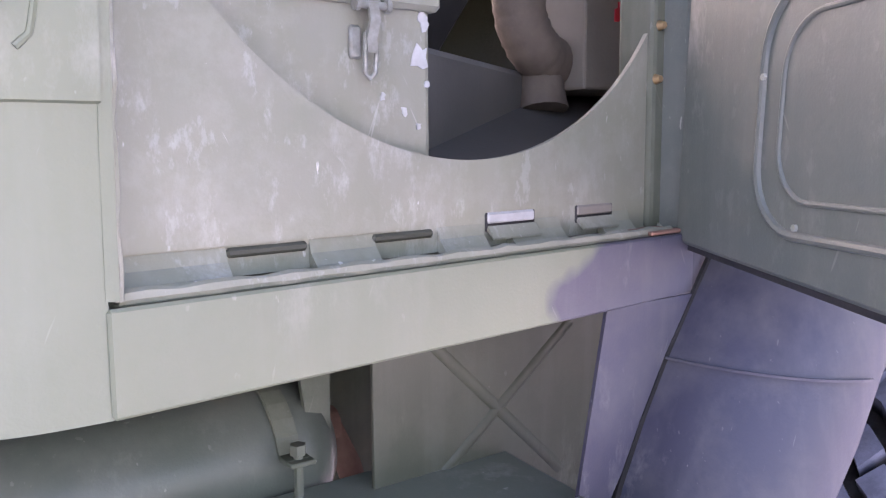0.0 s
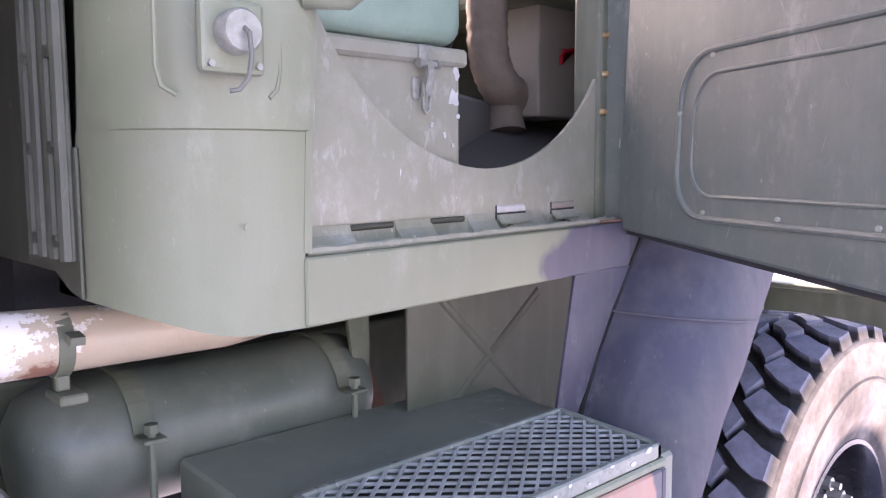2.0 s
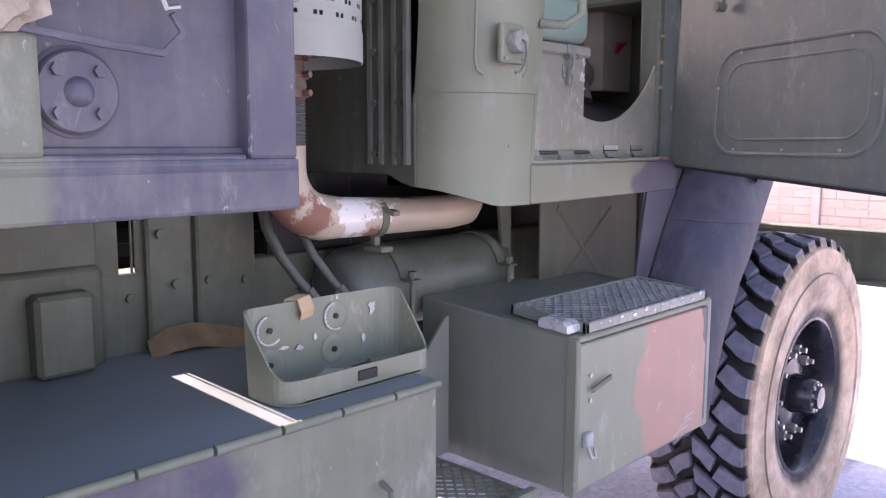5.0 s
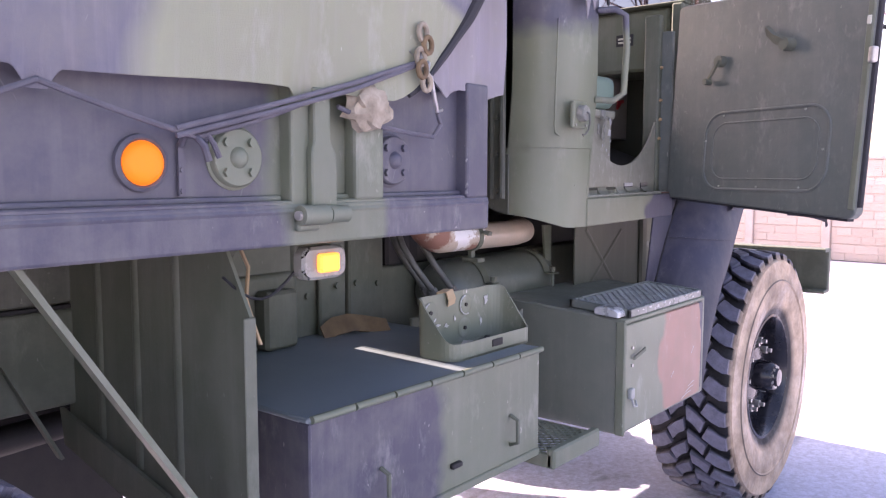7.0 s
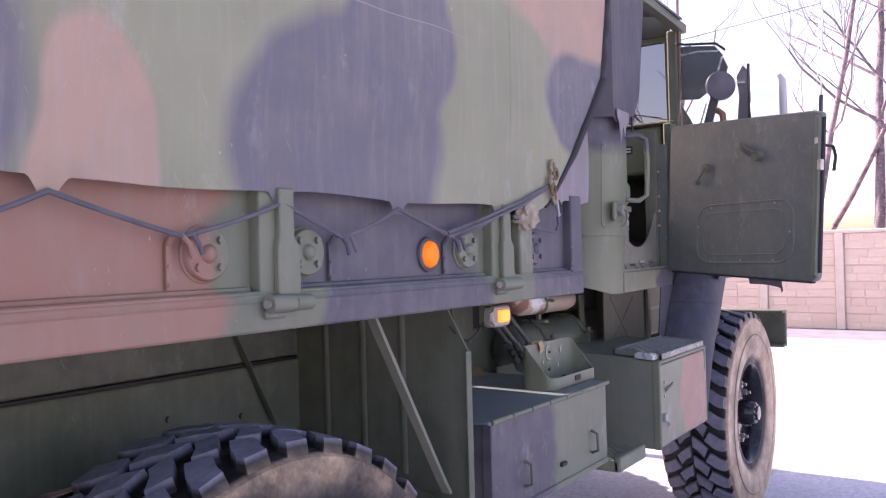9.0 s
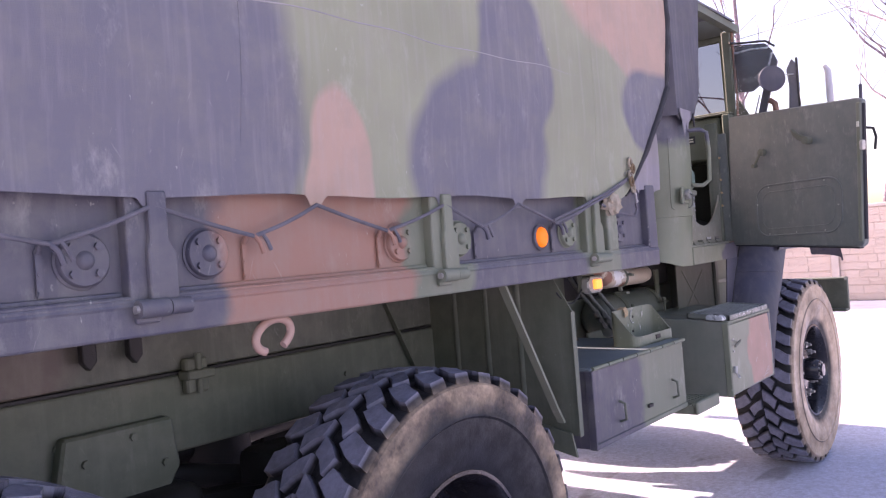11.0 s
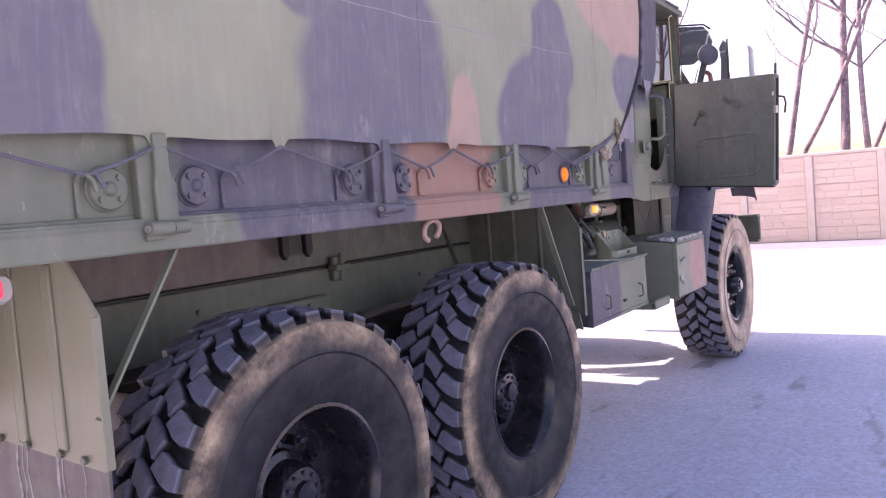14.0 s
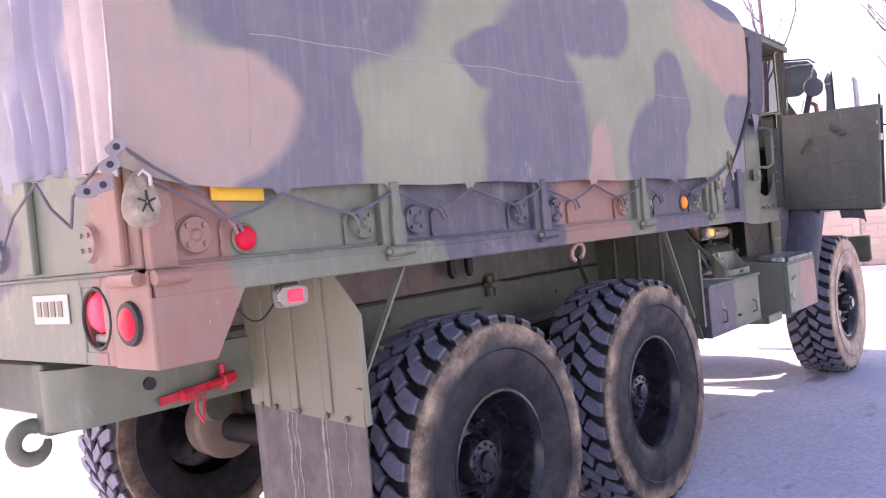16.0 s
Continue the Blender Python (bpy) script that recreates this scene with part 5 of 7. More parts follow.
# added frame beside the spare wheel; its posts trim the sun on the tool box
bm = box(bmesh.new(), (1.564, 0.20, 1.215), (1.615, 0.26, 2.95), 0.004)
box(bm, (1.69, 0.20, 1.215), (1.742, 0.26, 2.95), 0.004)
box(bm, (1.564, 0.20, 2.90), (2.20, 0.26, 2.95), 0.004)
# panel added to hide the spare wheel, coloured like the shaded bed front
part("carrier_panel", box(bmesh.new(), (1.56, -0.712, 1.47), (1.79, -0.70, 2.10), 0.004), M_SHADED, truck)
part("spare_wheel_frame", bm, M_DARKGREEN, truck, "dark green frame added to trim the sunlight")
for x in (0.1, -1.27):
    bm = turned(bmesh.new(), [(0.64, 0.10), (0.645, 0.17), (0.66, 0.195), (0.70, 0.20), (0.71, 0.192), (0.80, 0.192), (0.82, 0.17), (0.83, 0.10)], 40)
    bm.transform(Matrix.Translation((x, 0, 0.60)))
    part("brake_drum", bm, M_DRUM, truck, "tan dusty brake drum", smooth=True)
    part("brake_chamber", tube(bmesh.new(), [(x - 0.16, 0.50, 0.74), (x - 0.16, 0.60, 0.74), (x - 0.16, 0.62, 0.74)], [0.085, 0.09, 0.055], 20), M_DARKGREEN, truck, smooth=True)
part("cab_mount", box(bmesh.new(), (2.02, -0.44, 1.20), (2.80, -0.40, 1.455), 0.01), M_DARK, truck)
# torque rods and spring seat of the bogie
bm = tube(bmesh.new(), [(-1.15, -0.40, 0.80), (-0.62, -0.40, 0.94)], 0.04, 12)
part("torque_rod", bm, M_DARK, truck, smooth=True)
part("torque_rod", tube(bmesh.new(), [(-0.02, -0.40, 0.80), (-0.55, -0.40, 0.94)], 0.04, 12), M_DARK, truck, smooth=True)
part("spring_seat", box(bmesh.new(), (-0.80, -0.60, 0.60), (-0.36, -0.36, 0.90), 0.05, seg=3), M_DARK, truck, smooth=True)
# dark box added to close the bright gap between the wheels
part("bogie_beam", box(bmesh.new(), (-1.25, 0.36, 0.62), (0.08, 0.60, 0.95), 0.05, seg=3), M_DARK, truck, smooth=True)
part("cross_tube", tube(bmesh.new(), [(-0.585, -0.4, 0.84), (-0.585, 0.4, 0.84)], 0.07, 14), M_DARK, truck, smooth=True)
# short brackets that hang below the bed
for x in (-0.665, -0.525):
    part("bed_bracket", slab(bmesh.new(), [(x - 0.02, 1.40), (x + 0.02, 1.40), (x + 0.022, 1.30), (x, 1.275), (x - 0.02, 1.30)], (-0.53, -0.50), "y", 0.003), M_DARK, truck)
# axle seats and brake chambers beside the rear axles
for x in (0.1, -1.27):
    part("axle_seat", box(bmesh.new(), (x - 0.24, -0.62, 0.66), (x + 0.24, -0.42, 0.93), 0.04, seg=2), M_DARK, truck, smooth=True)
    part("brake_chamber", tube(bmesh.new(), [(x + 0.22, -0.46, 0.86), (x + 0.22, -0.60, 0.86), (x + 0.22, -0.63, 0.86)], [0.085, 0.085, 0.05], 20), M_DARKGREEN, truck, smooth=True)
for x in (0.1, -1.27):
    part("diff_carrier", tube(bmesh.new(), [(x, 0.05, 0.62), (x, 0.05, 0.93), (x, 0.05, 0.98)], [0.15, 0.14, 0.09], 24), M_DARK, truck, smooth=True)
part("prop_shaft", tube(bmesh.new(), [(-1.27, 0.05, 0.86), (0.1, 0.05, 0.87), (1.6, 0.10, 0.92)], 0.065, 14), M_DARK, truck, smooth=True)

# ---- boxes and fittings under the bed and cab ----
# tool box with a rolled lid edge
bm = box(bmesh.new(), (1.05, -1.122, 0.70), (1.955, -0.46, 1.018), 0.006, seg=2)
tool = part("tool_box", bm, M_BOX2, truck, "camouflage steel tool box")
bm = box(bmesh.new(), (1.045, -1.128, 1.012), (1.96, -0.455, 1.026), 0.004)
lid = part("lid", bm, M_LID, tool, "dark green flat lid")
for k in range(7):
    x = 1.055 + 0.129 * k
    part("hinge_roll", tube(bmesh.new(), [(x, -1.131, 1.022), (x + 0.122, -1.131, 1.022)], 0.009, 10), M_GREEN, lid, smooth=True)
bm = box(bmesh.new(), (1.043, -1.135, 0.70), (1.052, -1.10, 1.015), 0.003)
box(bm, (1.05, -1.129, 0.70), (1.95, -1.119, 0.722), 0.003)
part("edge_trim", bm, M_BOX2, tool)
for x in (1.27, 1.80):
    bm = tube(bmesh.new(), [(x, -1.125, 0.855), (x, -1.150, 0.845), (x, -1.152, 0.78), (x, -1.125, 0.77)], 0.006, 8)
    part("latch", bm, M_DARKGREEN, tool, smooth=True)
part("keeper", box(bmesh.new(), (1.53, -1.135, 0.775), (1.57, -1.12, 0.79), 0.003), M_DARK, tool)
for x in (1.2, 1.72):
    part("hanger", box(bmesh.new(), (x, -0.95, 0.655), (x + 0.05, -0.5, 0.70), 0.004), M_DARK, tool)
# fuel can carrier on its lid
X0, X1 = 1.622, 2.012
outline = round_rect(X0, -1.062, X1, -0.915, 0.045, 6)
mid = (X0 + X1) / 2
n = len(outline)
lower, upper = [], []
for x, y in outline:
    back = max(0.0, min(1.0, (y + 1.045) / 0.10))
    h = 0.045 + 0.115 * back ** 1.2
    lower.append((x, y, 1.030))
    upper.append((x - (0.006 if x < mid else -0.006) * back, y, 1.030 + h))
grid = [[lower[k % n], upper[k % n]] for k in range(n + 1)]
grid_in = [[(mid + (p[0] - mid) * 0.975, -0.988 + (p[1] + 0.988) * 0.95, p[2]) for p in g] for g in grid]
bm = bmesh.new()
skin(bm, grid)
skin(bm, grid_in)
skin(bm, [[g[1], h[1]] for g, h in zip(grid, grid_in)])
bmesh.ops.remove_doubles(bm, verts=bm.verts, dist=1e-5)
carrier = part("can_carrier", bm, M_CAN, truck, "green pressed-steel fuel can carrier, empty and scuffed")
part("carrier_base", slab(bmesh.new(), outline, (1.0275, 1.0335), "z"), M_CAN, carrier)
for x, z, lit in ((1.69, 1.140, 0.62), (1.855, 1.145, 0.55), (1.69, 1.070, 0.0), (1.85, 1.075, 0.0)):
    bm = turned(bmesh.new(), [(0.0, 0.032), (-0.0025, 0.026), (-0.001, 0.016), (0.001, 0.0)], 28, caps=(False, False))
    bm.transform(Matrix.Translation((x, -0.9205, z)))
    part("dimple", bm, M_CAN, carrier, smooth=True)
    part("hole", tube(bmesh.new(), [(x, -0.9245, z), (x, -0.9205, z)], 0.006, 12), M_DARK, carrier)
    # thin pale arc along part of the dimple's edge
    if lit:
        ring = [(x + 0.029 * math.cos(radians(a)), -0.9225, z + 0.029 * math.sin(radians(a))) for a in range(100, int(100 + 360 * lit), 10)]
        rr = [0.0012 + 0.0018 * abs(math.sin(1.7 * k)) for k in range(len(ring))]
        part("scuff_ring", tube(bmesh.new(), ring, rr, 6), M_PALE, carrier, "pale arc round part of the dimple")
part("slot", box(bmesh.new(), (1.795, -1.066, 1.045), (1.845, -1.061, 1.066), 0.002), M_DARK, carrier)
strap = bar(bmesh.new(), [(1.745, -0.895, 1.10), (1.748, -0.895, 1.16), (1.755, -0.905, 1.196), (1.77, -0.925, 1.196), (1.775, -0.932, 1.17), (1.772, -0.930, 1.155)], 0.032, 0.004, (1, 0, 0.2))
part("strap", strap, M_WEB, carrier, "tan webbing strap")
part("buckle", bar(bmesh.new(), [(1.76, -0.985, 1.039), (1.80, -0.965, 1.044), (1.84, -0.97, 1.038)], 0.022, 0.005, (0, 1, 0.2)), M_STEEL, carrier)
part("buckle", tube(bmesh.new(), [(1.86, -0.97, 1.04), (1.90, -0.975, 1.044), (1.92, -0.95, 1.04)], 0.006, 6), M_DARK, carrier)
for k, (x, y, z, w, h) in enumerate(((1.72, -0.9222, 1.100, 0.030, 0.006), (1.76, -0.9222, 1.094, 0.018, 0.012), (1.80, -0.9222, 1.110, 0.008, 0.016), (1.93, -0.9222, 1.085, 0.010, 0.022), (1.955, -0.9222, 1.150, 0.020, 0.028))):
    ring = [(x + w * (1 + 0.4 * math.sin(2.7 * q + k)) / 2 * math.cos(radians(40 * q)), z + h * (1 + 0.5 * math.sin(3.9 * q + k)) / 2 * math.sin(radians(40 * q))) for q in range(9)]
    part("paint_chip", slab(bmesh.new(), ring, (y - 0.0008, y + 0.001), "y"), M_PALE, carrier, "pale scuff in the paint")
part("strap_end", bar(bmesh.new(), [(1.78, -1.02, 1.037), (1.81, -1.03, 1.045), (1.86, -1.03, 1.04)], 0.03, 0.004, (0, 1, 0)), M_HOSE, carrier)
part("strap_fold", bar(bmesh.new(), [(1.635, -0.53, 1.032), (1.68, -0.53, 1.055), (1.74, -0.545, 1.062), (1.80, -0.56, 1.05), (1.86, -0.60, 1.035)], 0.06, 0.006, (0, 0.5, 0.8)), M_OLDWEB, carrier)


def expanded_mesh(bm, x0, x1, y0, y1, z, nx, ny, r=0.0028):
    """Diamond mesh of flattened strands."""
    dx, dy = (x1 - x0) / nx, (y1 - y0) / ny
    for s in (1, -1):
        for k in range(-ny, nx + ny):
            a, b = x0 + dx * k, x0 + dx * (k + ny)
            p, q = (a, y0 if s > 0 else y1), (b, y1 if s > 0 else y0)
            f0, f1 = max(0.0, (x0 - a) / (b - a)), min(1.0, (x1 - a) / (b - a))
            if f1 > f0:
                P = [(p[0] + (q[0] - p[0]) * f, p[1] + (q[1] - p[1]) * f, z + (0.001 if s > 0 else 0)) for f in (f0, f1)]
                bar(bm, P, 2.2 * r, 1.6 * r, Vector((-(P[1][1] - P[0][1]), P[1][0] - P[0][0], 0)))
    return bm


# battery box with a step grating on top
def rise(bm):
    """The lid of the battery box climbs a little towards the frame."""
    for v in bm.verts:
        v.co.z += 0.068 * (v.co.y + 1.205)
    return bm


bm = slab(bmesh.new(), [(-1.200, 0.675), (-1.200, 1.061), (-0.700, 1.095), (-0.700, 0.675)], (2.327, 3.03), "x", 0.006)
batt = part("battery_box", bm, M_BATT, truck, "green and brown steel battery box")
bm = box(bmesh.new(), (2.335, -1.212, 0.69), (2.975, -1.199, 1.045), 0.004)
bdoor = part("box_door", bm, M_BOX1, batt)
part("edge_trim", box(bmesh.new(), (2.322, -1.214, 0.675), (2.336, -1.18, 1.058), 0.004), M_GREEN, batt)
part("lid_edge", box(bmesh.new(), (2.33, -1.213, 1.048), (2.985, -1.16, 1.064), 0.004), M_GREEN, batt)
bm = bar(bmesh.new(), [(2.372, -1.220, 0.932), (2.375, -1.224, 0.932), (2.445, -1.228, 0.952)], 0.011, 0.006, (0, 0, 1))
part("handle", bm, M_DARKGREEN, bdoor)
for z in (0.905, 0.965):
    part("rivet", bolt(bmesh.new(), (2.378, -1.212, z), (0, -1, 0), 0.006, 0.005), M_STEEL, bdoor)
bm = box(bmesh.new(), (2.352, -1.226, 0.795), (2.382, -1.211, 0.83), 0.003)
tube(bm, [(2.352, -1.228, 0.80), (2.356, -1.236, 0.775), (2.374, -1.236, 0.772), (2.380, -1.228, 0.79)], 0.004, 8)
part("hasp", bm, M_MESH, bdoor)
part("rear_trim", box(bmesh.new(), (2.982, -1.205, 0.70), (3.0, -1.12, 1.04), 0.004), M_FENDER, batt)
gx0, gx1, gy0, gy1, gz = 2.365, 2.975, -1.208, -0.980, 1.092
bm = bmesh.new()
for lo, hi in (((gx0, gy0, 1.064), (gx1, gy0 + 0.014, gz)), ((gx0, gy1 - 0.014, 1.064), (gx1, gy1, gz)), ((gx0, gy0, 1.064), (gx0 + 0.014, gy1, gz)), ((gx1 - 0.014, gy0, 1.064), (gx1, gy1, gz))):
    box(bm, lo, hi, 0.003)
grating = part("step_grating", rise(bm), M_GRATE, batt, "scuffed step grating of expanded metal")
part("grating_mesh", rise(expanded_mesh(bmesh.new(), gx0 + 0.012, gx1 - 0.012, gy0 + 0.012, gy1 - 0.012, gz - 0.007, 15, 7, 0.0024)), M_MESH, grating)
# dark sheet added under the mesh for the shade below it
part("tread_plate", rise(box(bmesh.new(), (gx0 + 0.01, gy0 + 0.01, 1.0655), (gx1 - 0.01, gy1 - 0.01, 1.0695), 0.001)), M_DARK, grating)
bm = slab(bmesh.new(), [(-1.19, 1.066), (-1.10, 1.066), (-1.10, 1.085), (-1.115, 1.094), (-1.175, 1.094), (-1.19, 1.085)], (2.318, 2.372), "x", 0.004)
part("grating_hinge", rise(bm), M_BRIGHT, grating, "bright worn hinge plate")
for k in range(11):
    cx, cz, q = 2.425 + 0.05 * k + 0.012 * math.sin(5.1 * k), 1.082 + 0.006 * math.sin(3.3 * k), 0.0022 + 0.003 * abs(math.sin(2.7 * k)) ** 2
    chip = [(cx + q * (1 + 0.5 * math.sin(4.1 * j + k)) * 1.7 * math.cos(radians(51 * j)), cz + q * math.sin(radians(51 * j))) for j in range(7)]
    part("paint_chip", slab(bmesh.new(), chip, (gy0 - 0.0015, gy0 + 0.001), "y"), M_PALE, grating)
for x, z, a, q in ((2.80, 0.700, 0.16, 0.085), (2.83, 0.716, 0.18, 0.075), (2.86, 0.735, 0.20, 0.055), (2.70, 0.80, 0.7, 0.03), (2.88, 0.86, 0.75, 0.035)):
    pts = [(x + q * f * math.cos(a), -1.2122, z + q * f * math.sin(a) + 0.004 * math.sin(3 * f)) for f in (0.0, 0.3, 0.6, 1.0)]
    part("paint_scratch", bar(bmesh.new(), pts, 0.0016, 0.0012, (-math.sin(a), 0, math.cos(a))), M_PALE, bdoor, "pale scratch in the paint")
# low step between the boxes
bm = box(bmesh.new(), (1.968, -1.17, 0.655), (2.25, -1.14, 0.715), 0.006)
box(bm, (1.968, -1.16, 0.655), (1.983, -0.62, 0.70), 0.004)
box(bm, (2.235, -1.16, 0.655), (2.25, -0.62, 0.70), 0.004)
box(bm, (1.968, -0.65, 0.655), (2.25, -0.62, 0.70), 0.004)
low_step = part("low_step", bm, M_GREEN, truck, "green step with expanded metal tread")
part("step_mesh", expanded_mesh(bmesh.new(), 1.982, 2.236, -1.142, -0.645, 0.700, 8, 14), M_GREEN, low_step)
part("step_back", box(bmesh.new(), (1.965, -0.605, 0.60), (2.325, -0.592, 1.05), 0.004), M_DARKGREEN, low_step)
gusset = part("gusset", slab(bmesh.new(), [(2.29, 1.066), (2.276, 1.060), (2.19, 0.965), (2.13, 0.955), (2.13, 0.70), (2.29, 0.70)], (-0.838, -0.830), "y"), M_BATT, low_step)
for z in (0.90, 0.83):
    part("rivet", bolt(bmesh.new(), (2.20, -0.838, z), (0, -1, 0), 0.008, 0.005), M_BATT, gusset)

# air tank with two straps
TC, TR = (-0.575, 1.112), 0.119
bm = turned(bmesh.new(), [(0.0, 0.03), (0.004, 0.070), (0.022, 0.098), (0.060, 0.115), (0.095, TR), (0.60, TR), (0.64, 0.112), (0.668, 0.08), (0.675, 0.03)], 40)
bm.transform(Matrix.Translation((2.105, TC[0], TC[1])) @ Matrix.Rotation(radians(-90), 4, "Z"))
tank = part("air_tank", bm, M_TANK, truck, "dark green cylindrical air tank", smooth=True)
for x in (2.275, 2.675):
    pts = [(x, TC[0] + (TR + 0.004) * math.cos(radians(a)), TC[1] + (TR + 0.004) * math.sin(radians(a))) for a in range(20, 166, 12)]
    pts += [(x, TC[0] - 0.150, TC[1] + 0.035)]
    st = part("tank_strap", bar(bmesh.new(), pts, 0.034, 0.005, (1, 0, 0)), M_DARKGREEN, tank, smooth=False)
    bm = tube(bmesh.new(), [(x, TC[0] - 0.146, TC[1] + 0.05), (x, TC[0] - 0.146, TC[1] - 0.13)], 0.007, 8)
    tube(bm, [(x, TC[0] - 0.146, TC[1] + 0.043), (x, TC[0] - 0.146, TC[1] + 0.058)], 0.012, 6)
    box(bm, (x - 0.02, TC[0] - 0.165, TC[1] + 0.03), (x + 0.02, TC[0] - 0.125, TC[1] + 0.037), 0.002)
    part("strap_bolt", bm, M_DARKGREEN, tank, smooth=True)
bm = tube(bmesh.new(), [(2.78, TC[0], TC[1] + 0.02), (2.81, TC[0], TC[1] + 0.02)], 0.03, 12)
tube(bm, [(2.80, TC[0], TC[1] + 0.02), (2.83, TC[0] - 0.01, TC[1] - 0.05), (2.86, TC[0], TC[1] - 0.14)], 0.022, 10)
part("fitting", bm, M_RUST, tank, smooth=True)
part("tank_bracket", slab(bmesh.new(), [(2.70, 1.33), (2.76, 1.33), (2.76, 1.02), (2.74, 1.02)], (-0.66, -0.65), "y"), M_DARKGREEN, tank)
# brake hoses beside the tank
for dx, dy in ((0.0, 0.0), (0.075, -0.02), (0.03, 0.06)):
    pts = [(1.90 + dx, -0.60 + dy, 1.35), (1.885 + dx, -0.64 + dy, 1.30), (1.89 + dx, -0.685 + dy, 1.24), (1.92 + dx, -0.715 + dy, 1.18), (1.965 + dx, -0.735 + dy, 1.12), (2.0 + dx, -0.735 + dy, 1.07)]
    hose = part("brake_hose", tube(bmesh.new(), pts, 0.0105, 10), M_HOSEGREEN, truck, "grey-green air hose with fittings", smooth=True)
    for k, (f, r, l) in enumerate(((0.15, 0.017, 0.22), (0.46, 0.020, 0.18), (0.72, 0.016, 0.24))):
        a, b = Vector(pts[3]).lerp(Vector(pts[5]), f), Vector(pts[3]).lerp(Vector(pts[5]), min(1.0, f + l))
        part("hose_fitting", tube(bmesh.new(), [a, b], r, 6), M_HOSEGREEN, hose)
for k, (x, z) in enumerate(((1.00, 1.30), (1.04, 1.32), (0.98, 1.26))):
    pts = [(x, -0.90, 1.40), (x + 0.02, -0.92, 1.33), (x - 0.015 + 0.02 * k, -0.93, 1.26), (x + 0.035, -0.92, 1.19), (x + 0.05, -0.92, 1.15)]
    part("loose_cable", tube(bmesh.new(), pts, 0.005, 6), M_WEB if k == 1 else M_DARK, truck, smooth=True)
# plates on the frame behind the tool box
bm = box(bmesh.new(), (1.655, -0.495, 1.0), (1.768, -0.475, 1.36), 0.006)
box(bm, (1.774, -0.505, 1.0), (1.935, -0.475, 1.36), 0.006)
box(bm, (1.70, -0.480, 1.0), (1.90, -0.474, 1.34), 0.002)
box(bm, (1.20, -0.50, 1.24), (1.54, -0.478, 1.36), 0.005)
box(bm, (1.10, -0.52, 1.02), (1.545, -0.475, 1.245), 0.04, seg=4)
box(bm, (1.38, -0.575, 1.03), (1.50, -0.515, 1.20), 0.01)
chp = part("frame_plate", bm, M_DARKGREEN, truck)
for x, z in ((1.715, 1.18), (1.80, 1.18), (1.68, 1.30), (1.9, 1.17), (1.43, 1.18)):
    part("rivet", bolt(bmesh.new(), (x, -0.507, z), (0, -1, 0), 0.011, 0.008), M_DARKGREEN, chp)

# narrow uprights added on the frame; the slit between them shapes the sun on the lid
for x0, x1 in ((1.530, 1.600), (1.6295, 1.634), (1.6395, 1.70)):
    part("frame_upright", box(bmesh.new(), (x0, -0.466, 1.0), (x1, -0.459, 1.62), 0.001), M_DARKGREEN, truck)
# dark plates added under the bed to deepen the shade there
part("belly_plate", box(bmesh.new(), (0.45, 0.19, 0.36), (1.35, 0.215, 0.98), 0.006), M_DARK, truck)
part("inner_beam", box(bmesh.new(), (-1.0, 0.22, 0.72), (0.62, 0.25, 0.972), 0.006), M_DARK, truck)
# plate and box added to hide the bright ground behind the slit
part("far_frame_plate", box(bmesh.new(), (1.40, 0.42, 0.72), (2.25, 0.44, 1.46), 0.004), M_DARKGREEN, truck)
part("transfer_case", box(bmesh.new(), (1.46, 0.06, 0.85), (1.76, 0.34, 1.40), 0.03), M_DARK, truck)
# exhaust: horizontal pipe, elbow, bellows and perforated muffler guard
EX, EY = 1.868, -0.72
pts = [(2.72, -0.52, 1.32), (2.62, -0.60, 1.32), (2.52, -0.68, 1.32), (2.40, EY, 1.32), (2.24, EY, 1.322), (2.03, EY, 1.328)]
pts += [(1.988 + 0.12 * math.cos(radians(a)), EY, 1.452 + 0.12 * math.sin(radians(a))) for a in range(265, 179, -12)]
pts += [(EX, EY, 1.50)]
rs = [0.044, 0.044, 0.045, 0.046, 0.046, 0.050] + [0.055] * (len(pts) - 6)
pipe = part("exhaust_pipe", tube(bmesh.new(), pts, rs, 20), M_EXHAUST, truck, "rusty exhaust pipe with pale patches and an elbow", smooth=True)
prof, z = [], 1.50
while z < 1.60:
    prof += [(z, 0.053), (z + 0.0035, 0.058), (z + 0.007, 0.053)]
    z += 0.0075
bm = turned(bmesh.new(), prof, 24)
bm.transform(Matrix.Translation((EX, EY, 0)) @ Matrix.Rotation(radians(90), 4, "X"))
part("bellows", bm, M_TUNNEL, pipe, "ribbed flexible pipe", smooth=True)
bm = tube(bmesh.new(), [(EX, EY, 1.60), (EX, EY, 1.625), (EX, EY, 1.63), (EX, EY, 1.66), (EX, EY, 1.70)], [0.057, 0.057, 0.06, 0.055, 0.055], 20)
part("pipe_collar", bm, M_HOSE, pipe, "rust-brown upper collar", smooth=True)
for z in (1.605, 1.645, 1.685):
    bm = turned(bmesh.new(), [(z, 0.056), (z, 0.0635), (z + 0.016, 0.0635), (z + 0.016, 0.056)], 28)
    bm.transform(Matrix.Translation((EX, EY, 0)) @ Matrix.Rotation(radians(90), 4, "X"))
    bolt(bm, (EX + 0.02, EY - 0.062, z + 0.008), (0.3, -1, 0), 0.008, 0.018)
    part("clamp_band", bm, M_RUST, pipe, "rusty clamp band", smooth=True)
bm = turned(bmesh.new(), [(0.0, 0.046), (0.0, 0.050), (0.022, 0.050), (0.022, 0.046)], 24)
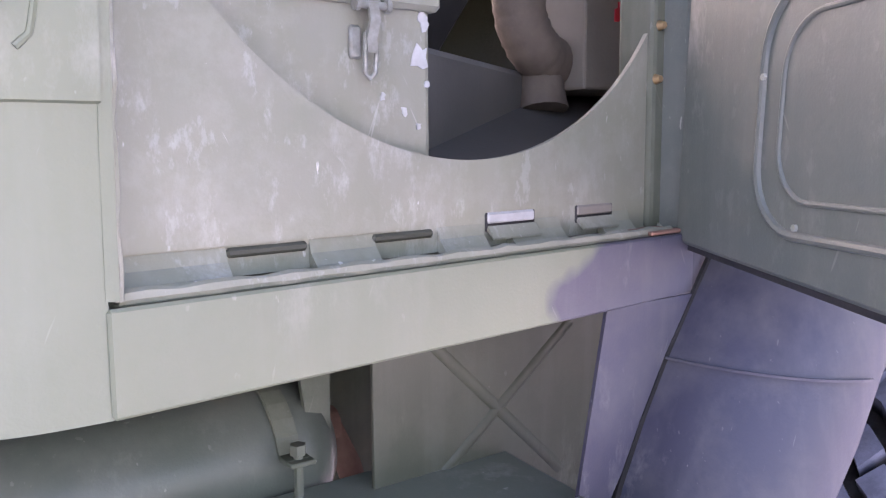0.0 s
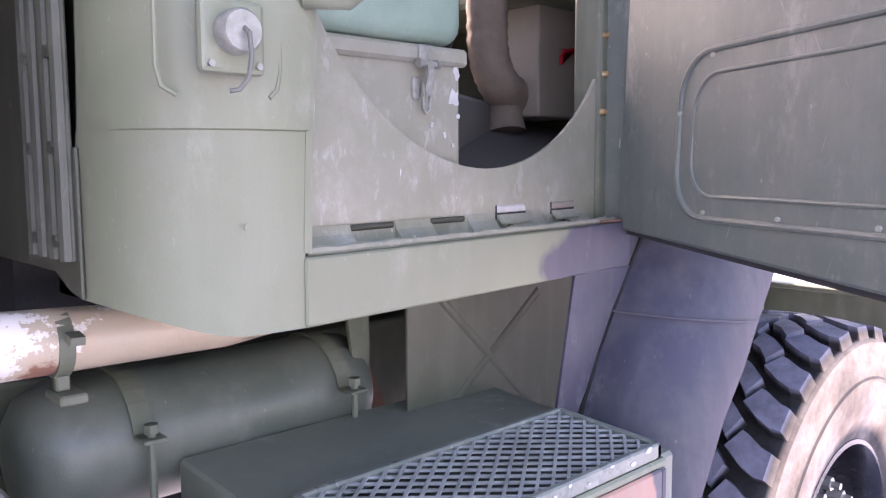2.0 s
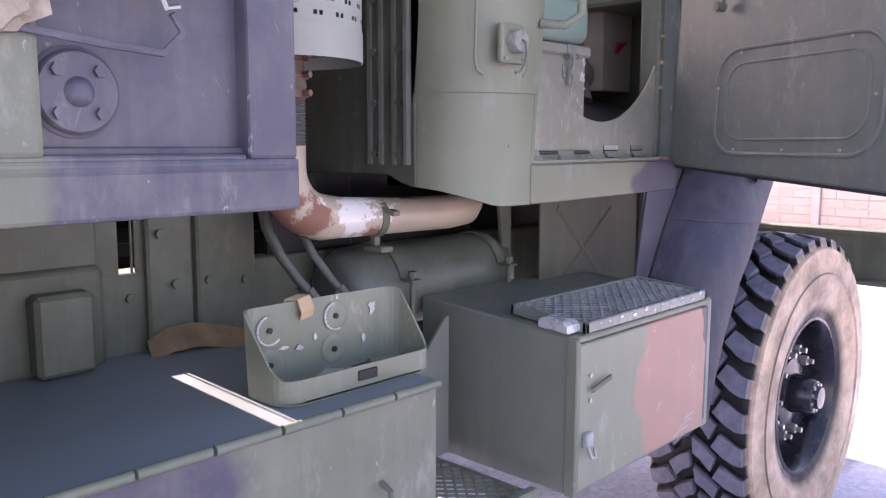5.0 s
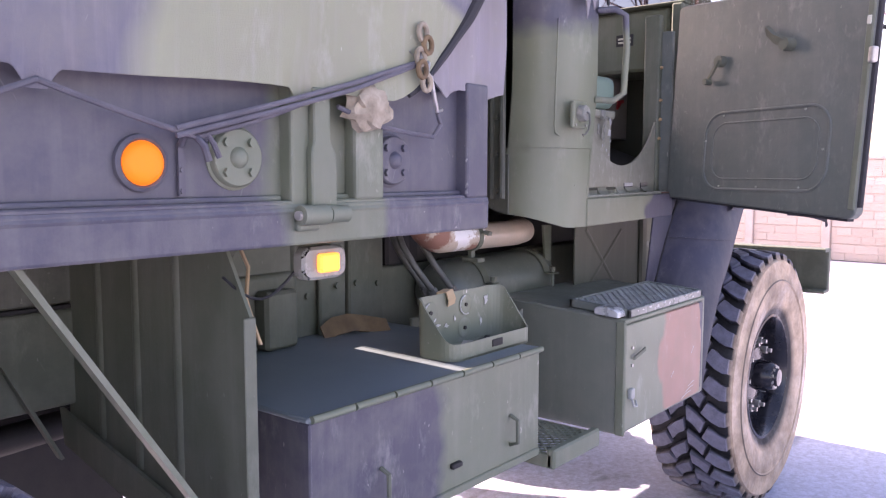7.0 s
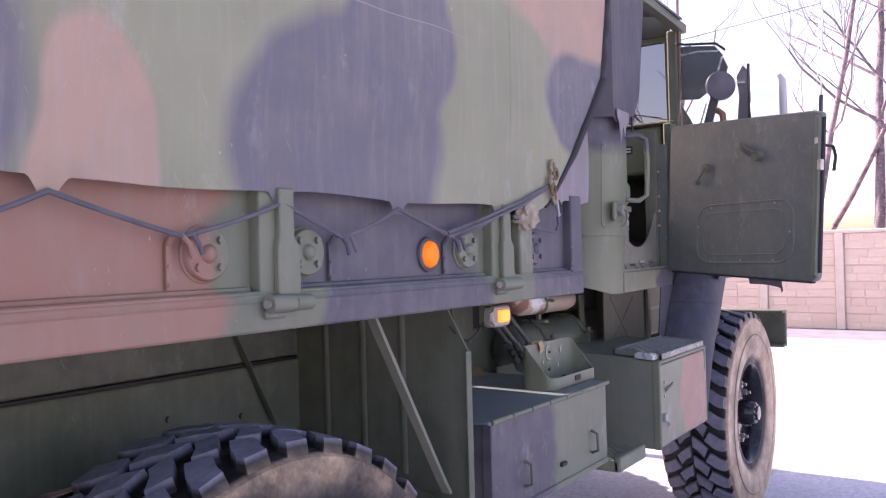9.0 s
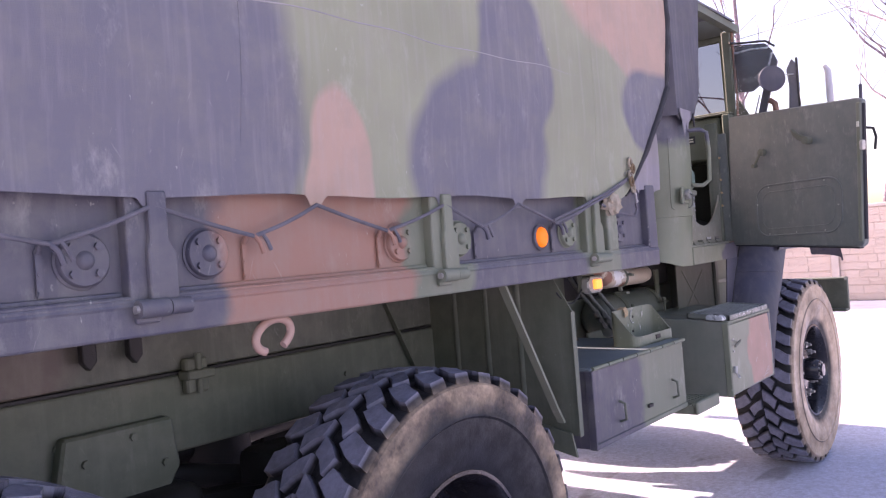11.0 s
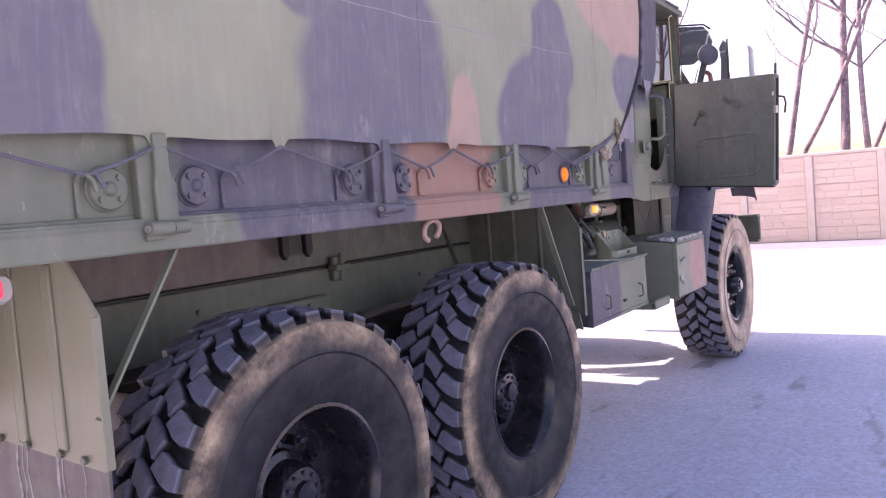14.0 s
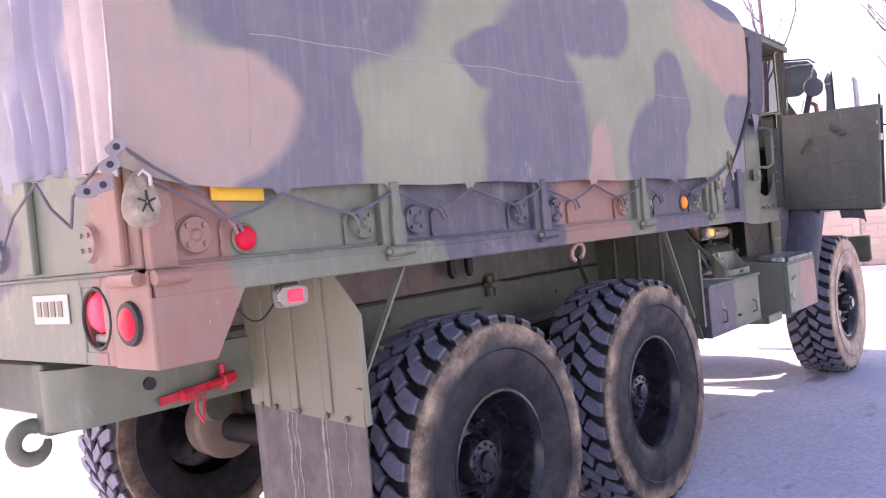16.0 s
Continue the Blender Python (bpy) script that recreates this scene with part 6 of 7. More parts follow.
bm.transform(Matrix.Translation((2.13, EY, 1.322)) @ Matrix.Rotation(radians(-90), 4, "Z"))
box(bm, (2.13, EY - 0.04, 1.235), (2.17, EY + 0.03, 1.25), 0.003)
box(bm, (2.135, EY - 0.01, 1.25), (2.155, EY + 0.01, 1.28), 0.003)
bar(bm, [(2.145, EY - 0.055, 1.34), (2.145, EY - 0.08, 1.335)], 0.02, 0.012, (1, 0, 0))
part("pipe_clamp", bm, M_DARKGREEN, pipe)
GR, GX = 0.185, 1.865
bm = bmesh.new()
seg, rows = 84, 34
ringv = []
for i in range(rows + 1):
    ringv.append([bm.verts.new((GX + GR * math.cos(2 * math.pi * k / seg), EY + GR * math.sin(2 * math.pi * k / seg), 1.70 + 0.5 * i / rows)) for k in range(seg)])
for i in range(rows):
    for k in range(seg):
        if i > 3 and i < rows - 2 and (k + 2 * (i // 2 % 2)) % 4 < 2 and i % 2 == 0:
            # a six-sided hole between four corners
            a, b, c, d = ringv[i][k], ringv[i][(k + 1) % seg], ringv[i + 1][(k + 1) % seg], ringv[i + 1][k]
            m = (a.co + b.co + c.co + d.co) / 4
            inner = [bm.verts.new(m + (v.co - m) * 0.62) for v in (a, b, c, d)]
            for q, (u, v) in enumerate(((a, b), (b, c), (c, d), (d, a))):
                bm.faces.new((u, v, inner[(q + 1) % 4], inner[q]))
            continue
        bm.faces.new((ringv[i][k], ringv[i][(k + 1) % seg], ringv[i + 1][(k + 1) % seg], ringv[i + 1][k]))
guard2 = part("muffler_guard", bm, M_PERF, truck, "pale green perforated muffler guard")
part("guard_band", merge(bmesh.new(), turned(bmesh.new(), [(1.68, GR + 0.002), (1.745, GR + 0.002), (1.745, GR - 0.002), (1.68, GR - 0.002)], 64, True)), M_PERF, guard2)
bpy.data.objects[guard2.children[0].name].matrix_basis = Matrix.Translation((GX, EY, 0)) @ Matrix.Rotation(radians(90), 4, "X")
part("muffler", tube(bmesh.new(), [(GX, EY, 1.70), (GX, EY, 2.25)], 0.115, 28), M_RUST, truck, "rusty muffler inside its guard", smooth=True)
part("stack", tube(bmesh.new(), [(GX, EY, 2.2), (GX, EY, 2.9)], 0.055, 20), M_DARK, truck, smooth=True)

# ---- cab ----
SILL_LO, SILL_HI, CY = 1.360, 1.454, -1.05
JAMB, DOOR_REAR = 3.21, 2.356
BACK = 2.13


def cy(x):
    """The cab's outer side, which draws in towards the front."""
    return CY + 0.093 * max(0.0, x - DOOR_REAR)


def py(x):
    """The inner panel's plane."""
    return -0.972 + 0.10 * (x - 2.47)


def lean_to(bm, line, base):
    """Shifts a flat panel sideways so that it follows a slanting line."""
    for v in bm.verts:
        v.co.y += line(v.co.x) - base
    return bm


def bulge(z):
    """How far the cab's side swells out at a height."""
    f = max(0.0, min(1.0, (z - 1.44) / 0.42))
    return 0.026 * f * f * (3 - 2 * f)


def swell(bm, lo=0.0):
    for v in bm.verts:
        v.co.y -= bulge(max(lo, v.co.z))
    return bm


plan = [(DOOR_REAR, CY)] + [(2.33 - 0.20 * math.sin(radians(90 * k / 14)), CY + 0.17 * (1 - math.cos(radians(90 * k / 14)))) for k in range(15)] + [(BACK, -0.80)]
bm = bmesh.new()
levels = [1.360, 1.38, 1.48, 1.60, 1.6185, 1.6205, 1.64, 1.70, 1.78, 1.86, 2.05, 2.20, 2.35, 2.5, 2.6, 2.78]
grid = []
for z in levels:
    pull = 0.005 if z < 1.62 else 0.0
    lean = -bulge(z)
    row = []
    for x, y in plan:
        f = (2.356 - x) / 0.226
        zz = z + (0.09 * max(0.0, f - 0.45) ** 1.2 if z < 1.40 else 0)
        row.append((x, y + pull + lean, zz))
    grid.append(row)
skin(bm, grid, 0.012)
cab = part("cab", bm, M_CAB, truck, "rounded green and black cab quarter", smooth=True)
mirrored = bmesh.new()
skin(mirrored, [[(px, -q, pz) for px, q, pz in row] for row in grid], 0.012, (0, -1, 0))
part("left_quarter", mirrored, M_CAB, cab, smooth=True)
part("left_sill", box(bmesh.new(), (DOOR_REAR, 0.955, SILL_LO), (3.225, 1.03, SILL_HI + 0.01), 0.004), M_CAB, cab)
part("rear_wall", box(bmesh.new(), (BACK, -0.82, 1.43), (BACK + 0.02, 1.0, 2.62), 0.004), M_SHADED, cab)
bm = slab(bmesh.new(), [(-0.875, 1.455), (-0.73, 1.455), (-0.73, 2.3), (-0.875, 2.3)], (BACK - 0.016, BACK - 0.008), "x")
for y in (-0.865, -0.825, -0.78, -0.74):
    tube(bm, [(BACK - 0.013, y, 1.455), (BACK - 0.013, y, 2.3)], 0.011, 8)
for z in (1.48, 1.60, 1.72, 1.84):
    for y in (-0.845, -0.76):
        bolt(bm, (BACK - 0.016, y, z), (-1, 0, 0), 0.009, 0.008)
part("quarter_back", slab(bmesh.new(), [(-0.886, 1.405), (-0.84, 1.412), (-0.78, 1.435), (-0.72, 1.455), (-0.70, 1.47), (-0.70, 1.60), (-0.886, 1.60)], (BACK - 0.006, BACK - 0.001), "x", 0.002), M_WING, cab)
part("ribbed_strip", bm, M_SHADED, cab, "ribbed bolted strip")
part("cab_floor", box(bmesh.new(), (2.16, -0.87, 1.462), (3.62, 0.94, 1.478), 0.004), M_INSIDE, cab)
# sill: outer face, top lip with a bead
bm = box(bmesh.new(), (DOOR_REAR - 0.002, CY, SILL_LO), (3.225, CY + 0.012, SILL_HI), 0.003)
box(bm, (DOOR_REAR, CY + 0.002, SILL_HI - 0.008), (3.215, CY + 0.11, SILL_HI), 0.003)
sill = part("door_sill", lean_to(bm, cy, CY), M_CAB, cab, "pale green door sill")
bead = [(DOOR_REAR + 0.01 + 0.82 * k / 30, cy(DOOR_REAR + 0.01 + 0.82 * k / 30) + 0.020 + 0.002 * math.sin(1.9 * k), SILL_HI + 0.004) for k in range(31)]
part("sill_bead", tube(bmesh.new(), bead, [0.0075 + 0.002 * math.sin(2.3 * k) for k in range(31)], 8), M_SCOOP, sill, "scuffed sealing bead", smooth=True)
part("rust_patch", lean_to(box(bmesh.new(), (3.12, CY + 0.005, SILL_HI + 0.001), (3.20, CY + 0.06, SILL_HI + 0.007), 0.002), cy, CY), M_RUST, sill, "rusty corner of the sill")
# inner panel with its scooped cut-out and slots along the foot
scoop = [(DOOR_REAR, 1.458), (DOOR_REAR, 2.0), (2.374, 2.0)] + arc(2.82, 2.025, 0.457, 193, 324, 36) + [(3.203, 1.80), (3.206, 1.80), (3.206, 1.458)]
panel = part("scooped_panel", lean_to(slab(bmesh.new(), scoop, (0.0, 0.008), "y"), py, 0.0), M_SCOOP, cab, "scuffed inner panel with a scooped opening")
x = DOOR_REAR + 0.004
for w, gap in ((0.125, 0.095), (0.085, 0.095), (0.075, 0.045), (0.105, 0.085), (0.075, 0.062), (0.036, 0.0)):
    bm = slab(bmesh.new(), [(0.0, 1.488), (-0.0055, 1.474), (-0.017, 1.462), (-0.026, 1.4575), (-0.026, 1.4552), (-0.004, 1.458), (0.004, 1.47)], (x, x + w), "x")
    part("panel_foot", lean_to(bm, py, 0.0), M_SCOOP, panel)
    x += w + gap
# pale fills paint sun in the forward slots, dark ones the recess shade
for x0, w, z, m in ((2.485, 0.092, 1.487, M_INSIDE), (2.662, 0.09, 1.487, M_INSIDE), (2.843, 0.09, 1.488, M_PALE), (3.022, 0.082, 1.488, M_HEATER)):
    high = x0 > 2.8
    if high:
        part("slot_frame", lean_to(box(bmesh.new(), (x0 - 0.003, -0.002, z - 0.013), (x0 + w + 0.003, 0.010, z + 0.014), 0.003), py, 0.0), M_DARK, panel)
    part("slot", lean_to(box(bmesh.new(), (x0, -0.004 if high else -0.0052, z - (0.002 if high else 0.010)), (x0 + w, 0.010, z + (0.013 if high else 0.0)), 0.003), py, 0.0), m, panel)
    if high:
        part("slot_lip", lean_to(slab(bmesh.new(), [(-0.004, z - 0.004), (-0.016, z - 0.018), (-0.016, z - 0.021), (-0.002, z - 0.010)], (x0, x0 + w), "x"), py, 0.0), M_SCOOP, panel)
lap = [(DOOR_REAR + 0.002, 1.96), (DOOR_REAR + 0.002, 1.49), (2.705, 1.49), (2.66, 1.533), (2.60, 1.588), (2.555, 1.640)] + arc(2.82, 2.025, 0.459, 232, 197, 12)
part("lap_plate", lean_to(slab(bmesh.new(), lap, (-0.0045, -0.0005), "y"), py, 0.0), M_SCOOP, panel)
# jamb
jy = -0.90
bm = box(bmesh.new(), (3.188, jy - 0.012, 1.455), (3.225, jy + 0.06, 2.20), 0.008, seg=2)
jamb = part("door_jamb", bm, M_DARKGREEN, cab)
for k, z in enumerate((1.685, 1.765, 1.845, 1.98)):
    xx = 3.201 - 0.006 * (k == 0)
    part("jamb_screw", tube(bmesh.new(), [(xx, jy - 0.012, z), (xx, jy - 0.022, z)], [0.008, 0.005], 10), M_BRASS, jamb, smooth=True)
part("hinge_post", box(bmesh.new(), (3.212, -0.958, 1.456), (3.236, -0.90, 2.13), 0.004), M_DOOR, cab)
pillar = part("door_pillar", box(bmesh.new(), (3.32, -1.000, 2.14), (3.41, -0.940, 2.775), 0.010, seg=2), M_DARKGREEN, cab)
part("worn_pillar_edge", tube(bmesh.new(), [(3.335, -1.006, 2.20), (3.335, -1.008, 2.5), (3.335, -1.006, 2.77)], 0.008, 8), M_RUST, pillar, "rusty brown edge of the pillar", smooth=True)
part("roof_rail", bar(bmesh.new(), [(2.40, -1.02, 2.80), (2.8, -1.02, 2.795), (3.40, -1.005, 2.785)], 0.05, 0.045, (0, 1, 0)), M_DARKGREEN, cab)
part("rear_jamb", swell(bar(bmesh.new(), [(DOOR_REAR + 0.0035, CY + 0.017, 1.46 + 0.1 * k) for k in range(13)], 0.026, 0.011, (0, 1, 0))), M_CAB, cab)
part("edge_bead", swell(tube(bmesh.new(), [(DOOR_REAR + 0.010 + 0.0015 * math.sin(2.3 * k), CY + 0.012, 1.458 + 0.03 * k) for k in range(40)], 0.0045, 8)), M_SCOOP, cab, "scuffed folded door-opening edge", smooth=True)
# folded canvas roof
grid = []
for i in range(13):
    x = 2.10 + 1.17 * i / 12
    grid.append([(x, -1.05 + 2.10 * j / 16, 2.845 + 0.10 * math.sin(math.pi * j / 16) ** 0.5 + (0.05 if i < 2 else 0) - 0.03 * i / 12) for j in range(17)])
part("cab_roof", skin(bmesh.new(), grid, 0.012, (0, 0, -1)), M_BLACK, cab, "dark canvas cab roof", smooth=True)
# canvas curtain buttoned over the quarter, its edge slanting forward towards the roof
grid = []
for k in range(13):
    z = 2.135 + 0.055 * k
    far = 2.385 + 0.10 * min(1.0, (z - 2.10) / 0.16) + 0.11 * (z - 2.2) / 0.6
    row = [(2.118, -0.86, z), (2.122, -0.93, z), (2.145, -1.015, z)]
    row += [(2.19 + (far - 2.19) * q / 8, -1.090 - 0.007 * math.sin(2.4 * q + 5 * z) * math.sin(math.pi * q / 8), z - (0.022 * math.sin(1.3 * q) ** 2 if k == 0 else 0.0)) for q in range(9)]
    row.append((far - 0.006, -1.072, z))
    grid.append(row)
curtain = part("cab_curtain", skin(bmesh.new(), grid, 0.006), M_CURTAIN, cab, "dark grey canvas side curtain", smooth=True)
part("curtain_tab", slab(bmesh.new(), [(2.20, 2.17), (2.335, 2.165), (2.33, 2.12), (2.30, 2.10), (2.285, 2.055), (2.265, 2.10), (2.24, 2.02), (2.225, 2.11), (2.205, 2.13)], (-1.103, -1.097), "y", 0.002), M_FLAPCLOTH, curtain, "torn grey canvas tab")
part("curtain_strap", bar(bmesh.new(), [(2.375, -1.10, 2.155), (2.368, -1.102, 2.12), (2.38, -1.098, 2.085)], 0.014, 0.005, (1, 0, 0)), M_BLACKRUB, curtain)
# lapped panel, power socket and grab handle on the quarter
for bead_pts in ([(2.168, 2.02), (2.168, 1.69), (2.174, 1.668), (2.19, 1.658)], [(2.312, 2.02), (2.312, 1.69), (2.308, 1.668), (2.298, 1.658)]):
    bm = tube(bmesh.new(), [(px, CY + 0.045 * max(0, 1 - (px - 2.14) / 0.12) + 0.002, pz) for px, pz in bead_pts], 0.0032, 8)
    part("pressed_bead", swell(bm), M_CAB, cab, smooth=True)
SY = CY - bulge(1.73)
bm = box(bmesh.new(), (2.200, SY - 0.010, 1.682), (2.284, SY + 0.006, 1.768), 0.006, seg=2)
sock = part("slave_socket", bm, M_CAB, cab, "capped power socket with a chain")
part("cap", tube(bmesh.new(), [(2.242, SY - 0.01, 1.729), (2.242, SY - 0.030, 1.729), (2.242, SY - 0.034, 1.729)], [0.026, 0.026, 0.023], 28), M_LATCH, sock, "worn round cap", smooth=True)
part("tether", tube(bmesh.new(), [(2.243, SY - 0.033, 1.732), (2.244, SY - 0.042, 1.726), (2.245, SY - 0.044, 1.70), (2.243, SY - 0.040, 1.676), (2.234, SY - 0.034, 1.662), (2.224, SY - 0.030, 1.660)], 0.003, 8), M_HOSEGREEN, sock, smooth=True)
for x, z in ((2.211, 1.692), (2.273, 1.692)):
    part("socket_screw", bolt(bmesh.new(), (x, SY - 0.012, z), (0, -1, 0), 0.0045, 0.003), M_LATCH, sock)
pts = [(2.345, CY - 0.002, 2.065), (2.375, CY - 0.05, 2.068), (2.40, CY - 0.075, 2.05), (2.403, CY - 0.08, 1.95), (2.40, CY - 0.075, 1.80), (2.375, CY - 0.05, 1.775), (2.345, CY - 0.002, 1.78)]
part("grab_handle", swell(tube(bmesh.new(), pts, 0.011, 10)), M_CAB, cab, smooth=True)
part("cab_dent", bolt(bmesh.new(), (2.268, CY, 1.499), (0, -1, 0), 0.0045, 0.0012), M_CAB, cab)
# inside: seat box, cushion, heater box, duct, far wall
seat_box = part("seat_box", box(bmesh.new(), (2.20, -0.912, 1.478), (2.775, -0.40, 1.76), 0.008, seg=2), M_SCOOP, truck, "scuffed metal seat box with a latch")
part("box_lip", box(bmesh.new(), (2.19, -0.924, 1.745), (2.785, -0.39, 1.775), 0.006), M_SCOOP, seat_box)
bm = box(bmesh.new(), (2.664, -0.930, 1.742), (2.696, -0.922, 1.774), 0.003)
tube(bm, [(2.660, -0.934, 1.742), (2.700, -0.934, 1.742)], 0.0045, 10)
for q in (2.660, 2.700):
    tube(bm, [(q - 0.003, -0.934, 1.742), (q + 0.003, -0.934, 1.742)], 0.0075, 10)
bar(bm, [(2.679, -0.936, 1.745), (2.681, -0.938, 1.725), (2.678, -0.934, 1.705), (2.680, -0.932, 1.69)], 0.013, 0.005, (1, 0, 0))
box(bm, (2.660, -0.918, 1.684), (2.676, -0.911, 1.722), 0.004)
loop = [(2.674, -0.929, 1.712), (2.672, -0.930, 1.69), (2.673, -0.928, 1.668), (2.679, -0.928, 1.662), (2.686, -0.928, 1.668), (2.687, -0.930, 1.69), (2.685, -0.929, 1.712), (2.674, -0.929, 1.712)]
tube(bm, loop, 0.0030, 8)
part("latch", bm, M_LATCH, seat_box, "steel loop latch", smooth=True)
rng = random.Random(4)
for cx, cz, q in ((2.764, 1.735, 0.011), (2.758, 1.692, 0.015), (2.768, 1.660, 0.006), (2.735, 1.628, 0.006), (2.705, 1.642, 0.005), (2.755, 1.610, 0.005)):
    pts = [(min(2.7735, cx + q * rng.uniform(0.35, 1.1) * math.cos(radians(36 * k))), cz + 1.3 * q * rng.uniform(0.35, 1.1) * math.sin(radians(36 * k))) for k in range(10)]
    part("bare_chip", slab(bmesh.new(), pts, (-0.9135, -0.9118), "y"), M_PALE, seat_box, "chip of bare pale metal")
bm = box(bmesh.new(), (2.20, -0.935, 1.778), (2.77, -0.36, 1.90), 0.035, seg=4)
part("seat_cushion", bm, M_SEAT, truck, "green vinyl seat cushion", smooth=True)
part("seat_back", box(bmesh.new(), (2.16, -0.90, 1.86), (2.28, -0.36, 2.4), 0.04, seg=4), M_SEAT, truck, "green vinyl seat back", smooth=True)
# engine tunnel side, sloping floor mat, heater and its duct
bm = slab(bmesh.new(), [(2.60, -0.880), (3.47, -0.38), (3.60, -0.30), (3.60, 0.38), (2.20, 0.38), (2.20, -0.38)], (1.48, 1.74), "z", 0.012)
part("engine_tunnel", bm, M_TUNNEL, cab)
bm = skin(bmesh.new(), [[(x, -0.880, 1.510), (x, -0.38, 1.700)] for x in (2.60, 2.9, 3.2, 3.61)], 0.012, (0, 0, -1))
part("floor_mat", bm, M_FLOOR, cab)
bm = slab(bmesh.new(), [(2.98, 1.74), (3.10, 1.74), (3.20, 1.88), (3.12, 1.92)], (-0.46, -0.43), "y", 0.004)
part("shift_bracket", bm, M_DARK, cab)
part("shift_lever", tube(bmesh.new(), [(3.02, -0.35, 1.74), (3.00, -0.36, 1.92), (2.97, -0.36, 2.05)], 0.014, 10), M_DARK, cab, smooth=True)
heater = part("heater_box", box(bmesh.new(), (3.405, -0.56, 1.70), (3.606, -0.36, 1.99), 0.006, seg=2), M_HEATER, truck, "drab brown metal heater box")
part("red_stripe", slab(bmesh.new(), [(3.49, 1.865), (3.56, 1.875), (3.56, 1.89), (3.50, 1.88), (3.50, 1.84), (3.49, 1.84)], (-0.5645, -0.5605), "y"), M_RED, heater, "red paint stripe")
duct = [(3.285, -0.49, 2.10), (3.285, -0.49, 1.95), (3.287, -0.49, 1.88), (3.300, -0.49, 1.825), (3.328, -0.49, 1.785), (3.370, -0.48, 1.762), (3.43, -0.47, 1.755)]
fine, rs = [], []
for a, b in zip(duct, duct[1:]):
    for k in range(6):
        fine.append(tuple(a[q] + (b[q] - a[q]) * k / 6 for q in range(3)))
        rs.append(0.052 + (0.0025 if len(fine) % 3 == 0 else 0.0))
part("heater_duct", tube(bmesh.new(), fine, rs, 20), M_HOSE, truck, "brown fabric heater duct", smooth=True)
part("drain_boot", tube(bmesh.new(), [(3.37, -0.47, 1.745), (3.365, -0.48, 1.70), (3.36, -0.49, 1.660)], [0.048, 0.046, 0.052], 14), M_HOSE, heater, smooth=True)
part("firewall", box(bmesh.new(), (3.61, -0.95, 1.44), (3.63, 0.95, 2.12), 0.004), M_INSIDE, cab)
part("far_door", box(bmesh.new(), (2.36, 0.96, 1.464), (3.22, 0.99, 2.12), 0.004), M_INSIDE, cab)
dash = part("dash_panel", box(bmesh.new(), (3.30, -0.90, 1.985), (3.61, 0.93, 2.25), 0.012), M_GREEN, cab)
part("label_plate", box(bmesh.new(), (3.294, -0.735, 2.10), (3.2995, -0.655, 2.15), 0.0), M_LABEL, dash, "small black label with pale bars")
for k in range(2):
    part("label_bar", box(bmesh.new(), (3.2915, -0.725, 2.112 + 0.016 * k), (3.2935, -0.665, 2.120 + 0.016 * k), 0.0), M_CREAM, dash)
# steering wheel, far back in the cab
pts = [(3.0 + 0.21 * 0.4 * math.sin(2 * math.pi * k / 28), 0.52 + 0.23 * math.cos(2 * math.pi * k / 28), 2.12 + 0.21 * math.sin(2 * math.pi * k / 28)) for k in range(29)]
part("steering_wheel", tube(bmesh.new(), pts, 0.014, 8), M_BLACKRUB, truck, "black steering wheel", smooth=True)
# windscreen frame and panes
bm = bmesh.new()
for y in (-0.925, -0.02, 0.925):
    bar(bm, [(3.435, y, 2.10), (3.415, y, 2.79)], 0.045, 0.04, (0, 1, 0))
for x, z in ((3.435, 2.275), (3.417, 2.755)):
    box(bm, (x - 0.02, -0.94, z - 0.02), (x + 0.02, 0.94, z + 0.02), 0.006)
part("roof_header", box(bmesh.new(), (3.385, -0.94, 2.765), (3.40, 0.94, 2.90), 0.004), M_INSIDE, cab)
ws = part("windscreen_frame", bm, M_DARKGREEN, cab)
for y0, y1 in ((-0.90, -0.045), (0.01, 0.90)):
    part("pane", skin(bmesh.new(), [[(3.433, y0, 2.295), (3.417, y0, 2.735)], [(3.433, y1, 2.295), (3.417, y1, 2.735)]], 0.005, (1, 0, 0)), M_GLASS, ws).visible_shadow = False
for y in (-0.6, 0.45):
    part("wiper", bar(bmesh.new(), [(3.455, y, 2.70), (3.46, y + 0.12, 2.44), (3.465, y + 0.16, 2.30)], 0.015, 0.008, (0, 1, 0)), M_DARK, ws)
# hood, cowl, fenders, grille
bm = slab(bmesh.new(), [(3.64, 1.45), (3.64, 2.08), (3.75, 2.06), (4.70, 1.93), (4.84, 1.84), (4.86, 1.15), (3.64, 1.15)], (-0.55, 0.55), "y", 0.03)
hood = part("hood", bm, M_DARKGREEN, truck, "dark green engine hood")
for y0, y1 in ((-0.985, -0.935), (0.935, 0.985)):
    part("cowl_side", slab(bmesh.new(), [(3.228, 1.456), (3.24, 2.25), (3.64, 2.25), (3.64, 1.456)], (y0, y1), "y", 0.008), M_DARKGREEN, hood)
part("cowl_top", box(bmesh.new(), (3.26, -0.985, 2.252), (3.64, 0.985, 2.262), 0.004), M_DARKGREEN, hood)
grille = part("grille", box(bmesh.new(), (4.86, -0.5, 1.16), (4.88, 0.5, 1.80), 0.006), M_DARKGREEN, hood)
for k in range(9):
    part("grille_slat", box(bmesh.new(), (4.88, -0.42 + 0.1 * k, 1.22), (4.90, -0.38 + 0.1 * k, 1.74), 0.003), M_DARK, grille)
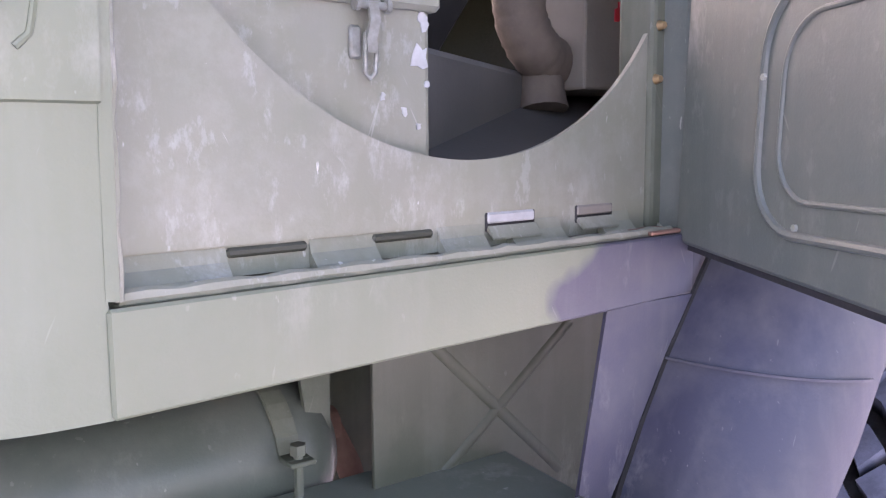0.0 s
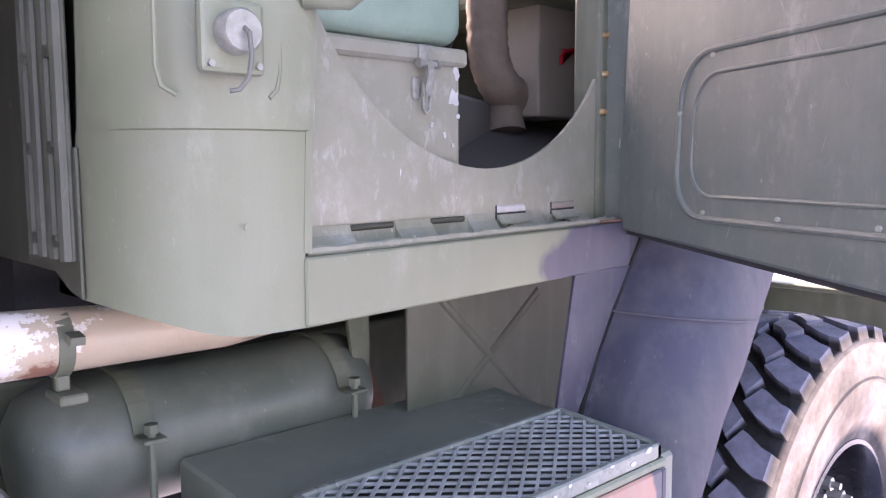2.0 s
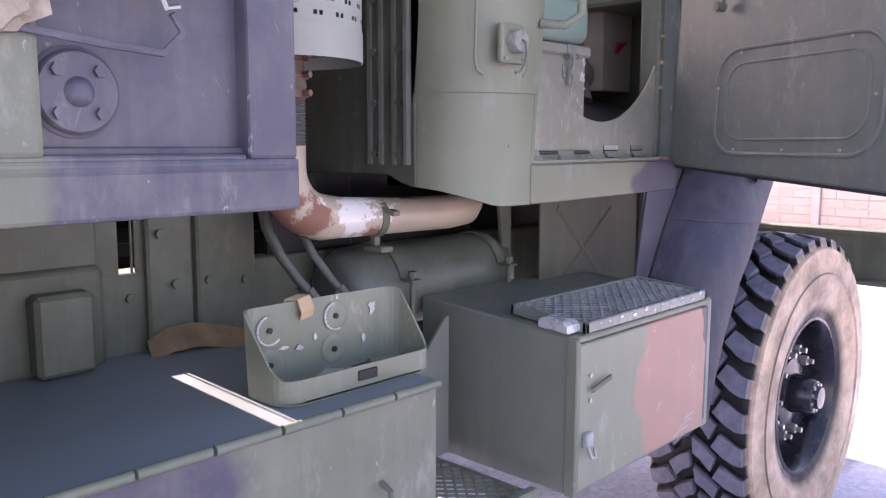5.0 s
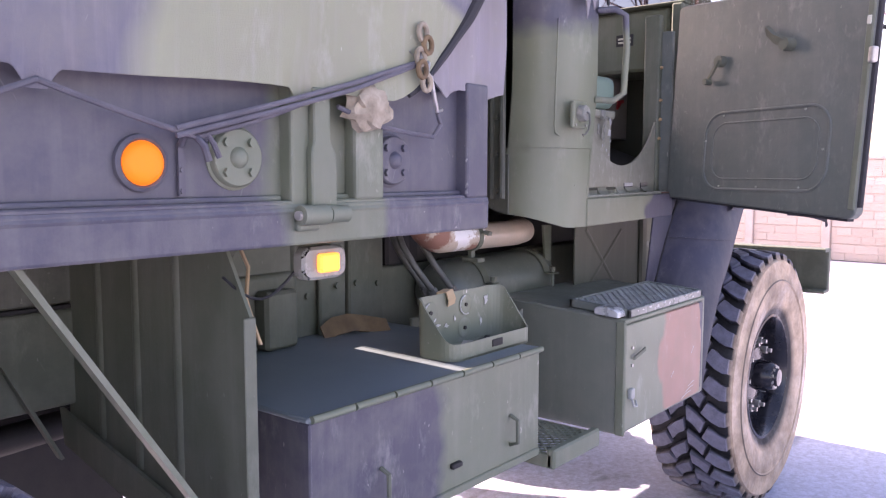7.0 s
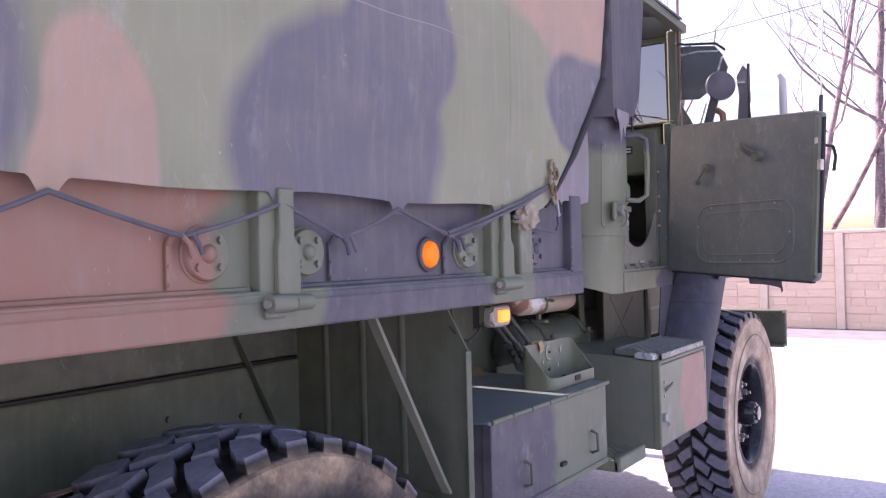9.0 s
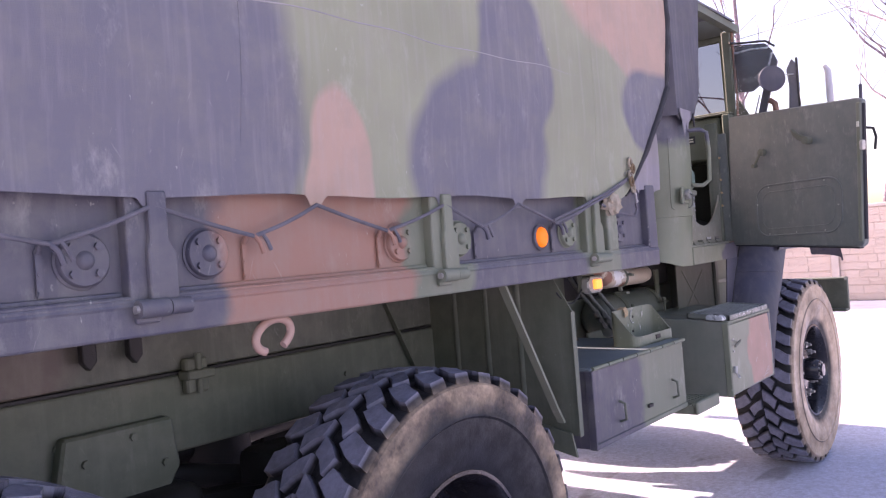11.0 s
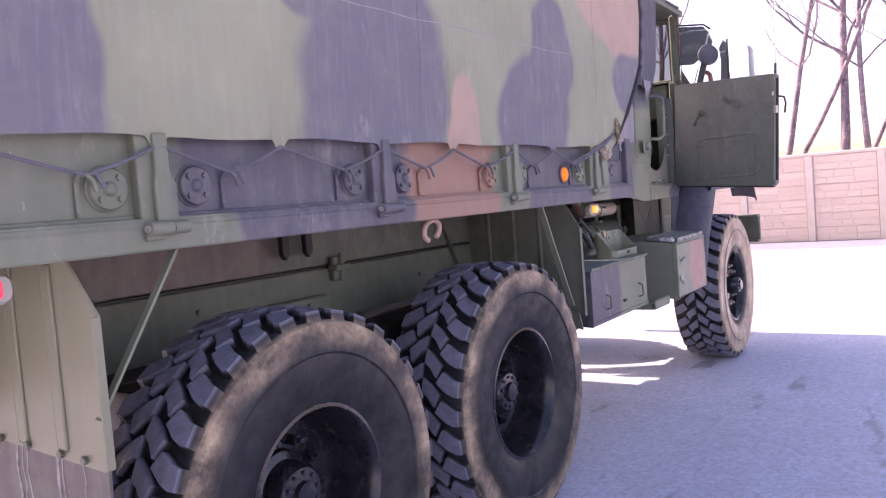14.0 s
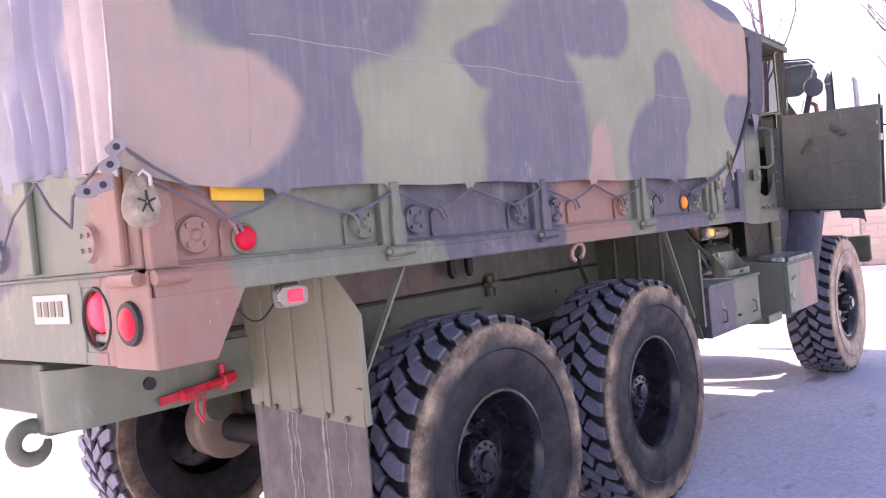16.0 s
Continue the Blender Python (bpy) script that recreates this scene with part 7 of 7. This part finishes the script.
for s in (1, -1):
    bm = bmesh.new()
    line = [(2.985, 0.70), (3.0, 0.82), (3.02, 0.95), (3.06, 1.10), (3.105, 1.19), (3.155, 1.275), (3.216, 1.365), (3.26, 1.425), (3.33, 1.452), (4.60, 1.452), (4.74, 1.43), (4.83, 1.30)]
    grid = []
    for n, (lx, lz) in enumerate(line):
        push = 0.06 + 0.14 * min(1.0, max(0.0, (lz - 0.70) / 0.5)) ** 1.3
        push, drop = (push, 0.02) if n < 8 else (0.0, 0.05)
        row = []
        for k in range(9):
            f = math.pi / 2 * k / 8
            row.append((lx + push * (1 - math.cos(f)), -(0.972 + 0.222 * math.sin(f)), lz - drop * (1 - math.cos(f))))
        row.append((lx + push + 0.012, -1.180, lz - drop - 0.012))
        grid.append(row if s > 0 else [(px, -q, pz) for px, q, pz in row])
    skin(bm, grid, 0.006, (0, 0.0, -1))
    fender = part("front_fender", bm, M_FENDER, truck, "dusty black pressed steel front fender", smooth=True)
    bm = slab(bmesh.new(), [(3.24, -1.01), (4.83, -1.01), (4.83, -0.5), (3.24, -0.5)], (1.43, 1.452), "z")
    if s < 0:
        bm.transform(Matrix.Scale(-1, 4, (0, 1, 0)))
    part("fender_top", bm, M_DARKGREEN, fender)
    bm = slab(bmesh.new(), [(3.022, 1.362), (3.214, 1.362), (3.10, 1.18), (3.0, 1.03), (2.955, 1.03)], (-0.980, -0.974), "y")
    if s < 0:
        bm.transform(Matrix.Scale(-1, 4, (0, 1, 0)))
    part("fender_apron", bm, M_FENDER, fender)
part("cowl_filler", box(bmesh.new(), (3.20, -0.968, 1.36), (3.30, -0.94, 1.452), 0.004), M_FENDER, truck)
seam_pts = [(3.262, -0.978, 1.43), (3.214, -0.979, 1.362), (3.153, -0.979, 1.275), (3.10, -0.979, 1.185), (3.055, -0.979, 1.10), (3.01, -0.979, 0.98)]
part("seam", bar(bmesh.new(), seam_pts, 0.010, 0.006, (1, 0, -0.5)), M_DARK, truck)
part("crease", bar(bmesh.new(), [(3.148 + 0.19 * (1 - math.cos(radians(a))), -0.974 - 0.222 * math.sin(radians(a)), 1.273 - 0.018 * (1 - math.cos(radians(a)))) for a in range(0, 89, 8)], 0.004, 0.003, (0, 0, 1)), M_FENDER, truck)
# inner wing with pressed cross
wing = part("inner_wing", box(bmesh.new(), (2.775, -0.762, 0.98), (3.36, -0.755, 1.40), 0.001), M_WING, truck, "inner wing panel with a pressed cross")
for a, b in (((2.86, 1.31), (3.15, 1.03)), ((2.83, 1.03), (3.17, 1.29))):
    part("pressed_rib", tube(bmesh.new(), [(a[0], -0.7505, a[1]), (b[0], -0.7505, b[1])], 0.0155, 14), M_WING, wing, smooth=True)
bm = box(bmesh.new(), (3.34, -0.78, 0.95), (3.40, -0.45, 1.40), 0.01)
part("spring_bracket", bm, M_WING, truck)
# front bumper
bm = box(bmesh.new(), (4.97, -1.175, 0.845), (5.01, 1.175, 1.105), 0.008, seg=2)
box(bm, (4.89, -1.175, 1.085), (4.98, 1.175, 1.105), 0.004)
box(bm, (4.89, -1.175, 0.845), (4.98, 1.175, 0.865), 0.004)
part("front_bumper", bm, M_DARKGREEN, truck, "dark green channel bumper")

# ---- open door ----
DA = radians(180 + 64)
door_m = Matrix.Translation((3.215, -0.955, 0)) @ Matrix.Rotation(DA, 4, "Z")
W = 0.915


def leaning(bm):
    """Slides the door's upper part out along it, as the whole door leans."""
    for v in bm.verts:
        v.co.x += 0.048 * (v.co.z - 1.40) / 0.73
    return bm


out = [(0.0, 1.45), (0.0, 2.205), (0.02, 2.215), (W - 0.03, 2.155), (W, 2.14), (W, 1.41), (W - 0.02, 1.39), (0.02, 1.438)]
bm = leaning(slab(bmesh.new(), out, (-0.014, 0.028), "y", 0.006))
door = part("cab_door", bm, M_DOOR, truck, "dark green half door swung open")
door.matrix_basis = door_m
IN = 0.0145


def on_door(name, bm, mat, label="", smooth=False):
    bm.transform(Matrix.Scale(-1, 4, (0, 1, 0)))
    return part(name, leaning(bm), mat, door, label, smooth)


def pressed(x0, z0, x1, z1, r, bead):
    pts = round_rect(x0, z0, x1, z1, r, 7)
    return tube(bmesh.new(), [(x, IN, z) for x, z in pts + pts[:2]], bead, 8, cap=False)


on_door("pressed_bead", pressed(0.21, 1.478, 0.79, 1.770, 0.085, 0.006), M_DOOR, smooth=True)
on_door("pressed_bead", pressed(0.252, 1.518, 0.748, 1.73, 0.065, 0.0035), M_DOOR, smooth=True)
for x, z in ((0.224, 1.665), (0.31, 1.49), (0.31, 1.758), (0.50, 1.49), (0.776, 1.62), (0.69, 1.49), (0.69, 1.758)):
    on_door("rivet", bolt(bmesh.new(), (x, IN + 0.008, z), (0, 1, 0), 0.0045, 0.004), M_PERF)
bm = bar(bmesh.new(), [(0.50, 0.035, 2.045), (0.55, 0.05, 2.01), (0.60, 0.045, 1.985)], 0.032, 0.014, (0, 0.3, 1))
tube(bm, [(0.595, 0.01, 1.985), (0.595, 0.055, 1.985)], 0.022, 10)
on_door("window_crank", bm, M_DARKGREEN, "dark window crank", True)
bm = tube(bmesh.new(), [(0.27, 0.01, 1.965), (0.27, 0.04, 1.965)], 0.022, 10)
bar(bm, [(0.27, 0.04, 1.96), (0.23, 0.045, 1.895)], 0.02, 0.01, (1, 0, 0.5))
tube(bm, [(0.228, 0.03, 1.892), (0.228, 0.06, 1.892)], 0.013, 8)
on_door("inner_handle", bm, M_DARKGREEN, smooth=True)
on_door("edge_channel", box(bmesh.new(), (W - 0.030, -0.026, 1.42), (W - 0.004, 0.018, 2.13), 0.004), M_GREEN, "paler door edge")
on_door("edge_rubber", tube(bmesh.new(), [(W + 0.004, 0.0, 1.43), (W + 0.004, 0.0, 2.12)], 0.010, 8), M_BLACKRUB, smooth=True)
on_door("latch", box(bmesh.new(), (W - 0.006, 0.0, 1.885), (W + 0.014, 0.028, 1.935), 0.006, seg=2), M_STEEL, "steel door latch")
on_door("striker", box(bmesh.new(), (W - 0.026, 0.016, 2.005), (W - 0.011, 0.022, 2.032), 0.002), M_CREAM)
# wound-up window in the door
pane = on_door("door_window", box(bmesh.new(), (0.055, -0.003, 2.12), (W - 0.035, 0.003, 2.62), 0.001), M_CLEAR, "clear door window glass")
pane.visible_shadow = False
on_door("glass_edge", tube(bmesh.new(), [(0.055, 0.0, 2.665), (W - 0.035, 0.0, 2.625)], 0.0022, 6), M_RUBBER, smooth=True)
on_door("outer_handle", tube(bmesh.new(), [(W - 0.012, -0.03, 2.0), (W + 0.002, -0.07, 1.995), (W + 0.014, -0.075, 1.95), (W + 0.014, -0.065, 1.885)], 0.0075, 8), M_DARK, smooth=True)
for z in (1.52, 1.98):
    on_door("hinge", tube(bmesh.new(), [(-0.012, -0.02, z - 0.05), (-0.012, -0.02, z + 0.05)], 0.014, 10), M_DARKGREEN, smooth=True)
on_door("weather_strip", bar(bmesh.new(), [(0.03, -0.007, 1.434), (0.4, -0.007, 1.413), (W - 0.03, -0.007, 1.386)], 0.03, 0.008, (0, 1, 0)), M_BLACKRUB)
# antenna rod clipped to the free edge of the door
on_door("antenna_base", tube(bmesh.new(), [(W - 0.035, -0.03, 1.95), (W - 0.035, -0.03, 2.225)], 0.009, 8), M_FENDER, smooth=True)
on_door("antenna", tube(bmesh.new(), [(W - 0.035, -0.03, 2.22), (W - 0.05, -0.03, 3.1)], 0.004, 6), M_PALE, "thin whip antenna")
# side mirror in a tube frame ahead of the door
MX = 3.36
M_LOOKING, _nt, _b = begin("looking_glass", 0.04)
_b.inputs["Metallic"].default_value = 1.0
_b.inputs["Base Color"].default_value = (0.82, 0.84, 0.86, 1)
bm = tube(bmesh.new(), [(3.30, -1.0, 2.690), (MX, -1.03, 2.690), (MX, -1.20, 2.668), (MX, -1.25, 2.625)], 0.007, 8)
tube(bm, [(3.30, -0.99, 2.19), (MX, -1.08, 2.175), (MX, -1.36, 2.175), (MX, -1.368, 2.25), (MX, -1.368, 2.53)], 0.008, 8)
mirror = part("mirror_frame", bm, M_DARK, truck, "side mirrors on a bent tube frame", smooth=True)
part("mirror_shell", slab(bmesh.new(), [(-0.95, 2.39), (-0.95, 2.675), (-1.03, 2.680), (-1.195, 2.655), (-1.238, 2.60), (-1.165, 2.415), (-1.10, 2.375)], (MX - 0.006, MX + 0.012), "x", 0.004), M_SMOKE, mirror, "smoked plastic wind shield")
part("shell_rim", tube(bmesh.new(), [(MX - 0.012, -0.99, 2.628), (MX - 0.012, -1.10, 2.634), (MX - 0.012, -1.215, 2.622)], 0.005, 8), M_BRIGHT, mirror, "bright metal rim", smooth=True)
part("lower_shell", slab(bmesh.new(), [(-0.95, 2.36), (-0.95, 2.18), (-1.10, 2.18), (-1.02, 2.33), (-0.99, 2.38)], (MX - 0.006, MX + 0.012), "x", 0.004), M_DARKGREEN, mirror)
part("mirror_post", slab(bmesh.new(), [(-1.238, 2.59), (-1.175, 2.42), (-1.11, 2.19), (-1.155, 2.18), (-1.215, 2.38), (-1.262, 2.53)], (MX - 0.004, MX + 0.014), "x", 0.004), M_RUBBER, mirror, "dark slanting mirror post")
for y0, z0, y1, z1 in ((-1.110, 2.225, -1.148, 2.345), (-1.196, 2.455, -1.238, 2.585)):
    part("mirror_stay", bar(bmesh.new(), [(MX - 0.02, y0, z0), (MX - 0.02, y1, z1)], 0.013, 0.006, (1, 0, 0)), M_BRIGHT, mirror, "bright metal stay")
bm = turned(bmesh.new(), [(-0.012, 0.076), (0.0, 0.080), (0.02, 0.072), (0.038, 0.045), (0.044, 0.012)], 32)
bm.transform(Matrix.Translation((MX - 0.04, -1.232, 2.425)) @ Matrix.Rotation(radians(-58), 4, "Z"))
rounded = part("round_mirror", bm, M_FENDER, mirror, "grey round convex mirror back", smooth=True)
part("mirror_knuckle", tube(bmesh.new(), [(MX - 0.03, -1.205, 2.30), (MX - 0.03, -1.235, 2.275), (MX - 0.03, -1.24, 2.22)], 0.018, 10), M_RUST, rounded, "rusty pivot", smooth=True)
part("mirror_bracket", slab(bmesh.new(), [(-1.300, 2.18), (-1.365, 2.18), (-1.368, 2.49), (-1.340, 2.53), (-1.305, 2.47), (-1.315, 2.36)], (MX - 0.004, MX + 0.014), "x", 0.004), M_RUBBER, mirror, "grey plastic bracket")
part("bracket_clip", bar(bmesh.new(), [(MX - 0.015, -1.300, 2.437), (MX - 0.015, -1.350, 2.432)], 0.016, 0.006, (1, 0, 0)), M_BRIGHT, mirror)
swing = Matrix.Translation((MX, -1.372, 0)) @ Matrix.Rotation(radians(14), 4, "Z") @ Matrix.Translation((-MX, 1.372, 0))
case = box(bmesh.new(), (MX - 0.004, -1.516, 2.205), (MX + 0.03, -1.372, 2.378), 0.012)
case.transform(swing)
glass = box(bmesh.new(), (MX - 0.009, -1.514, 2.207), (MX - 0.005, -1.374, 2.376), 0.002)
glass.transform(swing)
head = part("mirror_head", case, M_RUBBER, mirror, "grey mirror housing")
part("mirror_glass", glass, M_LOOKING, head, "flat mirror glass")
part("frame_sleeve", tube(bmesh.new(), [(MX, -1.540, 2.17), (MX, -1.537, 2.42), (MX, -1.52, 2.45)], [0.020, 0.019, 0.012], 10), M_PALECLOTH, mirror, "pale cloth sleeve round the frame tube", smooth=True)
part("sleeve_arm", tube(bmesh.new(), [(MX, -1.545, 2.185), (MX, -1.45, 2.17), (MX, -1.34, 2.17)], 0.007, 8), M_PALECLOTH, mirror, smooth=True)
